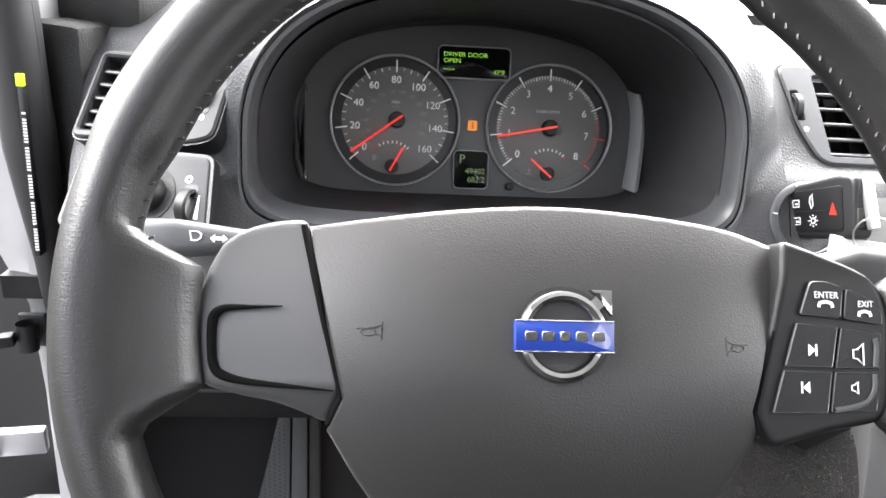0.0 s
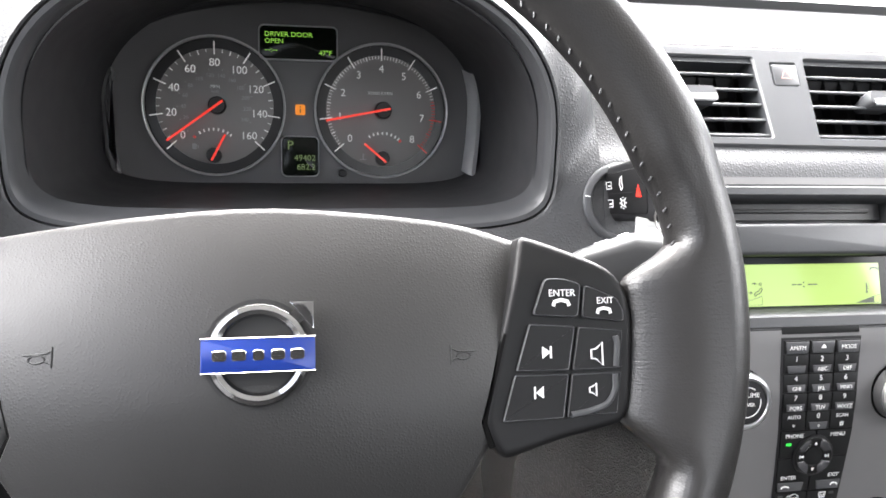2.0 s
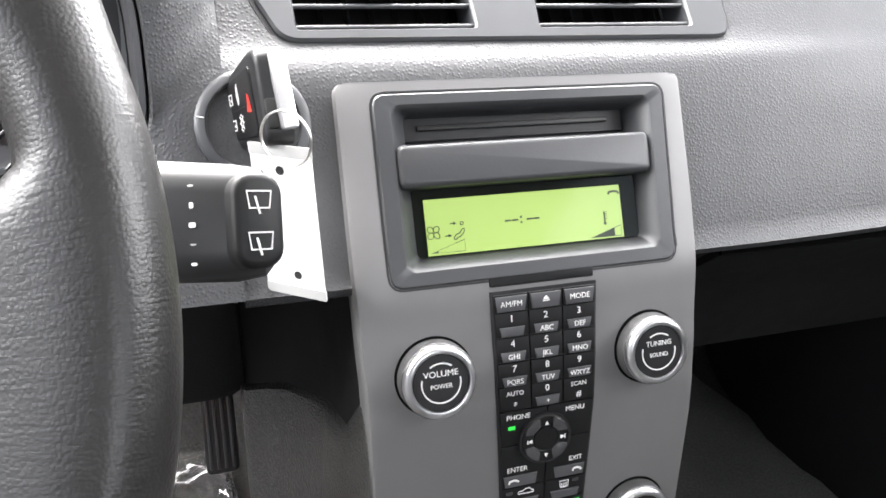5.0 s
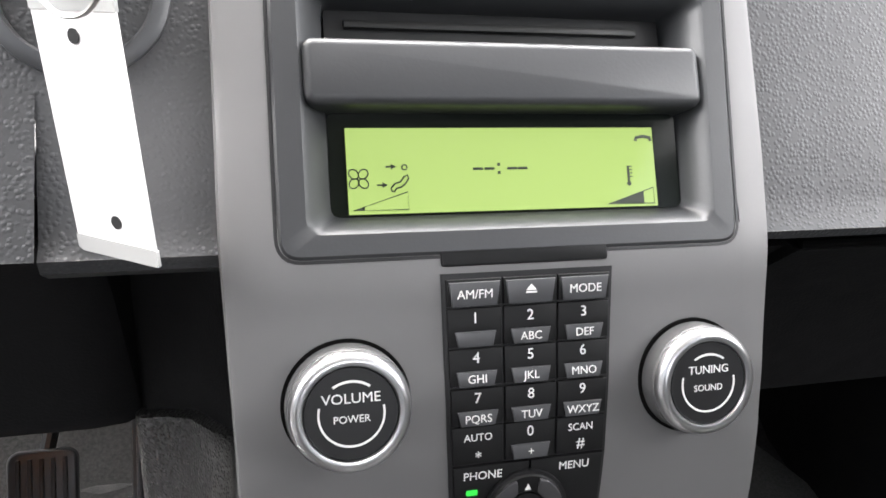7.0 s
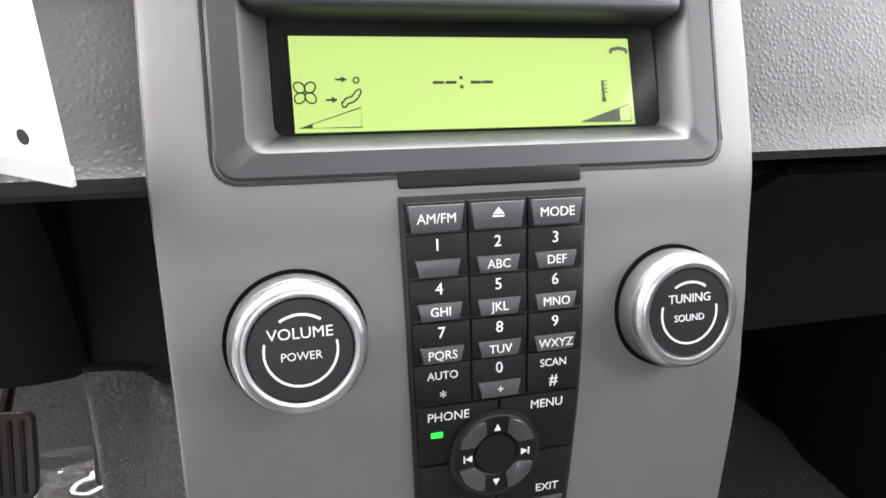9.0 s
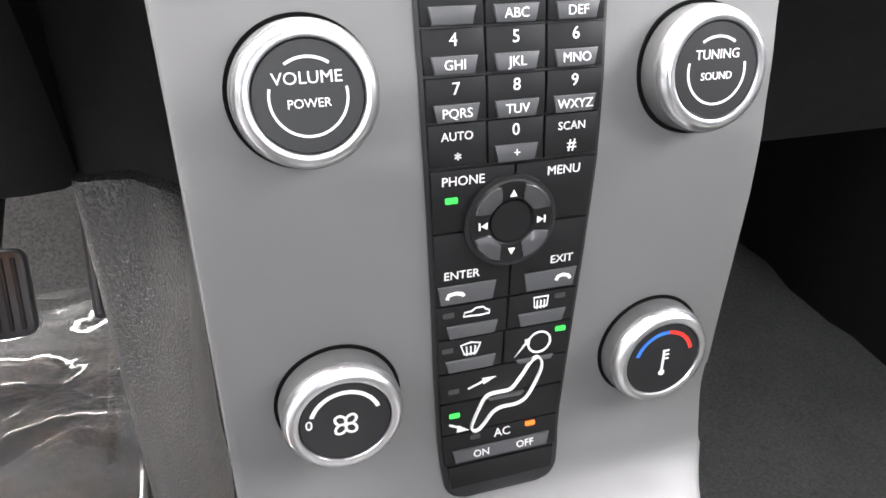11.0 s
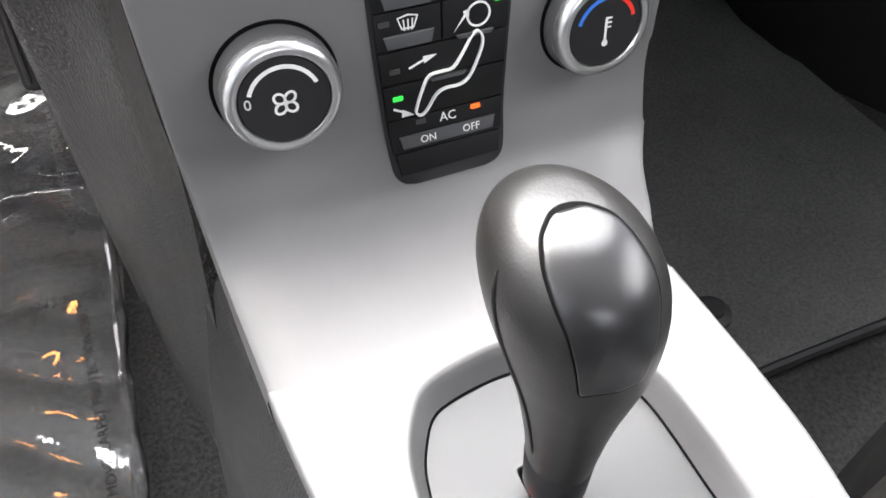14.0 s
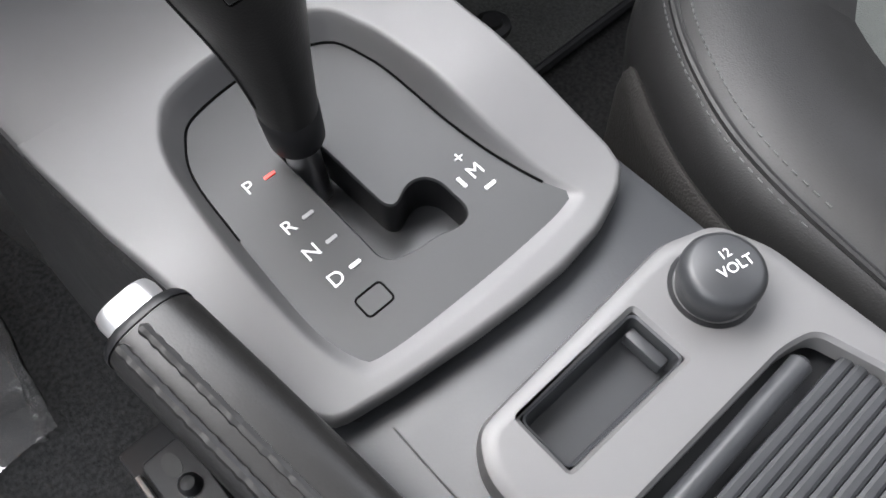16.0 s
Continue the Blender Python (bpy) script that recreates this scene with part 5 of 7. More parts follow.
# round chrome badge with an arrow and a blue band
badge = part("badge", join(lathe([(0.0136, -0.002), (0.0138, 0.0012), (0.0146, 0.0024), (0.0162, 0.0030), (0.0178, 0.0024), (0.0186, 0.0010), (0.0188, -0.002)], 56),
                           moved(bar2((0.0118, 0.0118), (0.0172, 0.0165), 0.0050, -0.001, 0.0022), at(0, 0)),
                           prism([(0.0105, 0.0188), (0.0196, 0.0188), (0.0196, 0.0085), (0.0172, 0.0112), (0.0128, 0.0165)], -0.001, 0.0024, 0.0004, 2)), CHROME, wheel, "polished chrome ring badge with an arrow")
band = part("badge_band", prism(roundrect(0.0400, 0.0122, 0.0003, 2), -0.001, 0.0036, 0.0004, 2), BLUE, badge, "blue enamel band")
for y in (0.0061, -0.0061):
    part("band_edge", box(0.0402, 0.0005, 0.0040, 0.0002, 1, at=(0, y, 0.0019)), CHROME, badge)
for i in range(5):
    part("band_mark", prism(roundrect(0.0050 if i != 2 else 0.0040, 0.0038, 0.0010, 3), 0.0034, 0.0040, 0.0002, 1), CHROME, band, m=at(-0.0136 + 0.0068 * i, 0.0))
part("badge_recess", disc(0.0200, -0.0004, 40), TONE, airbag)


def spoke_cover(poly, mat, name, label, slope):
    corners = [Vector(q) for q in rounded(poly, 0.004, 4)]
    outline = []
    for a, b in zip(corners, corners[1:] + corners[:1]):
        n = max(1, int((b - a).length / 0.0022))
        outline += [tuple(a.lerp(b, k / n)) for k in range(n)]
    c = Vector((sum(p[0] for p in outline) / len(outline), sum(p[1] for p in outline) / len(outline)))

    def soft(u, r):
        """max(0, u) with a rounded turn of half width r."""
        return 0.0 if u < -r else u if u > r else (u + r) ** 2 / (4 * r)

    def h(p):
        if p[0] < 0:
            return -0.0155 - slope * max(0.0, abs(p[0]) - 0.09) - 0.29 * soft(p[1] - 0.012, 0.022) - 0.7 * soft(-0.0225 - p[1], 0.003)
        return -0.0105 - slope * max(0.0, abs(p[0]) - 0.09) - 0.35 * soft(p[1] - 0.027, 0.004)

    rings = [[(x, y, h((x, y)) - 0.022) for x, y in outline], [(x, y, h((x, y)) - 0.003) for x, y in outline], [(x, y, h((x, y)) - 0.0008) for x, y in shrink(outline, 0.0008)], [(x, y, h((x, y))) for x, y in shrink(outline, 0.0025)]]
    inner = [Vector(q) for q in shrink(outline, 0.0025)]
    for f in [1 - k / 24 for k in range(1, 24)] + [0.01]:
        rings.append([(*(c + (q - c) * f), h(c + (q - c) * f)) for q in inner])
    return part(name, loops(rings), mat, wheel, label, angle=50)


spoke_cover([(-0.1050, 0.0487), (-0.1185, 0.0475), (-0.1301, 0.0444), (-0.1399, 0.0384), (-0.1450, 0.0271), (-0.1483, 0.0149), (-0.1478, -0.0014), (-0.1448, -0.0222), (-0.1290, -0.0265), (-0.1157, -0.0288), (-0.1040, -0.0330), (-0.0929, -0.0382), (-0.0868, -0.0240)], SPOKE, "spoke_cover", "satin grey left spoke cover", 0.13)
# the recess is not modelled: a dark tube draws its edge's shade
recess = catmull([(-0.1129, 0.0103, -0.0186), (-0.1260, 0.0098, -0.0203), (-0.1361, 0.0092, -0.0216), (-0.1405, 0.0065, -0.0221), (-0.1414, 0.0020, -0.0222), (-0.1410, -0.0070, -0.0221), (-0.1400, -0.0135, -0.0220), (-0.1370, -0.0176, -0.0216), (-0.1276, -0.0203, -0.0204), (-0.1090, -0.0221, -0.0180), (-0.0908, -0.0236, -0.0157)], 5)
part("grip_shade", tube(recess, [0.0003 + 0.0018 * min(1, min(i, len(recess) - 1 - i) / 14) for i in range(len(recess))], 8), GAP_SHADE, wheel, "dark tube painted as shade along the finger grip")
RS = [(0.1040, 0.0450), (0.1128, 0.0423), (0.1213, 0.0393), (0.1346, 0.0343), (0.1437, 0.0296), (0.1500, 0.0206), (0.1520, 0.0097), (0.1508, -0.0100), (0.1494, -0.0273), (0.1450, -0.0345), (0.1200, -0.0385), (0.0930, -0.0455), (0.0880, -0.0390), (0.0845, -0.0300)]
spoke_cover(RS, SWITCH, "switch_spoke", "dark grey right spoke with black switches", 0.10)


KEY_TILT = {}


def key_outline(poly):
    """The upper pair has rounder corners than the block of four."""
    return rounded(poly, 0.0022 if len(poly) == 5 else 0.0010, 3)


def wheel_key(name, poly, mat=KEYCAP):
    outline = key_outline(poly)
    cx = sum(p[0] for p in outline) / len(outline)
    lift = -0.0105 - 0.10 * max(0.0, abs(cx) - 0.09)
    rings = [[(x, y, lift - 0.004 - 0.10 * (x - cx)) for x, y in outline], [(x, y, lift + 0.0009 - 0.10 * (x - cx)) for x, y in outline], [(x, y, lift + 0.0016 - 0.10 * (x - cx)) for x, y in shrink(outline, 0.0007)]]
    ob = part(name, loops(rings), mat, wheel)
    KEY_TILT[ob.name] = Matrix.Translation((cx, 0, lift + 0.0017)) @ Matrix.Rotation(math.atan(0.10), 4, "Y") @ Matrix.Translation((-cx, 0, -lift - 0.0017))
    return ob, lift + 0.0017


K1 = [(0.1062, 0.0112), (0.1264, 0.0100), (0.1281, 0.0240), (0.1200, 0.0262), (0.1120, 0.0262)]
K2 = [(0.1277, 0.0098), (0.1472, 0.0076), (0.1470, 0.0130), (0.1440, 0.0180), (0.1294, 0.0236)]
K3 = [(0.0985, -0.0108), (0.1214, -0.0112), (0.1248, 0.0066), (0.1048, 0.0080)]
K4 = [(0.1227, -0.0113), (0.1450, -0.0112), (0.1462, 0.0044), (0.1262, 0.0063)]
K5 = [(0.0922, -0.0302), (0.1184, -0.0302), (0.1212, -0.0126), (0.0980, -0.0121)]
K6 = [(0.1197, -0.0300), (0.1422, -0.0296), (0.1449, -0.0126), (0.1225, -0.0127)]
enterk, z = wheel_key("phone_enter_key", K1)
words("ENTER", 0.0040, KEY_TILT[enterk.name] @ at(0.1193, 0.0200, z + 0.0002), WHITE, enterk)
part("phone_icon", line2([(0.1153, 0.0148), (0.1158, 0.0166), (0.1188, 0.0173), (0.1216, 0.0166), (0.1222, 0.0148)], 0.0015, z + 0.0002, z + 0.0005), WHITE, enterk, m=KEY_TILT[enterk.name])
exitk, z = wheel_key("phone_exit_key", K2)
words("EXIT", 0.0038, KEY_TILT[exitk.name] @ at(0.1384, 0.0166, z + 0.0004), WHITE, exitk)
part("phone_icon", line2([(0.1346, 0.0113), (0.1351, 0.0130), (0.1376, 0.0136), (0.1402, 0.0130), (0.1407, 0.0113)], 0.0014, z + 0.0004, z + 0.0007), WHITE, exitk, m=KEY_TILT[exitk.name])
nextk, z = wheel_key("next_key", K3)
part("next_icon", join(prism([(0.1098, -0.0060), (0.1132, -0.0036), (0.1098, -0.0012)], z, z + 0.0004), bar2((0.1135, -0.0060), (0.1135, -0.0012), 0.0007, z, z + 0.0004)), WHITE, nextk, m=KEY_TILT[nextk.name])
louder, z = wheel_key("louder_key", K4)
part("speaker_icon", line2([(0.1312, -0.0068), (0.1312, -0.0032), (0.1332, -0.0030), (0.1362, -0.0004), (0.1362, -0.0098), (0.1332, -0.0070)], 0.0006, z + 0.0002, z + 0.0006, True), WHITE, louder, m=KEY_TILT[louder.name])
prevk, z = wheel_key("previous_key", K5)
part("previous_icon", join(prism([(0.1097, -0.0218), (0.1064, -0.0194), (0.1097, -0.0170)], z, z + 0.0004), bar2((0.1060, -0.0218), (0.1060, -0.0170), 0.0007, z, z + 0.0004)), WHITE, prevk, m=KEY_TILT[prevk.name])
quieter, z = wheel_key("quieter_key", K6)
part("speaker_icon", line2([(0.1298, -0.0204), (0.1298, -0.0184), (0.1310, -0.0182), (0.1328, -0.0168), (0.1328, -0.0220), (0.1310, -0.0206)], 0.0005, z + 0.0002, z + 0.0006, True), WHITE, quieter, m=KEY_TILT[quieter.name])
for poly, ob in ((K1, enterk), (K2, exitk), (K3, nextk), (K4, louder), (K5, prevk), (K6, quieter)):
    outline = key_outline(poly)
    cx = sum(p[0] for p in outline) / len(outline)
    lift = -0.0105 - 0.10 * max(0.0, cx - 0.09)
    q = shrink(outline, 0.0001)
    rings = [[(x, y, lift + 0.0011 - 0.10 * (x - cx)) for x, y in q], [(x, y, lift + 0.00175 - 0.10 * (x - cx)) for x, y in shrink(q, 0.0003)], [(x, y, lift + 0.0012 - 0.10 * (x - cx)) for x, y in shrink(q, 0.0007)]]
    part("key_edge", loops(rings, False, False), KEYLIP, ob)
for pts in ([(0.1425, 0.0020, -0.0143), (0.1432, -0.0017, -0.0144), (0.1422, -0.0105, -0.0143)], [(0.1418, -0.0135, -0.0143), (0.1412, -0.0200, -0.0142), (0.1372, -0.0255, -0.0138), (0.1290, -0.0280, -0.0130), (0.1215, -0.0290, -0.0123)]):
    part("switch_lip", tube(catmull(pts, 5), 0.0014, 8), VENT, wheel, "grey curved switch lip")
part("hub_back", lathe([(0.050, -0.075), (0.050, -0.045), (0.045, -0.030), (0.0002, -0.030)], 40), BLACK, wheel)
for s in (-1, 1):
    part("spoke_arm", moved(box(0.075, 0.040, 0.016, 0.006), pose(0.125 * s, -0.006, -0.034)), BLACK, wheel)
part("lower_spoke", moved(box(0.06, 0.11, 0.016, 0.006), pose(0, -0.125, -0.040)), BLACK, wheel)

# ---- steering column with stalks ----
column = thing("steering_column", "dark grey steering column shroud behind the wheel", "steering column")
part("upper_shroud", moved(loops([[(x, y, w) for x, y in roundrect(0.115 * f, 0.075 * f, 0.022 * f, 5)] for w, f in ((-0.20, 1.0), (-0.10, 0.98), (-0.065, 0.92))]), WM @ at(0, -0.045)), SMOOTH, column)


# ---- instrument cluster ----
CM = axes((0.0900, 0.6955, 0.6705), (1, 0, 0), (0, 0.2607, 0.9654), (0, -0.9654, 0.2607))
cluster = thing("instrument_cluster", "black instrument cluster with two round dials lit behind the wheel", "instrument cluster", CM)


def arch(hw, top, bottom, n=30):
    """The cluster face: straight sides below, an arch above."""
    pts = [(-hw, bottom), (hw, bottom), (hw * 0.965, 0.028)]
    for i in range(1, n):
        a = radians(20 + 140 * i / n)
        pts.append((hw * 1.02 * math.cos(a), 0.008 + (top - 0.008) * math.sin(a) ** 0.8))
    pts.append((-hw * 0.965, 0.028))
    return pts


part("face", prism(arch(0.166, 0.092, -0.066), -0.02, -0.001, 0.001), CLUSTER, cluster, "charcoal cluster face")
part("face_surround", frame_plate(arch(0.200, 0.125, -0.105), arch(0.1655, 0.0915, -0.0655), -0.03, 0.004, 0.002, -0.004), LINING, cluster, "black surround of the cluster face")
TRIM_IN = catmull([(0.1470, 0.0400, 0.0), (0.1515, 0.0210, 0.0), (0.1526, 0.0040, 0.0), (0.1512, -0.0250, 0.0), (0.1478, -0.0525, 0.0)], 6)
TRIM_OUT = catmull([(0.1500, 0.0330, 0.026), (0.1555, 0.0200, 0.021), (0.1575, 0.0034, 0.018), (0.1555, -0.0260, 0.021), (0.1515, -0.0570, 0.025)], 6)
# right bracket, its lit look painted in by a paler colour
part("side_trim", loops([[tuple(q) for q in row] for row in (TRIM_IN, [a.lerp(b, 0.08) + Vector((-0.0012, 0, 0)) for a, b in zip(TRIM_IN, TRIM_OUT)], [a.lerp(b, 0.92) + Vector((-0.0012, 0, 0)) for a, b in zip(TRIM_IN, TRIM_OUT)], TRIM_OUT, [q + Vector((0.004, 0, -0.002)) for q in TRIM_OUT])], False, False, closed=False), LIT_TRIM, cluster, "grey slanted trim beside the dials, painted pale as if lit")
part("side_trim", moved(prism(rounded([(-0.150, -0.0580), (-0.1580, -0.0590), (-0.1630, -0.0350), (-0.1650, 0.0180), (-0.1560, 0.0330), (-0.1520, 0.0280), (-0.1590, 0.0100), (-0.1570, -0.0330)], 0.003, 3), -0.001, 0.006, 0.003, 3), at(0, 0)), CLUSTER, cluster, "dark curved trim beside the dials")


def polar(r, a):
    return (r * math.cos(radians(a)), r * math.sin(radians(a)))


def dial(name, label, x, y, a0, step, n, sub, names, red_from, numeral, needle_a, kmh):
    d = part(name, lathe([(0.0585, -0.012), (0.0500, -0.0075), (0.0492, -0.0070), (0.0002, -0.0070)], 64), DIAL, cluster, label, at(x, y, 0.0075))
    part("outer_ring", lathe([(0.0600, -0.006), (0.0600, 0.0006), (0.0592, 0.0012), (0.0584, 0.0008), (0.0580, -0.003)], 72), PALERING, d, "thin silver ring")
    part("dark_band", ring_band(0.0495, 0.0582, -0.0078, -0.0062, 64), DIALRIM, d)
    white, red = [], []
    for i in range(n * sub + 1):
        a = a0 - step * i / sub
        major = i % sub == 0
        half = sub % 2 == 0 and i % (sub // 2) == 0
        r0, r1 = (0.0445, 0.0555) if major else ((0.0455, 0.0492) if half else (0.0462, 0.0490))
        b = bar2(polar(r0, a), polar(r1, a), 0.0011 if major else (0.0009 if half else 0.0006), -0.0062, -0.0058)
        (red if i / sub >= red_from else white).append(b)
    tagged(part("fine_scale", join(*white), DIALPRINT, d), kind="stuff")
    if red:
        tagged(part("red_tick_marks", join(*red), RED, d), kind="stuff")
    for i, t in enumerate(names):
        words(t, numeral, at(*polar(0.0375, a0 - step * i), -0.0068), DIALPRINT, d, "numeral")
    if kmh:
        for i in range(1, 13):
            a = a0 - step * (i * 20 / 1.609) / 20
            words(str(i * 20), 0.0046, at(*polar(0.0268, a), -0.0068), GREYPRINT, d, "numeral")
        tagged(part("inner_tick_marks", join(*[bar2(polar(0.0312, a0 - step * (i * 20 / 1.609) / 20), polar(0.0325, a0 - step * (i * 20 / 1.609) / 20), 0.0006, -0.0068, -0.0064) for i in range(13)]), GREYPRINT, d), kind="stuff")
    part("needle_hub", lathe([(0.0078, -0.007), (0.0074, -0.0015), (0.0066, -0.0008), (0.0002, -0.0006)], 28), BLACK, d, m=at(0.0015, 0.0010))
    tip, tail = polar(0.0520, needle_a), polar(-0.0065, needle_a)
    part("needle", bar2((tail[0] + 0.0015, tail[1] + 0.001), (tip[0] + 0.0015, tip[1] + 0.001), 0.0020, -0.0006, 0.0004), REDGLOW, d, "lit red needle")
    return d


speedo = dial("speedometer", "grey speedometer dial", -0.0720, 0.0008, 222, 33, 8, 4, ["0", "20", "40", "60", "80", "100", "120", "140", "160"], 99, 0.0094, 216.5, True)
words("MPH", 0.0040, at(0.0, 0.0170, -0.0068), WHITE, speedo)
words("km/h", 0.0034, at(0.0, 0.0130, -0.0068), GREYPRINT, speedo)
tacho = dial("tachometer", "grey tachometer dial", 0.0725, -0.0003, 221, 32.8, 8, 10, [str(i) for i in range(9)], 6.4, 0.0094, 191.5, False)
words("X1000 R/MIN", 0.0040, at(-0.001, 0.0160, -0.0068), WHITE, tacho)
for d, x, a, redside in ((speedo, -0.0020, 62, -1), (tacho, 0.0010, 140, 1)):
    hub = at(x, -0.0420, 0)
    part("small_hub", lathe([(0.0068, -0.007), (0.0064, -0.0025), (0.0002, -0.002)], 24), BLACK, d, m=hub)
    ta = polar(0.0215, a)
    tb = polar(-0.004, a)
    part("small_needle", bar2((x + tb[0], -0.0430 + tb[1]), (x + ta[0], -0.0430 + ta[1]), 0.0019, -0.002, -0.0012), REDGLOW, d, "lit red needle")
    ticks = [bar2((x + polar(0.0222, q)[0], -0.0430 + polar(0.0222, q)[1]), (x + polar(0.0248, q)[0], -0.0430 + polar(0.0248, q)[1]), 0.0012, -0.0066, -0.0062) for q in (52, 60, 70, 80, 90, 100, 110, 120)]
    tagged(part("small_tick_marks", join(*ticks), DIALPRINT, d), kind="stuff")
    q = 134 if redside < 0 else 46
    part("red_mark", moved(prism(roundrect(0.0026, 0.0022, 0.0004, 2), -0.0066, -0.0062), at(x + polar(0.0232, q)[0], -0.0430 + polar(0.0232, q)[1], 0, q)), RED, d)
part("fuel_icon", join(prism(roundrect(0.0036, 0.0050, 0.0005, 2), -0.0066, -0.0062), line2([(0.0018, 0.001), (0.0030, 0.001), (0.0032, -0.0018)], 0.0005, -0.0066, -0.0062)), GREYPRINT, speedo, m=at(-0.0185, -0.0345))
part("coolant_icon", join(bar2((0, -0.002), (0, 0.003), 0.0008, -0.0066, -0.0062), bar2((-0.003, -0.0022), (0.003, -0.0022), 0.0007, -0.0066, -0.0062), bar2((0, 0.002), (0.0018, 0.002), 0.0005, -0.0066, -0.0062)), GREYPRINT, tacho, m=at(-0.0165, -0.0410))
msg = part("message_display", prism(roundrect(0.0660, 0.0280, 0.004, 4), -0.004, 0.0040, 0.0008, 2), SCREEN, cluster, "dark message display with lit green text", at(-0.0005, 0.0570))
part("display_frame", frame_plate(roundrect(0.0685, 0.0300, 0.005, 4), roundrect(0.0665, 0.0280, 0.0042, 4), 0, 0.0055, 0.0004), PALERING, msg, "thin silver frame")
words("DRIVER DOOR", 0.0058, at(-0.0290, 0.0068, 0.0042), TEXTLIT, msg, align="LEFT", squeeze=1.08)
words("OPEN", 0.0058, at(-0.0290, 0.0010, 0.0042), TEXTLIT, msg, align="LEFT", squeeze=1.08)
words("--:--", 0.0058, at(-0.0290, -0.0064, 0.0042), TEXTLIT, msg, align="LEFT", squeeze=1.3)
words("47°F", 0.0060, at(0.0290, -0.0082, 0.0042), TEXTLIT, msg, align="RIGHT")
odo = part("gear_display", prism(roundrect(0.0315, 0.0340, 0.004, 4), -0.004, 0.0040, 0.0008, 2), SCREEN, cluster, "dark gear and trip display with dim green text", at(0.0000, -0.0415))
part("display_frame", frame_plate(roundrect(0.0335, 0.0360, 0.005, 4), roundrect(0.0317, 0.0342, 0.0042, 4), 0, 0.0055, 0.0004), PALERING, odo, "thin silver frame")
words("P", 0.0112, at(-0.0085, 0.0095, 0.0042), TEXTDIM, odo)
words("49402", 0.0075, at(0.0135, -0.0015, 0.0042), TEXTDIM, odo, align="RIGHT")
words("682.2", 0.0075, at(0.0135, -0.0095, 0.0042), TEXTDIM, odo, align="RIGHT")
lamp = part("information_lamp", prism(roundrect(0.0085, 0.0090, 0.001, 2), -0.001, 0.0008), AMBER, cluster, "lit amber information lamp", at(0.0005, -0.0003))
part("lamp_mark", join(bar2((0, -0.0026), (0, 0.0008), 0.0013, 0.0006, 0.0012), disc(0.0008, 0.0012, 10, (0, 0.0024))), BLACK, lamp)
part("trip_button", lathe([(0.0035, -0.002), (0.0035, 0.006), (0.0028, 0.0072), (0.0002, 0.0075)], 20), BLACK, cluster, "small black trip button", at(0.0375, -0.0560))


# ---- centre air vents: a panel on the slope of the dash ----
VD = (Vector((0.531, 0.690)) - Vector((0.578, 0.745))).normalized()
VM = axes((0.4640, 0.5550, 0.7175), (1, 0, 0), (0, -VD.x, -VD.y), (0, VD.y, -VD.x))
vents = thing("air_vents", "grey centre air vent panel with two louvred outlets and hazard button", "air vent", VM)


def vent_panel():
    """The panel's rim and the bars between the outlets."""
    outer = rounded([(-0.130, -0.0450), (0.1475, -0.0465), (0.1530, -0.0380), (0.1535, 0.0120), (0.1390, 0.0420), (-0.1530, 0.0420), (-0.1440, -0.0150)], 0.010, 5)
    bm = bmesh.new()
    holes = [rounded([(-0.1220, -0.0385), (-0.0180, -0.0385), (-0.0215, 0.0335), (-0.1260, 0.0335)], 0.003, 3), rounded([(0.0200, -0.0385), (0.1255, -0.0385), (0.1235, 0.0335), (0.0215, 0.0335)], 0.003, 3), rounded([(-0.0088, 0.0072), (0.0145, 0.0072), (0.0150, 0.0290), (-0.0090, 0.0290)], 0.002, 2),
             rounded([(0.1370, -0.0085), (0.1450, -0.0085), (0.1470, 0.0190), (0.1385, 0.0190)], 0.002, 2), rounded([(-0.1440, -0.0085), (-0.1370, -0.0085), (-0.1390, 0.0190), (-0.1465, 0.0190)], 0.002, 2)]
    top = shrink(outer, 0.002)
    vo = [bm.verts.new((x, y, 0.0035)) for x, y in top]
    loops_v = [[bm.verts.new((x, y, 0.0035)) for x, y in h] for h in holes]
    edges = [bm.edges.new((r[i - 1], r[i])) for r in [vo] + loops_v for i in range(len(r))]
    bmesh.ops.triangle_fill(bm, use_beauty=True, use_dissolve=False, edges=edges)
    ve = [bm.verts.new((x, y, 0.0020)) for x, y in shrink(outer, 0.0005)]
    vb = [bm.verts.new((x, y, -0.004)) for x, y in outer]
    n = len(vo)
    for i in range(n):
        bm.faces.new((vo[i - 1], vo[i], ve[i], ve[i - 1]))
        bm.faces.new((ve[i - 1], ve[i], vb[i], vb[i - 1]))
    for r, h in zip(loops_v, holes):
        mid = [bm.verts.new((x, y, 0.0020)) for x, y in shrink(h, 0.0012)]
        low = [bm.verts.new((x, y, -0.020)) for x, y in shrink(h, 0.0015)]
        for i in range(len(r)):
            bm.faces.new((r[i - 1], r[i], mid[i], mid[i - 1]))
            bm.faces.new((mid[i - 1], mid[i], low[i], low[i - 1]))
    return bm


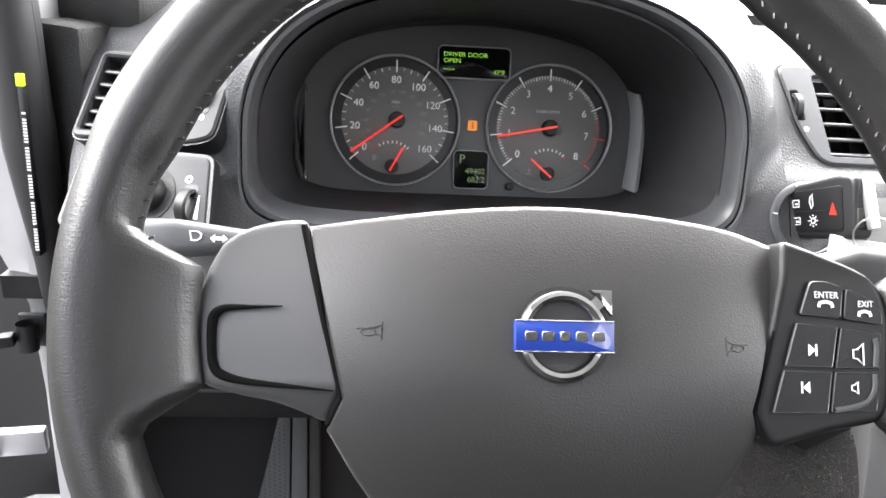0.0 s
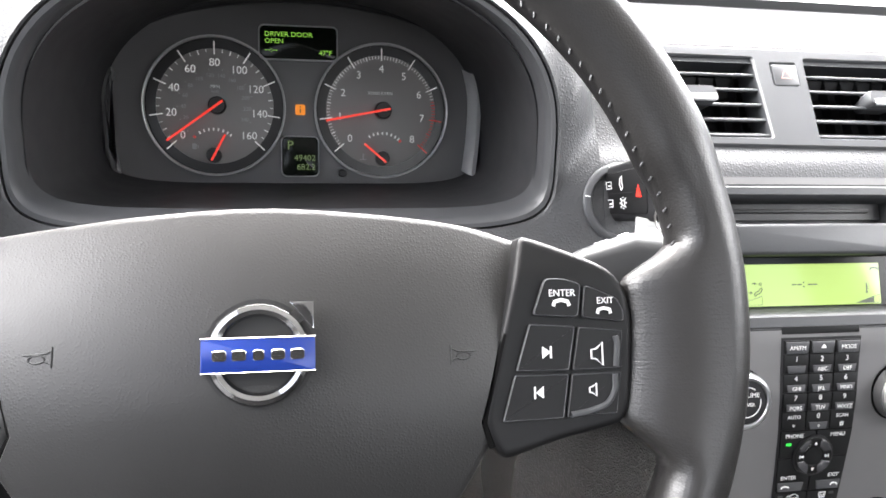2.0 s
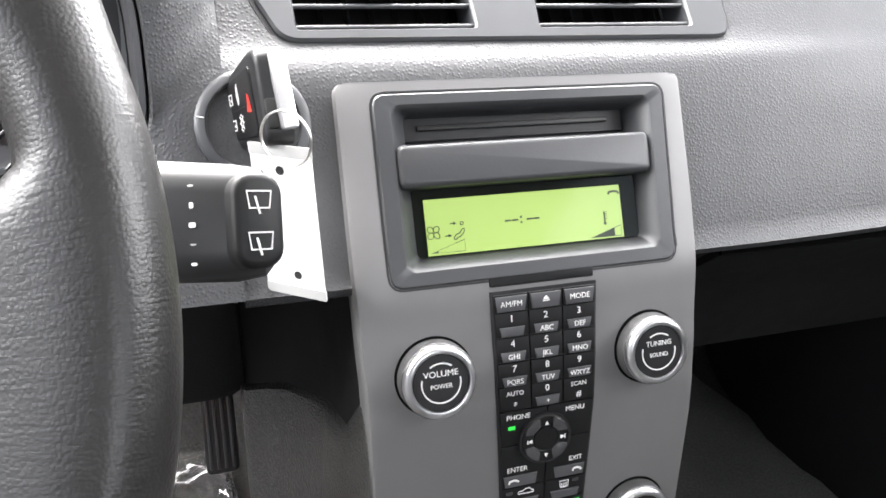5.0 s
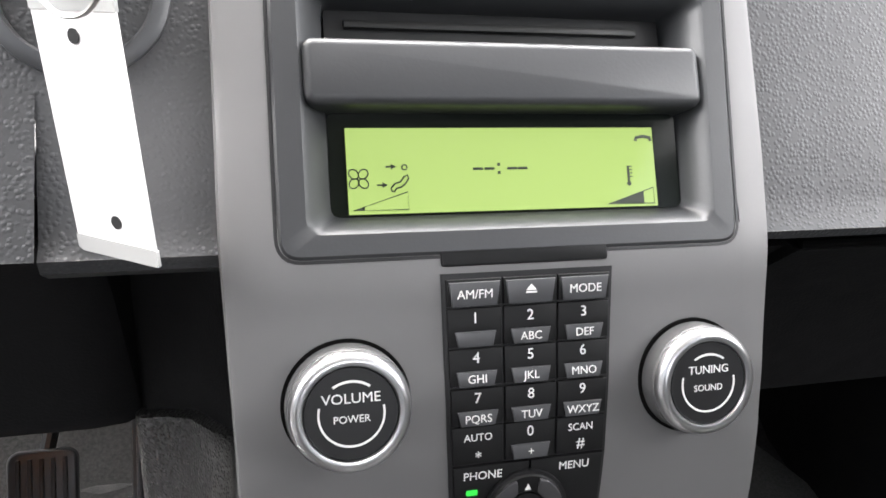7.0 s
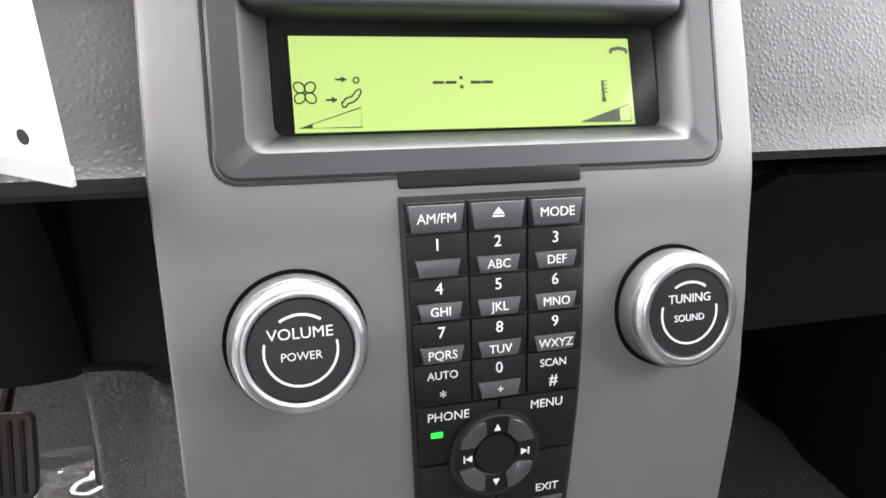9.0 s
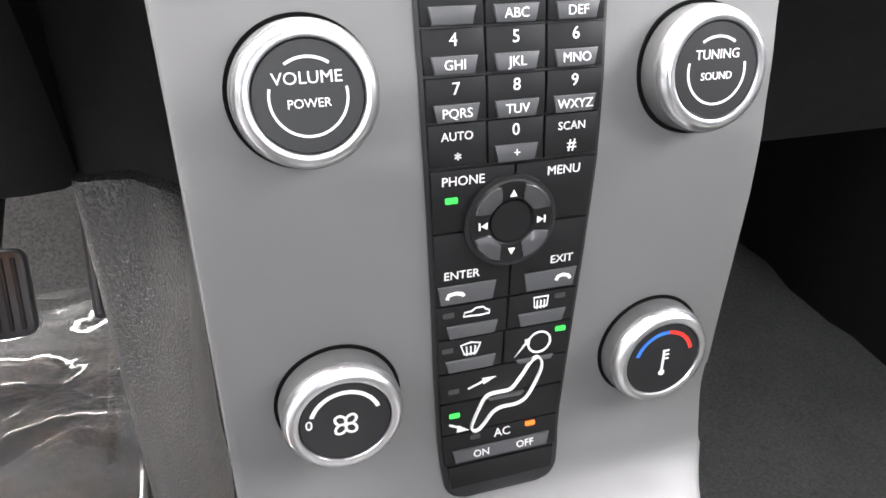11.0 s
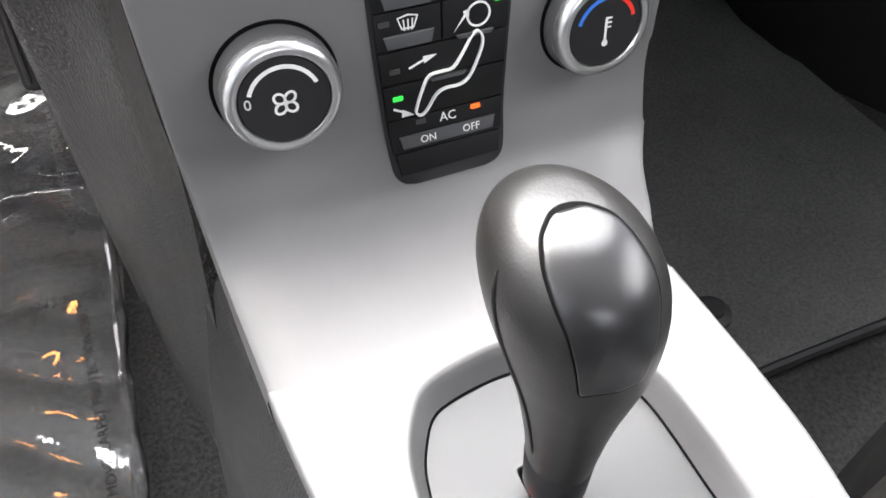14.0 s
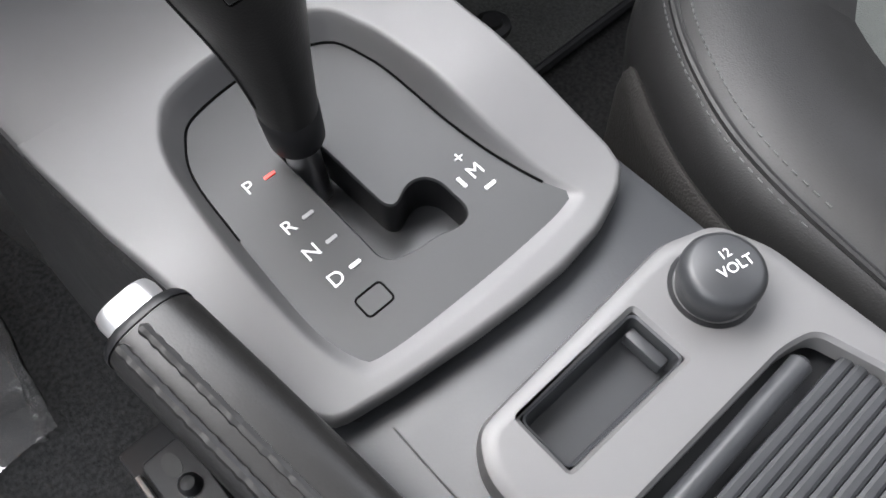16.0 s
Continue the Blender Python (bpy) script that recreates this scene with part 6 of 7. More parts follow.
part("vent_frame", vent_panel(), VENT, vents, "satin grey vent frame", angle=30)
part("vent_shadow_gap", frame_plate(shrink(rounded([(-0.130, -0.0450), (0.1475, -0.0465), (0.1530, -0.0380), (0.1535, 0.0120), (0.1390, 0.0420), (-0.1530, 0.0420), (-0.1440, -0.0150)], 0.010, 5), -0.0022), rounded([(-0.130, -0.0450), (0.1475, -0.0465), (0.1530, -0.0380), (0.1535, 0.0120), (0.1390, 0.0420), (-0.1530, 0.0420), (-0.1440, -0.0150)], 0.010, 5), -0.004, 0.0006, 0.0002), BLACK, vents)
for cx, w in ((-0.0718, 0.106), (0.0727, 0.106)):
    part("duct_back", box(w + 0.01, 0.085, 0.004, at=(cx, -0.002, -0.034)), BLACK, vents)
    for i in range(5):
        y = 0.0225 - 0.0132 * i
        slat = rounded([(-0.009, -0.0012), (0.0085, -0.0012), (0.0095, 0.0002), (0.0085, 0.0016), (-0.009, 0.0012)], 0.0006, 2)
        part("louvre", moved(prism(slat, -w / 2, w / 2), Matrix.Translation((cx + 0.001 * i * (1 if cx < 0 else 0.2), y, -0.0075)) @ axes((0, 0, 0), (0, -0.55, 0.835), (0, 0.835, 0.55), (-1, 0, 0))), VENT, vents)
    for i in range(7):
        part("vane", box(0.0015, 0.070, 0.010, 0.0004, 1, at=(cx - w / 2 + w * (i + 0.5) / 7, -0.002, -0.026)), BLACK, vents)
    part("slide_tab", moved(loops([[(x, y, z) for x, y in roundrect(0.0300 * f, 0.0135 * g, 0.004, 4)] for z, f, g in ((-0.012, 0.9, 0.6), (0.000, 1.0, 0.9), (0.006, 0.98, 1.0), (0.0085, 0.9, 0.85))]), at(cx - 0.004 if cx < 0 else cx + 0.011, -0.0030, 0)), VENT, vents, "grey louvre slide tab")
    part("tab_insert", moved(prism(roundrect(0.0240, 0.0050, 0.0015, 3), 0.0070, 0.0094, 0.0008, 2), at(cx - 0.0025 if cx < 0 else cx + 0.0125, -0.0070, 0)), BRUSHED, vents, "silver tab insert")
hazard = part("hazard_button", moved(prism(rounded([(-0.0082, 0.0010), (0.0138, 0.0010), (0.0140, 0.0200), (-0.0082, 0.0200)], 0.002, 3), -0.010, 0.0040, 0.0012, 2), at(0.0005, 0.0066, 0)), VENT, vents, "grey hazard button with red triangle")
part("triangle_mark", line2([(-0.0040, 0.0120), (0.0044, 0.0120), (0.0002, 0.0195)], 0.0009, 0.0040, 0.0042, True), material("pale red print", (0.55, 0.25, 0.22), 0.5), hazard, m=at(0.0032, 0.0022))
for x in (0.1420, -0.1415):
    part("thumbwheel", moved(lathe([(0.010, -0.0032), (0.0125, -0.0022), (0.0125, 0.0022), (0.010, 0.0032)], 28), Matrix.Translation((x, 0.0055, -0.0035)) @ Matrix.Rotation(radians(90), 4, "Y")), BLACK, vents, "black ribbed thumbwheel")
    part("wheel_well", box(0.012, 0.032, 0.004, at=(x, 0.005, -0.019)), BLACK, vents)
    part("open_mark", ring_band(0.0011, 0.0020, 0.0035, 0.0038, 16), WHITE, vents, m=at(x + (-0.001 if x > 0 else 0.0035), -0.0155))

# ---- driver's side vent and light switch panel ----
LVM = axes((-0.1780, 0.5400, 0.7070), (0.93, -0.36, 0), (0.22, 0.56, 0.80), (-0.30, -0.75, 0.59))
side_vent = thing("air_vent", "grey side air vent with five slats beside the door", "air vent", LVM)
sv_out = rounded([(-0.0240, -0.0340), (0.0660, -0.0275), (0.0830, -0.0215), (0.0820, 0.0345), (-0.0240, 0.0345)], 0.007, 4)
sv_in = rounded([(-0.0198, -0.0275), (0.0540, -0.0228), (0.0600, -0.0222), (0.0600, 0.0300), (-0.0198, 0.0300)], 0.002, 4)
part("vent_frame", frame_plate(sv_out, sv_in, -0.022, 0.004, 0.0015), SIDEGREY, side_vent, "satin grey vent frame")
part("frame_gap", frame_plate(shrink(sv_out, -0.0016), sv_out, -0.010, 0.0012, 0.0002), BLACK, side_vent)
part("duct_back", prism(shrink(sv_in, -0.003), -0.028, -0.024), BLACK, side_vent)
for i in range(5):
    slat = rounded([(-0.008, -0.0012), (0.0075, -0.0012), (0.0085, 0.0002), (0.0075, 0.0016), (-0.008, 0.0012)], 0.0006, 2)
    part("louvre", moved(prism(slat, -0.0396, 0.0396), Matrix.Translation((0.0201, 0.0232 - 0.0105 * i, -0.0070)) @ axes((0, 0, 0), (0, -0.55, 0.835), (0, 0.835, 0.55), (-1, 0, 0))), VENT, side_vent)
part("slide_tab", moved(prism(roundrect(0.026, 0.011, 0.003, 3), -0.008, 0.005, 0.003, 3), at(0.018, 0.002)), VENT, side_vent, "grey louvre slide tab")
part("tab_insert", moved(prism(roundrect(0.018, 0.004, 0.001, 3), 0.004, 0.0062, 0.0006, 2), at(0.014, -0.001)), BRUSHED, side_vent, "silver tab insert")
part("thumbwheel", moved(lathe([(0.010, -0.0030), (0.0120, -0.0022), (0.0120, 0.0022), (0.010, 0.0030)], 28), Matrix.Translation((0.0705, 0.0080, -0.0025)) @ Matrix.Rotation(radians(90), 4, "Y")), BLACK, side_vent, "black ribbed thumbwheel")
part("wheel_slot", prism(roundrect(0.0085, 0.0270, 0.002, 3), 0.0030, 0.0043), TONE, side_vent, m=at(0.0705, 0.0080))
part("open_mark", ring_band(0.0011, 0.0020, 0.0040, 0.0043, 16), WHITE, side_vent, m=at(0.0712, -0.0086))
LSM = axes((-0.1540, 0.4860, 0.6505), (0.93, -0.36, 0), (0.22, 0.56, 0.80), (-0.30, -0.75, 0.59))
light_panel = thing("light_switch_panel", "grey light switch panel with thumbwheel on the dash", "switch panel", LSM)
lp = rounded([(-0.050, -0.024), (0.0560, -0.0125), (0.0440, 0.0345), (-0.050, 0.0310)], 0.005, 4)
part("panel", prism(lp, -0.01, 0.003, 0.001), SIDEGREY, light_panel, "satin grey switch panel")
part("panel_gap", frame_plate(shrink(lp, -0.0028), lp, -0.006, 0.0016, 0.0003), BLACK, light_panel)
part("thumbwheel", moved(lathe([(0.0095, -0.0040), (0.0115, -0.0030), (0.0115, 0.0030), (0.0095, 0.0040)], 28), Matrix.Translation((0.0388, 0.0006, 0.0005)) @ Matrix.Rotation(radians(90), 4, "Y")), BLACK, light_panel, "black ribbed thumbwheel")
part("wheel_slot", prism(roundrect(0.0105, 0.0270, 0.003, 4), 0.0020, 0.0033), TONE, light_panel, m=at(0.0386, 0.0012))
part("level_mark", prism([(0.0464, -0.0078), (0.0494, -0.0078), (0.0462, 0.0080), (0.0450, 0.0080)], 0.003, 0.0033), WHITE, light_panel)
part("lamp_icon", ring_band(0.0014, 0.0026, 0.003, 0.0033, 16), WHITE, light_panel, m=at(0.0346, 0.0180))
part("knob_disc", lathe([(0.0195, 0.0028), (0.0195, 0.0036), (0.0002, 0.0036)], 40), LOWER, light_panel, "dark disc behind the light switch", at(0.0090, 0.0038))
rotary_light = part("rotary_switch", lathe([(0.0130, 0.003), (0.0126, 0.011), (0.0115, 0.0125), (0.0002, 0.0125)], 36), BLACK, light_panel, "black rotary light switch", at(0.0090, 0.0036))
part("grip_bar", moved(box(0.0245, 0.0065, 0.0100, 0.002), at(0, 0, 0.0150, 35)), BLACK, rotary_light)
for x, y in ((0.0045, 0.0200), (-0.0082, 0.0040)):
    part("lamp_icon", join(line2([(-0.0026, 0.0016), (-0.0008, 0.0022), (0.0014, 0.0012), (0.0014, -0.0012), (-0.0008, -0.0022), (-0.0026, -0.0016)], 0.0007, 0.0036, 0.0040, True), bar2((0.0022, 0.0), (0.0040, 0.0), 0.0020, 0.0036, 0.0040)), WHITE, light_panel, m=at(x, y))

# ---- ignition, key and tag ----
IM = on_face(0.3150, 0.6490, face=DASH_FACE)
ignition = thing("ignition_socket", "round silver-ringed ignition socket in the dash", "ignition", IM)
part("ring", lathe([(0.0225, -0.012), (0.0230, 0.0015), (0.0240, 0.0025), (0.0272, 0.0022), (0.0290, 0.0008), (0.0292, -0.004)], 48), VENT, ignition, "silver grey ring")
part("well", lathe([(0.0232, 0.0012), (0.0215, -0.010), (0.0002, -0.012)], 40), BLACK, ignition, "black key socket")
for a in (170, 110, 45):
    part("ring_mark", bar2(polar(0.0245, a), polar(0.0282, a), 0.0006, 0.0022, 0.0028), WHITE, ignition)
KM = axes((0.3150, 0.4778, 0.6633), (0.176, -0.925, 0.341), (-0.075, 0.334, 0.940), (-0.983, -0.191, -0.011)) @ Matrix.Scale(1.15, 4)
key_fob = thing("key_fob", "black remote key with red alarm button in the ignition", "key", KM)
fob = rounded([(-0.034, -0.0165), (0.0260, -0.0185), (0.0275, 0.0185), (0.0160, 0.0205), (-0.0340, 0.0150)], 0.006, 4)
part("shell", join(prism(fob, -0.007, 0.0045, 0.003, 3)), BLACK, key_fob, "black fob shell")
part("button_pad", prism(rounded([(-0.0240, -0.0125), (0.0180, -0.0135), (0.0180, 0.0140), (-0.0240, 0.0120)], 0.003, 3), 0.004, 0.0052, 0.0005, 2), KEYCAP, key_fob)
part("pad_seam", bar2((-0.0230, -0.0002), (0.0050, -0.0002), 0.0005, 0.0050, 0.0054), BLACK, key_fob)
part("alarm_button", prism([(0.0082, -0.0030), (0.0138, -0.0034), (0.0110, 0.0040)], 0.0050, 0.0056), RED, key_fob, "red alarm triangle")
for x, y in ((-0.0190, 0.0050), (-0.0185, -0.0060)):
    part("lock_icon", join(line2([(x - 0.0026, y - 0.0022), (x + 0.0026, y - 0.0022), (x + 0.0026, y + 0.0020), (x - 0.0026, y + 0.0020)], 0.0006, 0.0052, 0.0055, True), line2([(x - 0.0026, y + 0.0005), (x - 0.0045, y + 0.0012), (x - 0.0046, y - 0.0014), (x - 0.0026, y - 0.0012)], 0.0006, 0.0052, 0.0055), bar2((x - 0.0006, y - 0.0004), (x + 0.0016, y - 0.0004), 0.0010, 0.0052, 0.0055)), WHITE, key_fob)
part("boot_icon", line2([(-0.0060, 0.0015), (-0.0075, 0.0050), (-0.0068, 0.0085), (-0.0050, 0.0100), (-0.0052, 0.0070), (-0.0046, 0.0030)], 0.0006, 0.0052, 0.0055, True), WHITE, key_fob)
part("light_icon", join(ring_band(0.0014, 0.0020, 0.0052, 0.0055, 14), *[bar2(polar(0.0028, a), polar(0.0038, a), 0.0006, 0.0052, 0.0055) for a in range(0, 360, 45)]), WHITE, key_fob, m=at(-0.0050, -0.0062))
part("key_blade_cap", moved(box(0.0046, 0.0300, 0.0066, 0.0012), at(0.0288, 0.0020, -0.0042, 8)), BRUSHED, key_fob, "silver key blade cap")
part("latch", moved(box(0.008, 0.012, 0.010, 0.001), at(0.0235, -0.006, -0.002)), TONE, key_fob)
RINGC = Vector((0.3240, 0.4345, 0.6590))
key_ring = thing("key_ring", "thin steel split ring hanging from the key", "key ring", axes(RINGC, (0.78, -0.62, 0.05), (-0.05, 0.05, 1.0), (-0.62, -0.78, 0.0)))
for r, z in ((0.0125, 0.0004), (0.0125, -0.0004)):
    part("ring_turn", tube([(*polar(r, a), z) for a in range(0, 360, 10)], 0.00055, 6, closed=True), STEEL, key_ring)
TM = axes((0.3246, 0.4476, 0.6139), (0.754, -0.657, 0.044), (-0.065, -0.0075, 0.998), (-0.655, -0.755, -0.048))
tag = thing("price_tag", "white card tag in a clear sleeve hanging from the key", "tag", TM)
part("card", prism(roundrect(0.0335, 0.0690, 0.0005, 2), -0.0003, 0.0003), PAPER, tag, "white card")
part("sleeve_end", prism(roundrect(0.0342, 0.0055, 0.0005, 2), -0.0006, 0.0006), material("clear tag sleeve", (0.45, 0.45, 0.44), 0.2), tag, "clear plastic sleeve end", at(0, -0.0370))
part("sleeve_end", prism(roundrect(0.0342, 0.0055, 0.0005, 2), -0.0006, 0.0006), bpy.data.materials["clear tag sleeve"], tag, "clear plastic sleeve end", at(0, 0.0360))
part("punched_hole", prism([polar(0.0022, a) for a in range(0, 360, 30)], 0.0002, 0.0007), TONE, tag, m=at(-0.001, 0.0265))
part("punched_hole", prism([polar(0.0022, a) for a in range(0, 360, 30)], 0.0002, 0.0005), TONE, tag, m=at(0.002, -0.0278))

# ---- stalks ----
SM = axes((0.2920, 0.3580, 0.6530), (1, -0.10, 0.0), (0.04, 0.42, 0.90), (-0.09, -0.90, 0.42))
wiper = thing("wiper_stalk", "dark grey wiper stalk with rear wiper switch", "stalk", SM)
part("stalk_body", loops([[(x, y + o, z) for y, z in roundrect(h, d, min(h, d) * 0.3, 4)] for x, h, d, o in ((-0.095, 0.014, 0.014, -0.007), (-0.066, 0.019, 0.020, -0.0015), (-0.054, 0.026, 0.025, 0.001), (-0.031, 0.037, 0.031, 0.0038), (-0.014, 0.0400, 0.034, 0.0012), (0.006, 0.0390, 0.035, 0.0), (0.0150, 0.0360, 0.031, 0.0), (0.0175, 0.030, 0.026, 0.0))]), STALK, wiper, "dark grey stalk body")
WSM = Matrix.Translation((0.0125, 0.0, 0.0155)) @ Matrix.Rotation(radians(28), 4, "Y")
ws = part("rear_wiper_switch", prism(roundrect(0.0175, 0.0310, 0.007, 5), -0.004, 0.0040, 0.0025, 3), KEYCAP, wiper, "black rocker for the rear wiper", WSM)
for dy in (0.0066, -0.0066):
    part("wiper_icon", join(line2([(-0.0034, -0.0026), (0.0034, -0.0026), (0.0042, 0.0028), (-0.0042, 0.0028)], 0.0006, 0.0040, 0.0043, True), bar2((0.0, -0.0045), (-0.0014, 0.0012), 0.0007, 0.0040, 0.0043)), WHITE, ws, m=at(0.0, dy))
for i, (w, h) in enumerate(((0.0026, 0.0008), (0.0018, 0.0024), (0.0030, 0.0020), (0.0026, 0.0007), (0.0026, 0.0012))):
    part("position_mark", moved(prism(roundrect(w * 0.7, h * 0.8, 0.0004, 2), 0, 0.0003), at(-0.0065, 0.0120 - 0.0062 * i, 0.0175)), WHITE, wiper)
part("stalk_arm", moved(loops([[(x, y, z) for y, z in roundrect(0.012, 0.012, 0.004, 3)] for x in (-0.16, -0.09)]), at(0, -0.008)), STALK, wiper)
part("stalk_icons", moved(join(line2([(-0.0035, -0.002), (0.0035, -0.002), (0.0035, 0.002), (-0.0035, 0.002)], 0.0008, 0, 0.0003, True), moved(ring_band(0.0012, 0.0030, 0, 0.0003, 12), at(0.012, 0))), axes((-0.046, 0.0172, 0.005), (1, 0.36, 0), (0, 0.1, -0.99), (-0.34, 0.94, 0.1))), WHITE, wiper)
TSM = axes((-0.1230, 0.4200, 0.6480), (1, 0.0, 0.0), (0, 0.42, 0.90), (0, -0.90, 0.42))
signal = thing("indicator_stalk", "dark grey indicator stalk with lamp symbols", "stalk", TSM)
part("stalk_body", loops([[(x, y, z) for y, z in roundrect(h, d, 0.006, 4)] for x, h, d in ((0.11, 0.012, 0.014), (0.05, 0.013, 0.016), (0.012, 0.022, 0.022), (-0.010, 0.0215, 0.022), (-0.018, 0.016, 0.016))]), SMOOTH, signal, "dark grey stalk body")
part("lamp_icon", join(line2([(-0.0040, 0.0026), (0.0, 0.0026), (0.0022, 0.0012), (0.0022, -0.0012), (0.0, -0.0026), (-0.0030, -0.0026)], 0.0008, 0.0, 0.0005, True)), WHITE, signal, m=at(0.024, 0.0012, 0.0100))
part("arrow_icon", prism([(-0.0050, 0.0), (-0.0022, 0.0024), (-0.0022, 0.0010), (0.0022, 0.0010), (0.0022, 0.0024), (0.0050, 0.0), (0.0022, -0.0024), (0.0022, -0.0010), (-0.0022, -0.0010), (-0.0022, -0.0024)], 0.0, 0.0005), WHITE, signal, m=at(0.036, 0.0, 0.0092))


# ---- gear selector ----
gear = thing("gear_selector", "grey leather gear lever with satin oval inlay standing in park", "gear lever")


def lever_axis(z):
    """The middle of the lever at height z: it leans forward and bends a little to the driver's side."""
    f = min(1.0, max(0.0, (z - 0.3625) / 0.097))
    return Vector((0.4419 + 0.0471 * (z - 0.33) - 0.0109 * f * f, 0.2756 + 0.1436 * (z - 0.33), z))


def lever(levels, n=56):
    rings = []
    for z, rx, ry in levels:
        c = lever_axis(z)
        rings.append([(c.x + rx * math.cos(2 * math.pi * k / n), c.y + ry * math.sin(2 * math.pi * k / n), z) for k in range(n)])
    return loops(rings)


part("shaft", lever([(0.318, 0.0065, 0.0065), (0.372, 0.0065, 0.0065)]), SATINMETAL, gear, "satin steel shaft")
part("collar", lever([(0.348, 0.0096, 0.0096), (0.3495, 0.0103, 0.0103), (0.3625, 0.0110, 0.0110), (0.3635, 0.0104, 0.0104)]), BLACK, gear, "black collar")
KNOB = [(0.3625, 0.0106, 0.0108), (0.368, 0.0112, 0.0116), (0.380, 0.0126, 0.0136), (0.394, 0.0147, 0.0162), (0.408, 0.0174, 0.0190), (0.421, 0.0202, 0.0216), (0.433, 0.0222, 0.0234), (0.443, 0.0229, 0.0240), (0.451, 0.0222, 0.0234), (0.4575, 0.0200, 0.0212), (0.4620, 0.0165, 0.0175), (0.4652, 0.0115, 0.0122), (0.4663, 0.0060, 0.0064), (0.4668, 0.0004, 0.0004)]
KNOB = [(0.3625 + (z - 0.3625) * 0.93, rx * 0.972 * lerp(1.0, 0.963, (z - 0.3625) / 0.104), rx * 0.972 * lerp(1.06, 1.187, min(1.0, (z - 0.3625) / 0.05))) for z, rx, ry in KNOB]
KNOB = [tuple(q) for q in catmull(KNOB, 6)]
KNOB_Z, KNOB_X, KNOB_Y = zip(*KNOB)
part("grip", lever(KNOB), KNOBSKIN, gear, "dark leather grip", angle=60)


def knob_point(z, a, lift):
    rx, ry = float(np.interp(z, KNOB_Z, KNOB_X)) + lift, float(np.interp(z, KNOB_Z, KNOB_Y)) + lift
    c = lever_axis(z)
    return Vector((c.x + rx * math.cos(a), c.y + ry * math.sin(a), z + lift * 0.3))


APEX = [0.0]
for (z0, r0, _), (z1, r1, _) in zip(KNOB[::-1], KNOB[::-1][1:]):
    APEX.append(APEX[-1] + math.hypot(z1 - z0, r1 - r0))
INLAY = [(-0.0242, -0.0402), (-0.0194, -0.0305), (-0.0158, -0.0221), (-0.0141, -0.0150), (-0.0119, -0.0089), (-0.0083, -0.0035), (-0.0030, 0.0002), (0.0033, 0.0000), (0.0080, -0.0030), (0.0103, -0.0082), (0.0117, -0.0137), (0.0115, -0.0198), (0.0099, -0.0273), (0.0079, -0.0371), (0.0062, -0.0425), (-0.0060, -0.0435)]


def inlay(lift, grow, name, mat, label):
    """An oval patch over the grip's rear face and its top: a plan unrolled round the apex."""
    flat = [Vector(q) for q in INLAY]
    line = [Vector(q) for q in shrink(rounded([tuple(q) for q in flat], 0.0022, 6), -grow)]
    mid = Vector((-0.002, -0.022))

    def place(q, h):
        s, an = q.length, math.atan2(q.y, q.x)
        return tuple(knob_point(float(np.interp(s, APEX, KNOB_Z[::-1])), an, h))

    rings = [[place(q, lift - 0.0014) for q in line]] + [[place(mid + (q - mid) * f, lift + d) for q in line] for f, d in [(0.992, -0.0004), (0.97, -0.0001)] + [(0.95 - 0.0485 * k, 0.0) for k in range(20)]]
    return part(name, loops(rings, False, True), mat, gear, label, angle=60)


part("grip_seam", tube([knob_point(0.372 + 0.0028 * k, radians(188 - 0.1 * k), 0.0001) for k in range(29)], [0.0002] + [0.0006] * 27 + [0.0002], 8), KNOBSKIN, gear, "raised seam of the leather")
inlay(0.0005, 0.0010, "inlay_groove", GAP_SHADE, "dark groove round the inlay")
inlay(0.0008, 0.0, "inlay", INLAY_SKIN, "satin charcoal oval inlay")

# ---- handbrake ----
HM = axes((0.3655, 0.2350, 0.3720), (0.985, 0.10, 0.0), (0.10, -0.985, -0.13), (-0.01, -0.13, 0.99))
handbrake = thing("handbrake", "dark leather handbrake lever with stitched seam and silver button", "handbrake", HM)


def grip():
    rings = []
    for y, s in ((-0.0015, 0.55), (0.0, 0.86), (0.0012, 0.97), (0.004, 1.0), (0.04, 1.02), (0.09, 1.03), (0.14, 1.0), (0.20, 0.9), (0.30, 0.85)):
        deep = 1 + 9 * min(0.12, max(0, y))
        rings.append([(x * s, y, z * s * (deep if z < 0 else 1) - 0.03 * max(0, y - 0.15)) for x, z in roundrect(0.0280, 0.0310, 0.0105, 5)])
    return loops(rings)


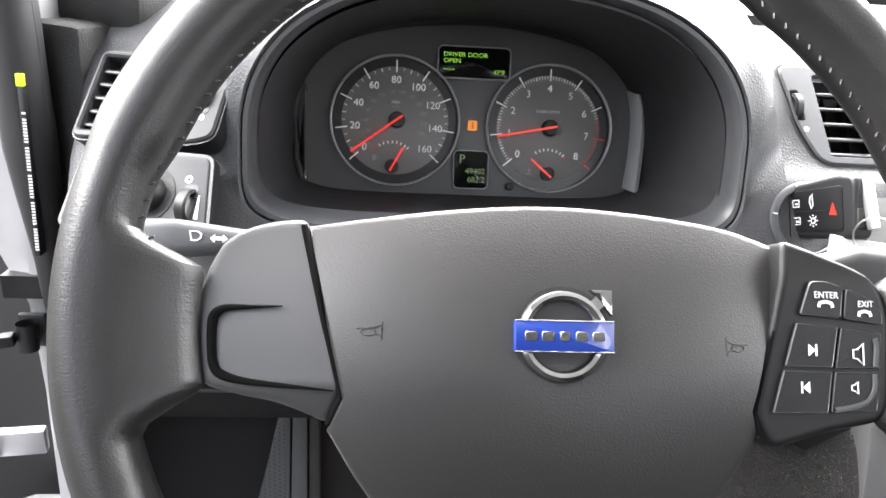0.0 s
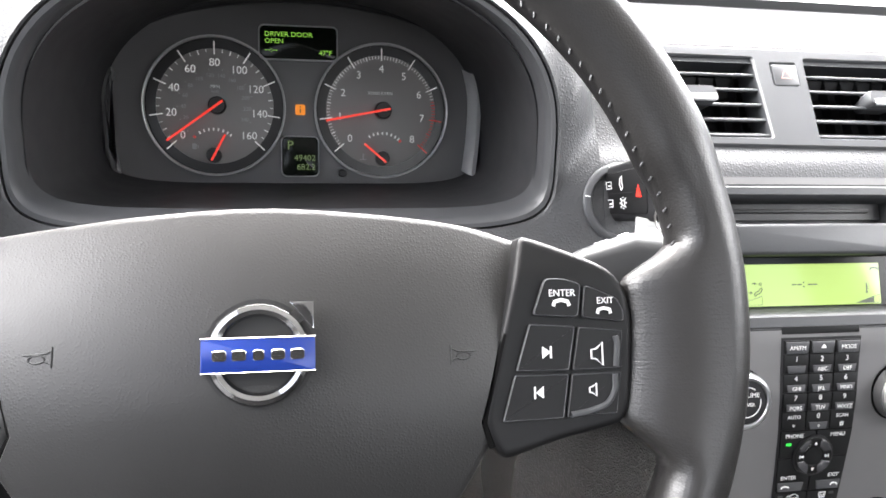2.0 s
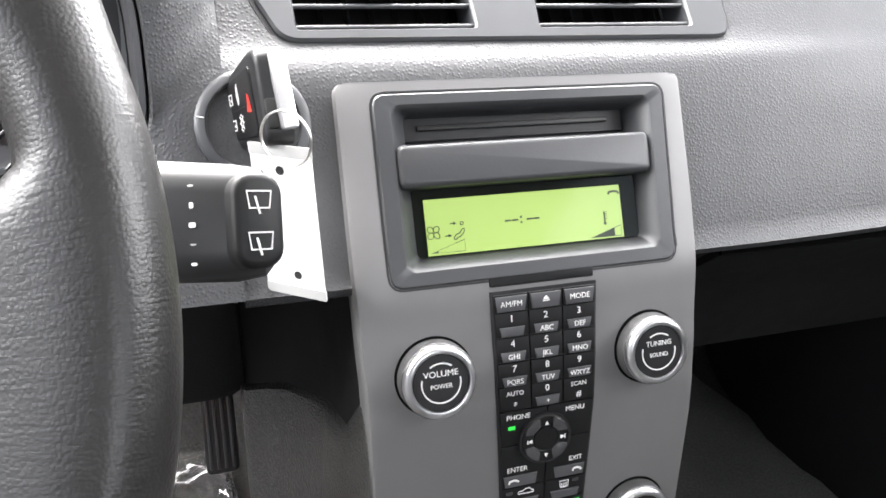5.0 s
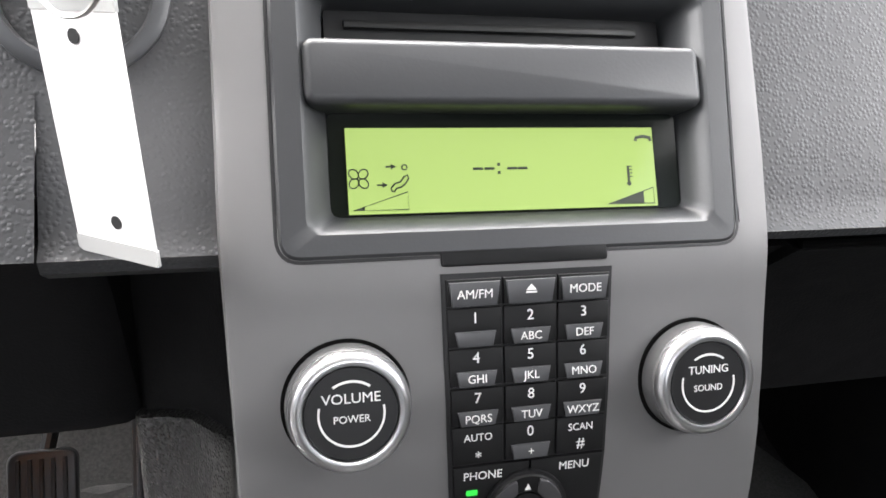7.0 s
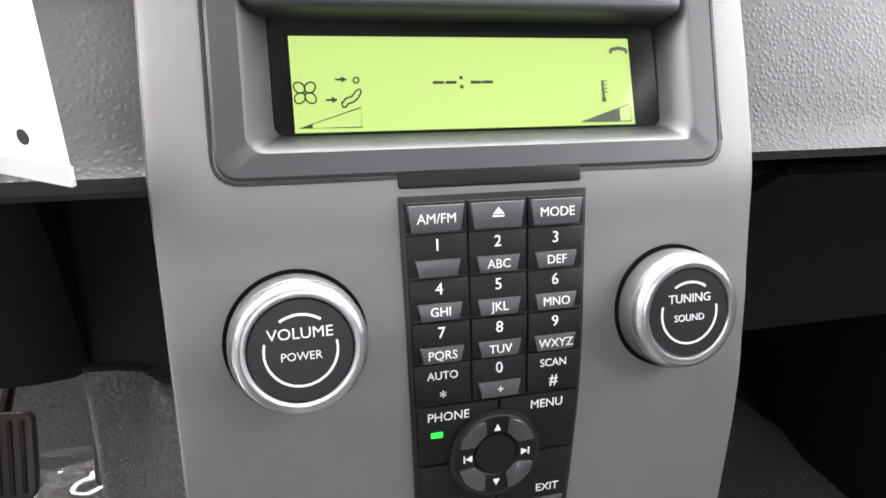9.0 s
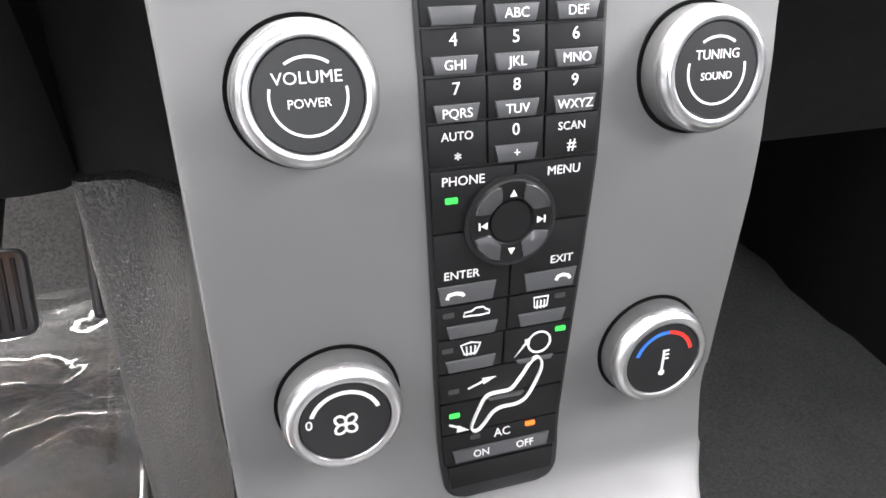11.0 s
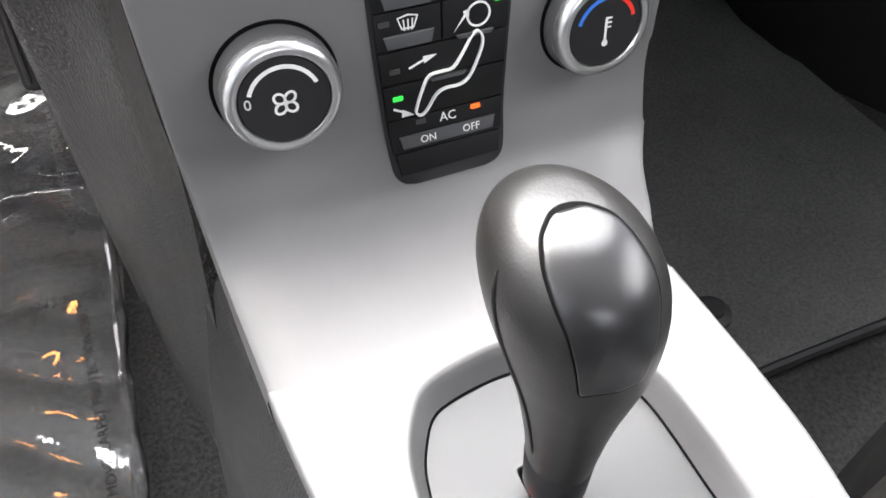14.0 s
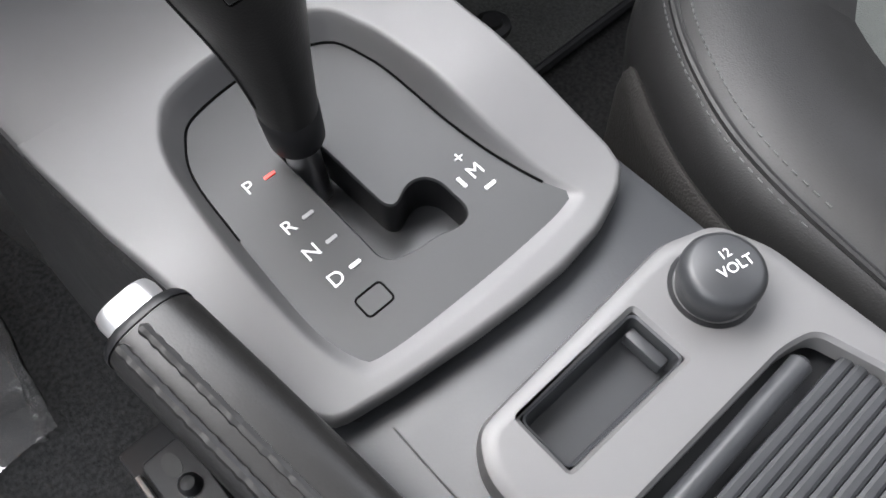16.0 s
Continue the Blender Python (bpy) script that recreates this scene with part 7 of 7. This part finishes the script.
hb = part("grip", grip(), KNOBSKIN, handbrake, "dark grey leather grip")
part("end_collar", loops([[(x * s, y, z * s) for x, z in roundrect(0.0275, 0.0300, 0.0105, 5)] for y, s in ((-0.0030, 0.84), (-0.0022, 0.96), (-0.0004, 1.02), (0.0008, 1.02))]), BLACK, handbrake, "black end collar")
part("button", loops([[(x * s, y, z * s) for x, z in roundrect(0.0190, 0.0190, 0.006, 5)] for y, s in ((-0.0125, 0.80), (-0.0118, 0.94), (-0.0100, 1.0), (0.0, 1.0))]), BRUSHED, handbrake, "silver push button")
for dx in (-0.0085, -0.0010):
    part("seam_fold", tube([(dx, 0.002 + 0.0012 * i, 0.0150 + 0.00012 * math.sin(i * 0.9)) for i in range(170)], [0.0005] + [0.0018 + 0.00028 * math.sin(i * 1.7) * math.sin(i * 0.37) for i in range(168)] + [0.0005], 8), KNOBSKIN, hb, "raised leather seam fold")
    st = None
    for i in range(64):
        m = at(dx + (-0.0021 if dx > -0.004 else 0.0021), 0.004 + 0.0031 * i, 0.01490, 70)
        st = part("stitch", box(0.0020, 0.0005, 0.0005, 0.0001, 1), RIMTHREAD, hb, m=m) if st is None else again(st, m)
part("pivot_stem", moved(box(0.016, 0.14, 0.05, 0.006), at(0, 0.33, -0.04)), BLACK, handbrake)

# ---- rear part of the console: dark body, silver tray, socket plug, roller lid ----
rear_console = thing("rear_console", "dark console body behind the gear selector with silver tray frame", "console")
part("body_top", box(0.152, 0.62, 0.03, 0.004, at=(0.458, -0.100, 0.3135)), BEZEL, rear_console, "dark grey console top")
part("body_seam", box(0.0006, 0.16, 0.0010, at=(0.4020, 0.100, 0.3288)), TONE, rear_console)
part("body_side", box(0.150, 0.60, 0.22, 0.01, at=(0.458, -0.12, 0.20)), LOWER, rear_console)
TRAY = rounded([(0.4100, 0.1480), (0.4180, 0.1600), (0.4700, 0.1620), (0.5080, 0.1635), (0.5280, 0.1560), (0.5350, 0.1370), (0.5370, 0.0500), (0.5370, -0.0400), (0.4080, -0.0400), (0.4075, 0.0600)], 0.006, 4)


def tray_frame():
    bm = bmesh.new()
    slot = rounded([(0.4285, 0.1308), (0.4832, 0.1298), (0.4832, 0.1548), (0.4285, 0.1548)], 0.0025, 3)
    lid = rounded([(0.4200, -0.030), (0.5240, -0.030), (0.5250, 0.0870), (0.5190, 0.1100), (0.5060, 0.1138), (0.4290, 0.1148), (0.4200, 0.1100)], 0.005, 4)
    Z = 0.3440
    rings = [shrink(TRAY, 0.0068), shrink(TRAY, 0.0045), shrink(TRAY, 0.0012), TRAY, TRAY]
    hs = [Z, Z, Z - 0.0018, Z - 0.005, Z - 0.014]
    top = [bm.verts.new((x, y, Z)) for x, y in rings[0]]
    prev = top
    for r, h in zip(rings[1:], hs[1:]):
        cur = [bm.verts.new((x, y, h)) for x, y in r]
        for i in range(len(cur)):
            bm.faces.new((prev[i - 1], prev[i], cur[i], cur[i - 1]))
        prev = cur
    edges = [bm.edges.new((top[i - 1], top[i])) if bm.edges.get((top[i - 1], top[i])) is None else bm.edges.get((top[i - 1], top[i])) for i in range(len(top))]
    for h in (slot, lid):
        v = [bm.verts.new((x, y, Z)) for x, y in h]
        edges += [bm.edges.new((v[i - 1], v[i])) for i in range(len(v))]
        m = [bm.verts.new((x, y, Z - 0.0016)) for x, y in shrink(h, 0.0014)]
        lo = [bm.verts.new((x, y, Z - 0.009)) for x, y in shrink(h, 0.002)]
        for i in range(len(v)):
            bm.faces.new((v[i - 1], v[i], m[i], m[i - 1]))
            bm.faces.new((m[i - 1], m[i], lo[i], lo[i - 1]))
    bmesh.ops.triangle_fill(bm, use_beauty=True, use_dissolve=False, edges=edges)
    return bm


part("tray_frame", tray_frame(), SILVER, rear_console, "satin silver tray frame", angle=30)
sl = rounded([(0.4300, 0.1323), (0.4817, 0.1313), (0.4817, 0.1533), (0.4300, 0.1533)], 0.0035, 4)
part("coin_slot", loops([[(x, y, 0.3425) for x, y in sl], [(x, y, 0.3418) for x, y in shrink(sl, 0.0008)], [(x, y, 0.3312) for x, y in shrink(sl, 0.0014)], [(x, y, 0.3298) for x, y in shrink(sl, 0.0022)]], False, True), BEZEL, rear_console, "charcoal lined slot")
part("slot_step", box(0.0045, 0.0155, 0.007, 0.001, at=(0.4778, 0.1425, 0.3345)), BEZEL, rear_console)
plug = thing("socket_plug", "dark grey twelve volt socket cover in the tray", "socket cover", at(0.5065, 0.1410, 0.3440))
part("cap", lathe([(0.0122, -0.002), (0.0124, 0.004), (0.0126, 0.0050), (0.0133, 0.0056), (0.0136, 0.0100), (0.0133, 0.0126), (0.0123, 0.0145), (0.0104, 0.0155), (0.0002, 0.0160)], 44), BEZEL, plug, "dark grey rounded cap")
part("socket_ring", ring_band(0.0130, 0.0146, -0.001, 0.0005, 44), BLACK, plug)
words("12", 0.0042, at(0.0022, 0.0030, 0.0161, -14), WHITE, plug)
words("VOLT", 0.0050, at(0.0015, -0.0020, 0.0161, -14), WHITE, plug)
lid = thing("roller_lid", "dark ribbed roller lid of the cup holder", "lid", at(0.4720, 0.1090, 0.3390))
part("front_bar", moved(tube([(-0.048, 0, 0), (-0.046, 0, 0), (0.036, 0.001, 0), (0.038, 0.001, 0)], [0.002, 0.0040, 0.0040, 0.002], 12), at(0, -0.004, 0.0005)), BEZEL, lid, "rounded front bar")
rib = None
for i in range(27):
    m = at(0.0, -0.0125 - 0.0046 * i, -0.001)
    rib = part("slat", moved(loops([[(x, y, z) for y, z in ((-0.0023, -0.002), (-0.0021, 0.0), (-0.0010, 0.0008), (0.0010, 0.0008), (0.0021, 0.0), (0.0023, -0.002))] for x in (-0.049, 0.050)]), at(0, 0)), BEZEL, lid, m=m) if rib is None else again(rib, m)

# ---- passenger seat ----
seat = thing("passenger_seat", "dark leather passenger seat with grey stitching", "car seat")


def bolster_line(t):
    """The stitched ridge of the inner bolster, from the front end backwards."""
    pts = [Vector((0.790, 0.288)), Vector((0.710, 0.284)), Vector((0.655, 0.263)), Vector((0.631, 0.247)), Vector((0.606, 0.214)), Vector((0.587, 0.172)), Vector((0.577, 0.112)), Vector((0.572, 0.02)), Vector((0.570, -0.3))]
    c = catmull([(p.x, p.y) for p in pts], 6)
    f = t * (len(c) - 1)
    i = min(int(f), len(c) - 2)
    return c[i].lerp(c[i + 1], f - i)


def cushion():
    rows = []
    for i in range(41):
        t = i / 40
        p, q = bolster_line(t), bolster_line(min(1, t + 0.01))
        if (q - p).length < 1e-6:
            q, p0 = p, bolster_line(t - 0.01)
            d = (p - p0).normalized()
        else:
            d = (q - p).normalized()
        out = Vector((d.y, -d.x)).normalized()
        if out.x > 0 and t > 0.3:
            out = -out
        if t <= 0.3 and out.y < 0:
            out = -out
        row = []
        for o, z in ((0.006, 0.090), (0.008, 0.160), (0.010, 0.215), (0.0125, 0.250), (0.0155, 0.272), (0.0155, 0.286), (0.0120, 0.300), (0.0060, 0.3090), (0.0020, 0.3115), (0.0, 0.3098), (-0.0025, 0.3118), (-0.0060, 0.3138), (-0.012, 0.3168), (-0.030, 0.3205), (-0.055, 0.3165), (-0.075, 0.3065), (-0.090, 0.2995)):
            row.append((p.x + out.x * o, p.y + out.y * o, z))
        rows.append(row)
    return rows


sheet(cushion(), "bolster", SEATLEATHER, seat, "dark leather side bolster", angle=60)
part("seat_base", box(0.42, 0.50, 0.16, 0.03, at=(0.865, -0.02, 0.17)), SEATLEATHER, seat)
def insert_rows():
    rows = []
    for i in range(12):
        y = 0.215 - 0.045 * i
        rows.append([(lerp(0.662 - 0.02 * min(1, i / 5), 1.02, k / 12), y + (0.05 * (k / 12) if i == 0 else 0), 0.297 + 0.006 * math.sin(k * 0.9)) for k in range(13)])
    return rows


sheet(insert_rows(), "seat_insert", FABRIC, seat, "ribbed woven fabric insert")
SEAM = sum((bolster_line(0.10 + 0.62 * (i + 1) / 60) - bolster_line(0.10 + 0.62 * i / 60)).length for i in range(60))
for off in (0.0056, -0.0056):
    st = None
    for i in range(int(SEAM / 0.0048)):
        t = 0.10 + 0.62 * i / int(SEAM / 0.0048)
        p, q = bolster_line(t), bolster_line(t + 0.004)
        d = (q - p).normalized()
        out = Vector((d.y, -d.x))
        if out.x > 0:
            out = -out
        z = 0.3096 if off > 0 else 0.3138
        m = at(p.x + out.x * off, p.y + out.y * off, z, math.degrees(math.atan2(d.y, d.x)))
        st = part("stitch", box(0.0030, 0.0007, 0.0008, 0.0002, 1), THREAD, seat, m=m) if st is None else again(st, m)
part("piping", tube([(bolster_line(0.08 + 0.7 * i / 60).x - 0.0018, bolster_line(0.08 + 0.7 * i / 60).y + 0.0008, 0.3110) for i in range(61)], 0.0020, 8), SEATLEATHER, seat, "leather piping along the seam")
part("piping_seam", tube([(*bolster_line(0.08 + 0.7 * i / 60), 0.3108) for i in range(61)], 0.0012, 6), TONE, seat, "dark seam between two rows of stitches")


def seat_trim():
    """The plastic panel outside the bolster, with a rounded front upper corner."""
    rows = []
    for i in range(33):
        u = 0.27 * (i / 32) ** 1.6
        t = 0.40 + 2.0 * u
        p, q = bolster_line(t), bolster_line(t + 0.004)
        d = (q - p).normalized()
        out = Vector((d.y, -d.x)) if d.y < 0 else Vector((-d.y, d.x))
        out = -out if out.x > 0 else out
        drop = 0.034 * (1 - math.sqrt(max(0.0, 1 - max(0.0, 1 - i / 9) ** 2)))
        top = 0.2875 - drop
        flat = min(1.0, 0.15 + i / 5)
        rows.append([(p.x + out.x * o, p.y + out.y * o, z) for o, z in ((0.010, top - 0.010), (0.0135, top - 0.002), (0.0135 + 0.0035 * flat, top), (0.0135 + 0.0070 * flat, top - 0.004), (0.0135 + 0.0085 * flat, top - 0.014), (0.0135 + 0.0065 * flat, 0.20), (0.0135 + 0.0040 * flat, 0.09))])
    return rows


sheet(seat_trim(), "side_trim", SEATTRIM, seat, "grained brown-grey plastic seat side trim", angle=60)
part("seat_back", moved(box(0.52, 0.14, 0.62, 0.05), pose(0.84, -0.42, 0.55, -14)), SEATLEATHER, seat)
driver_rail = thing("seat_rail", "steel and black seat rail beside the driver seat", "seat rail", at(0.3155, 0.20, 0.118))
part("rail_box", box(0.036, 0.24, 0.050, 0.003, at=(0, 0.0, 0)), STALK, driver_rail)
part("rail_plate", moved(prism(rounded([(-0.010, -0.110), (0.017, -0.110), (0.017, 0.104), (-0.010, 0.104)], 0.003, 3), 0, 0.004, 0.001), at(0, 0, 0.025)), BLACK, driver_rail, "black rail plate")
part("rail_hole", prism([(0.005 * math.cos(t), 0.008 * math.sin(t)) for t in [2 * math.pi * i / 18 for i in range(18)]], 0.028, 0.0295), TONE, driver_rail, m=at(0.003, 0.092))
part("rail_bolt", lathe([(0.0065, 0.028), (0.0062, 0.033), (0.004, 0.036), (0.0002, 0.037)], 20), BLACK, driver_rail, "black bolt head", at(0.005, 0.076))
part("rail_strip", box(0.0030, 0.20, 0.006, 0.0008, at=(-0.0145, 0.0, 0.027)), STEEL, driver_rail, "bright steel strip")

# ---- floor mat, film, pedals ----
mat_right = thing("floor_mat", "dark grey carpet floor mat with bound edge", "floor mat")


def mat_rows():
    rows = []
    for i in range(15):
        y = lerp(0.372, 1.10, i / 14)
        rows.append([(lerp(0.60, 0.99 - 0.05 * max(0, i - 8) / 6, k / 10), y, floor_z(0, y) + 0.010 + 0.0015 * math.sin(k * 1.3 + i * 0.9)) for k in range(11)])
    return rows


sheet(mat_rows(), "carpet_mat", MATCARPET, mat_right)
part("bound_edge", tube([(lerp(0.60, 0.99, k / 20), 0.3685 + 0.0015 * math.sin(k * 0.25), 0.1095) for k in range(21)], 0.0045, 8), RUBBER, mat_right, "dark bound edge")
stud = thing("mat_stud", "round black floor mat fastener", "fastener", at(0.698, 0.427, FLOOR + 0.012))
part("stud_base", lathe([(0.016, 0), (0.015, 0.003), (0.009, 0.005), (0.008, 0.008), (0.0002, 0.008)], 24), RUBBER, stud)
part("tunnel_wall", box(0.02, 0.8, 0.30, at=(0.535, 0.90, 0.24)), KNEE, console)
film = thing("floor_film", "clear crinkled protective film over the driver carpet", "protective film")


def film_rows():
    rows = []
    for i in range(130):
        y = lerp(0.375, 0.938, i / 129)
        xr = float(np.interp(y, [0.37, 0.41, 0.46, 0.54, 0.66, 0.86, 0.96], [0.274, 0.276, 0.280, 0.279, 0.293, 0.280, 0.262]))
        row = []
        for k in range(110):
            x = lerp(-0.20, xr, k / 109)
            wide = abs(noise.noise(Vector((x * 13, y * 16, 3.1))))
            crease = (1 - abs(noise.noise(Vector((x * 26 + 5 * y, y * 40, 7.7))))) ** 7
            small = noise.noise(Vector((x * 90, y * 60 + 30 * x, 1.3)))
            row.append((x, y, floor_z(0, y) + 0.005 + 0.018 * wide + 0.0008 * crease + 0.0002 * small))
        rows.append(row)
    return rows


fs = sheet(film_rows(), "film_sheet", FILM, film, "clear film", angle=80)
fs.visible_shadow = False
for txt, x, y, a in (("REMOVE CARPET PROTECTION FILM", 0.195, 0.873, 0), ("REMOVE CARPET PROTECTION FILM *", 0.262, 0.522, 91), ("REMOVE CARPET PROTECTION FILM *", 0.260, 0.765, 92), ("CARPET PROTECTION FILM", 0.215, 0.616, 180)):
    words(txt, 0.0100, Matrix.Translation((x, y, floor_z(0, y) + 0.022)) @ Matrix.Rotation(radians(a), 4, "Z"), BLACK, film)
part("film_edge", tube(catmull([(0.262, 0.96, 0.140), (0.280, 0.86, 0.112), (0.2865, 0.72, 0.111), (0.2825, 0.60, 0.110), (0.2790, 0.54, 0.111), (0.2775, 0.47, 0.110), (0.2720, 0.40, 0.111), (0.262, 0.375, 0.110)], 8), [0.0046 + 0.0010 * math.sin(i * 0.8) for i in range(57)], 10), FILMEDGE, film, "thick welded film edge").visible_shadow = False
foot_lamp = thing("footwell_lamp", "small lit amber courtesy lamp under the knee panel", "lamp", pose(0.10, 0.66, 0.399))
part("lamp_housing", box(0.082, 0.036, 0.008, 0.002, at=(0, 0, 0.001)), BLACK, foot_lamp)
part("lens", box(0.070, 0.026, 0.004, 0.0015, at=(0, 0, -0.004)), COURTESY, foot_lamp, "lit amber lens")
PM = axes((0.1700, 0.8500, 0.1800), (1, 0, 0), (0, 0.45, 0.89), (0, -0.89, 0.45))
brake = thing("brake_pedal", "ribbed brake pedal on a black arm", "pedal", PM)
part("pedal_pad", prism(roundrect(0.060, 0.080, 0.010, 5), -0.006, 0.004, 0.003, 3), VENT, brake, "grey pedal pad")
for i in range(5):
    part("pedal_rib", box(0.004, 0.066, 0.004, 0.001, at=(-0.02 + 0.01 * i, 0, 0.005)), RUBBER, brake)
part("pedal_arm", tube([(0, 0.03, -0.008), (0.012, 0.09, -0.02), (0.012, 0.16, -0.01), (0.0, 0.26, 0.02)], 0.007, 10), BLACK, brake, "black pedal arm")
AM = axes((0.2760, 0.8000, 0.2350), (1, 0, 0), (0, 0.5, 0.87), (0, -0.87, 0.5))
gas = thing("accelerator_pedal", "black ribbed accelerator pedal", "pedal", AM)
part("pedal_pad", prism(roundrect(0.034, 0.095, 0.006, 4), -0.006, 0.004, 0.002, 3), RUBBER, gas)
for i in range(4):
    part("pedal_rib", box(0.0035, 0.085, 0.003, 0.0008, at=(-0.0115 + 0.0077 * i, 0, 0.005)), VENT, gas)
part("pedal_arm", box(0.012, 0.16, 0.01, 0.002, at=(0, 0.10, -0.006)), BLACK, gas)

# ---- door opening: body pillar, seal, hinge, check strap ----
pillar = thing("body_pillar", "silver painted body pillar beside the open door", "pillar")
part("pillar_panel", loops([[(x, y, z) for x, y in ((lf - 0.006, 0.80), (lf - 0.002, 0.62), (lf + 0.004, 0.602), (-0.278, 0.594), (-0.264, 0.592), (-0.252, 0.600), (-0.244, 0.64), (-0.244, 0.80))] for z, lf in ((0.10, -0.288), (0.30, -0.286), (0.44, -0.286), (0.52, -0.290), (0.57, -0.310), (0.64, -0.34), (0.80, -0.345), (1.0, -0.345))]), BODY, pillar, "silver painted pillar face", angle=60)
LEAN_LABEL = Matrix.Rotation(radians(1.5), 4, "Y")
label = part("warning_label", moved(box(0.0046, 0.012, 0.128, 0.001), Matrix.Translation((-0.2512, 0.561, 0.645)) @ LEAN_LABEL), BLACK, pillar, "black information label with white bars")
for i in range(46):
    if i % 9 == 8:
        continue
    part("label_bar", moved(box(0.0026, 0.0006, 0.0013), Matrix.Translation((-0.2512, 0.561, 0.645)) @ LEAN_LABEL @ Matrix.Translation((0.0006, -0.0061, -0.058 + 0.0023 * i))), WHITE, label)
part("sticker", moved(box(0.0052, 0.012, 0.0090, 0.0008), Matrix.Translation((-0.2512, 0.561, 0.645)) @ LEAN_LABEL @ Matrix.Translation((-0.0005, 0, 0.0685))), YELLOW, pillar, "small yellow sticker")
seal = thing("door_seal", "thick black rubber door seal along the opening", "door seal")
part("seal_strip", tube(catmull([(-0.262, 0.565, 0.93), (-0.2590, 0.570, 0.82), (-0.2580, 0.573, 0.765), (-0.2575, 0.575, 0.706), (-0.2560, 0.577, 0.64), (-0.2545, 0.580, 0.58), (-0.2575, 0.584, 0.53), (-0.2590, 0.587, 0.49)], 6), [0.019] * 22 + [max(0.005, 0.019 - 0.0008 * i) for i in range(21)], 14), RUBBER, seal)
part("seal_lip", tube(catmull([(-0.247, 0.562, 0.93), (-0.2440, 0.566, 0.82), (-0.2425, 0.570, 0.74), (-0.2425, 0.572, 0.66), (-0.2475, 0.576, 0.58), (-0.2545, 0.582, 0.52)], 6), 0.0035, 8), RUBBER, seal, "narrow rubber lip of the seal")
corner = thing("pillar_trim", "dark plastic trim between dash and door", "trim panel")
part("upper_cap", moved(box(0.085, 0.10, 0.040, 0.008), pose(-0.195, 0.66, 0.764, 0, 4, -24)), LOWER, corner, "dark dash end cap")
part("lower_cap", moved(box(0.05, 0.09, 0.36, 0.008), pose(-0.225, 0.632, 0.572, 0, 2, -24)), LOWER, corner)
strap = thing("door_check", "black steel door check strap", "door check")
part("strap_bar", moved(box(0.07, 0.012, 0.010, 0.002), pose(-0.318, 0.560, 0.500, 0, -8, 12)), BLACK, strap)
part("strap_roller", moved(lathe([(0.008, -0.012), (0.008, 0.012)], 18), pose(-0.278, 0.575, 0.503, 0, 0, 0)), BLACK, strap)
part("strap_plate", moved(box(0.022, 0.006, 0.030, 0.002), pose(-0.278, 0.588, 0.503)), RUBBER, strap)
hinge = thing("hinge_assembly", "silver painted door hinge with bolts", "hinge")
part("hinge_leaf", moved(box(0.050, 0.012, 0.024, 0.003), pose(-0.300, 0.575, 0.402, 0, 0, 8)), BODY, hinge)
part("hinge_knuckle", moved(lathe([(0.009, -0.020), (0.0095, -0.018), (0.0095, 0.018), (0.009, 0.020)], 20), pose(-0.322, 0.560, 0.402)), BODY, hinge)
for z in (0.372, 0.425):
    part("hinge_bolt", moved(lathe([(0.0065, 0), (0.006, 0.006), (0.0002, 0.007)], 12), pose(-0.330, 0.552, z, 90, 0, 0)), STEEL, hinge, "steel bolt head")
gaiter = thing("cable_gaiter", "black ribbed rubber cable gaiter", "gaiter")
part("bellows", tube([(-0.345 + 0.0016 * i, 0.575 - 0.0012 * i, 0.52 + 0.0022 * i) for i in range(28)], [0.020 if i % 4 < 2 else 0.016 for i in range(28)], 16), RUBBER, gaiter)
# added dark sheet that keeps the bright outside from showing in the door gap
door = thing("door_gap_backing", "dark backing panel added behind the door gap", "car door")
part("backing_panel", box(0.60, 0.05, 0.62, 0.02, at=(-0.62, 0.86, 0.28)), RUBBER, door)
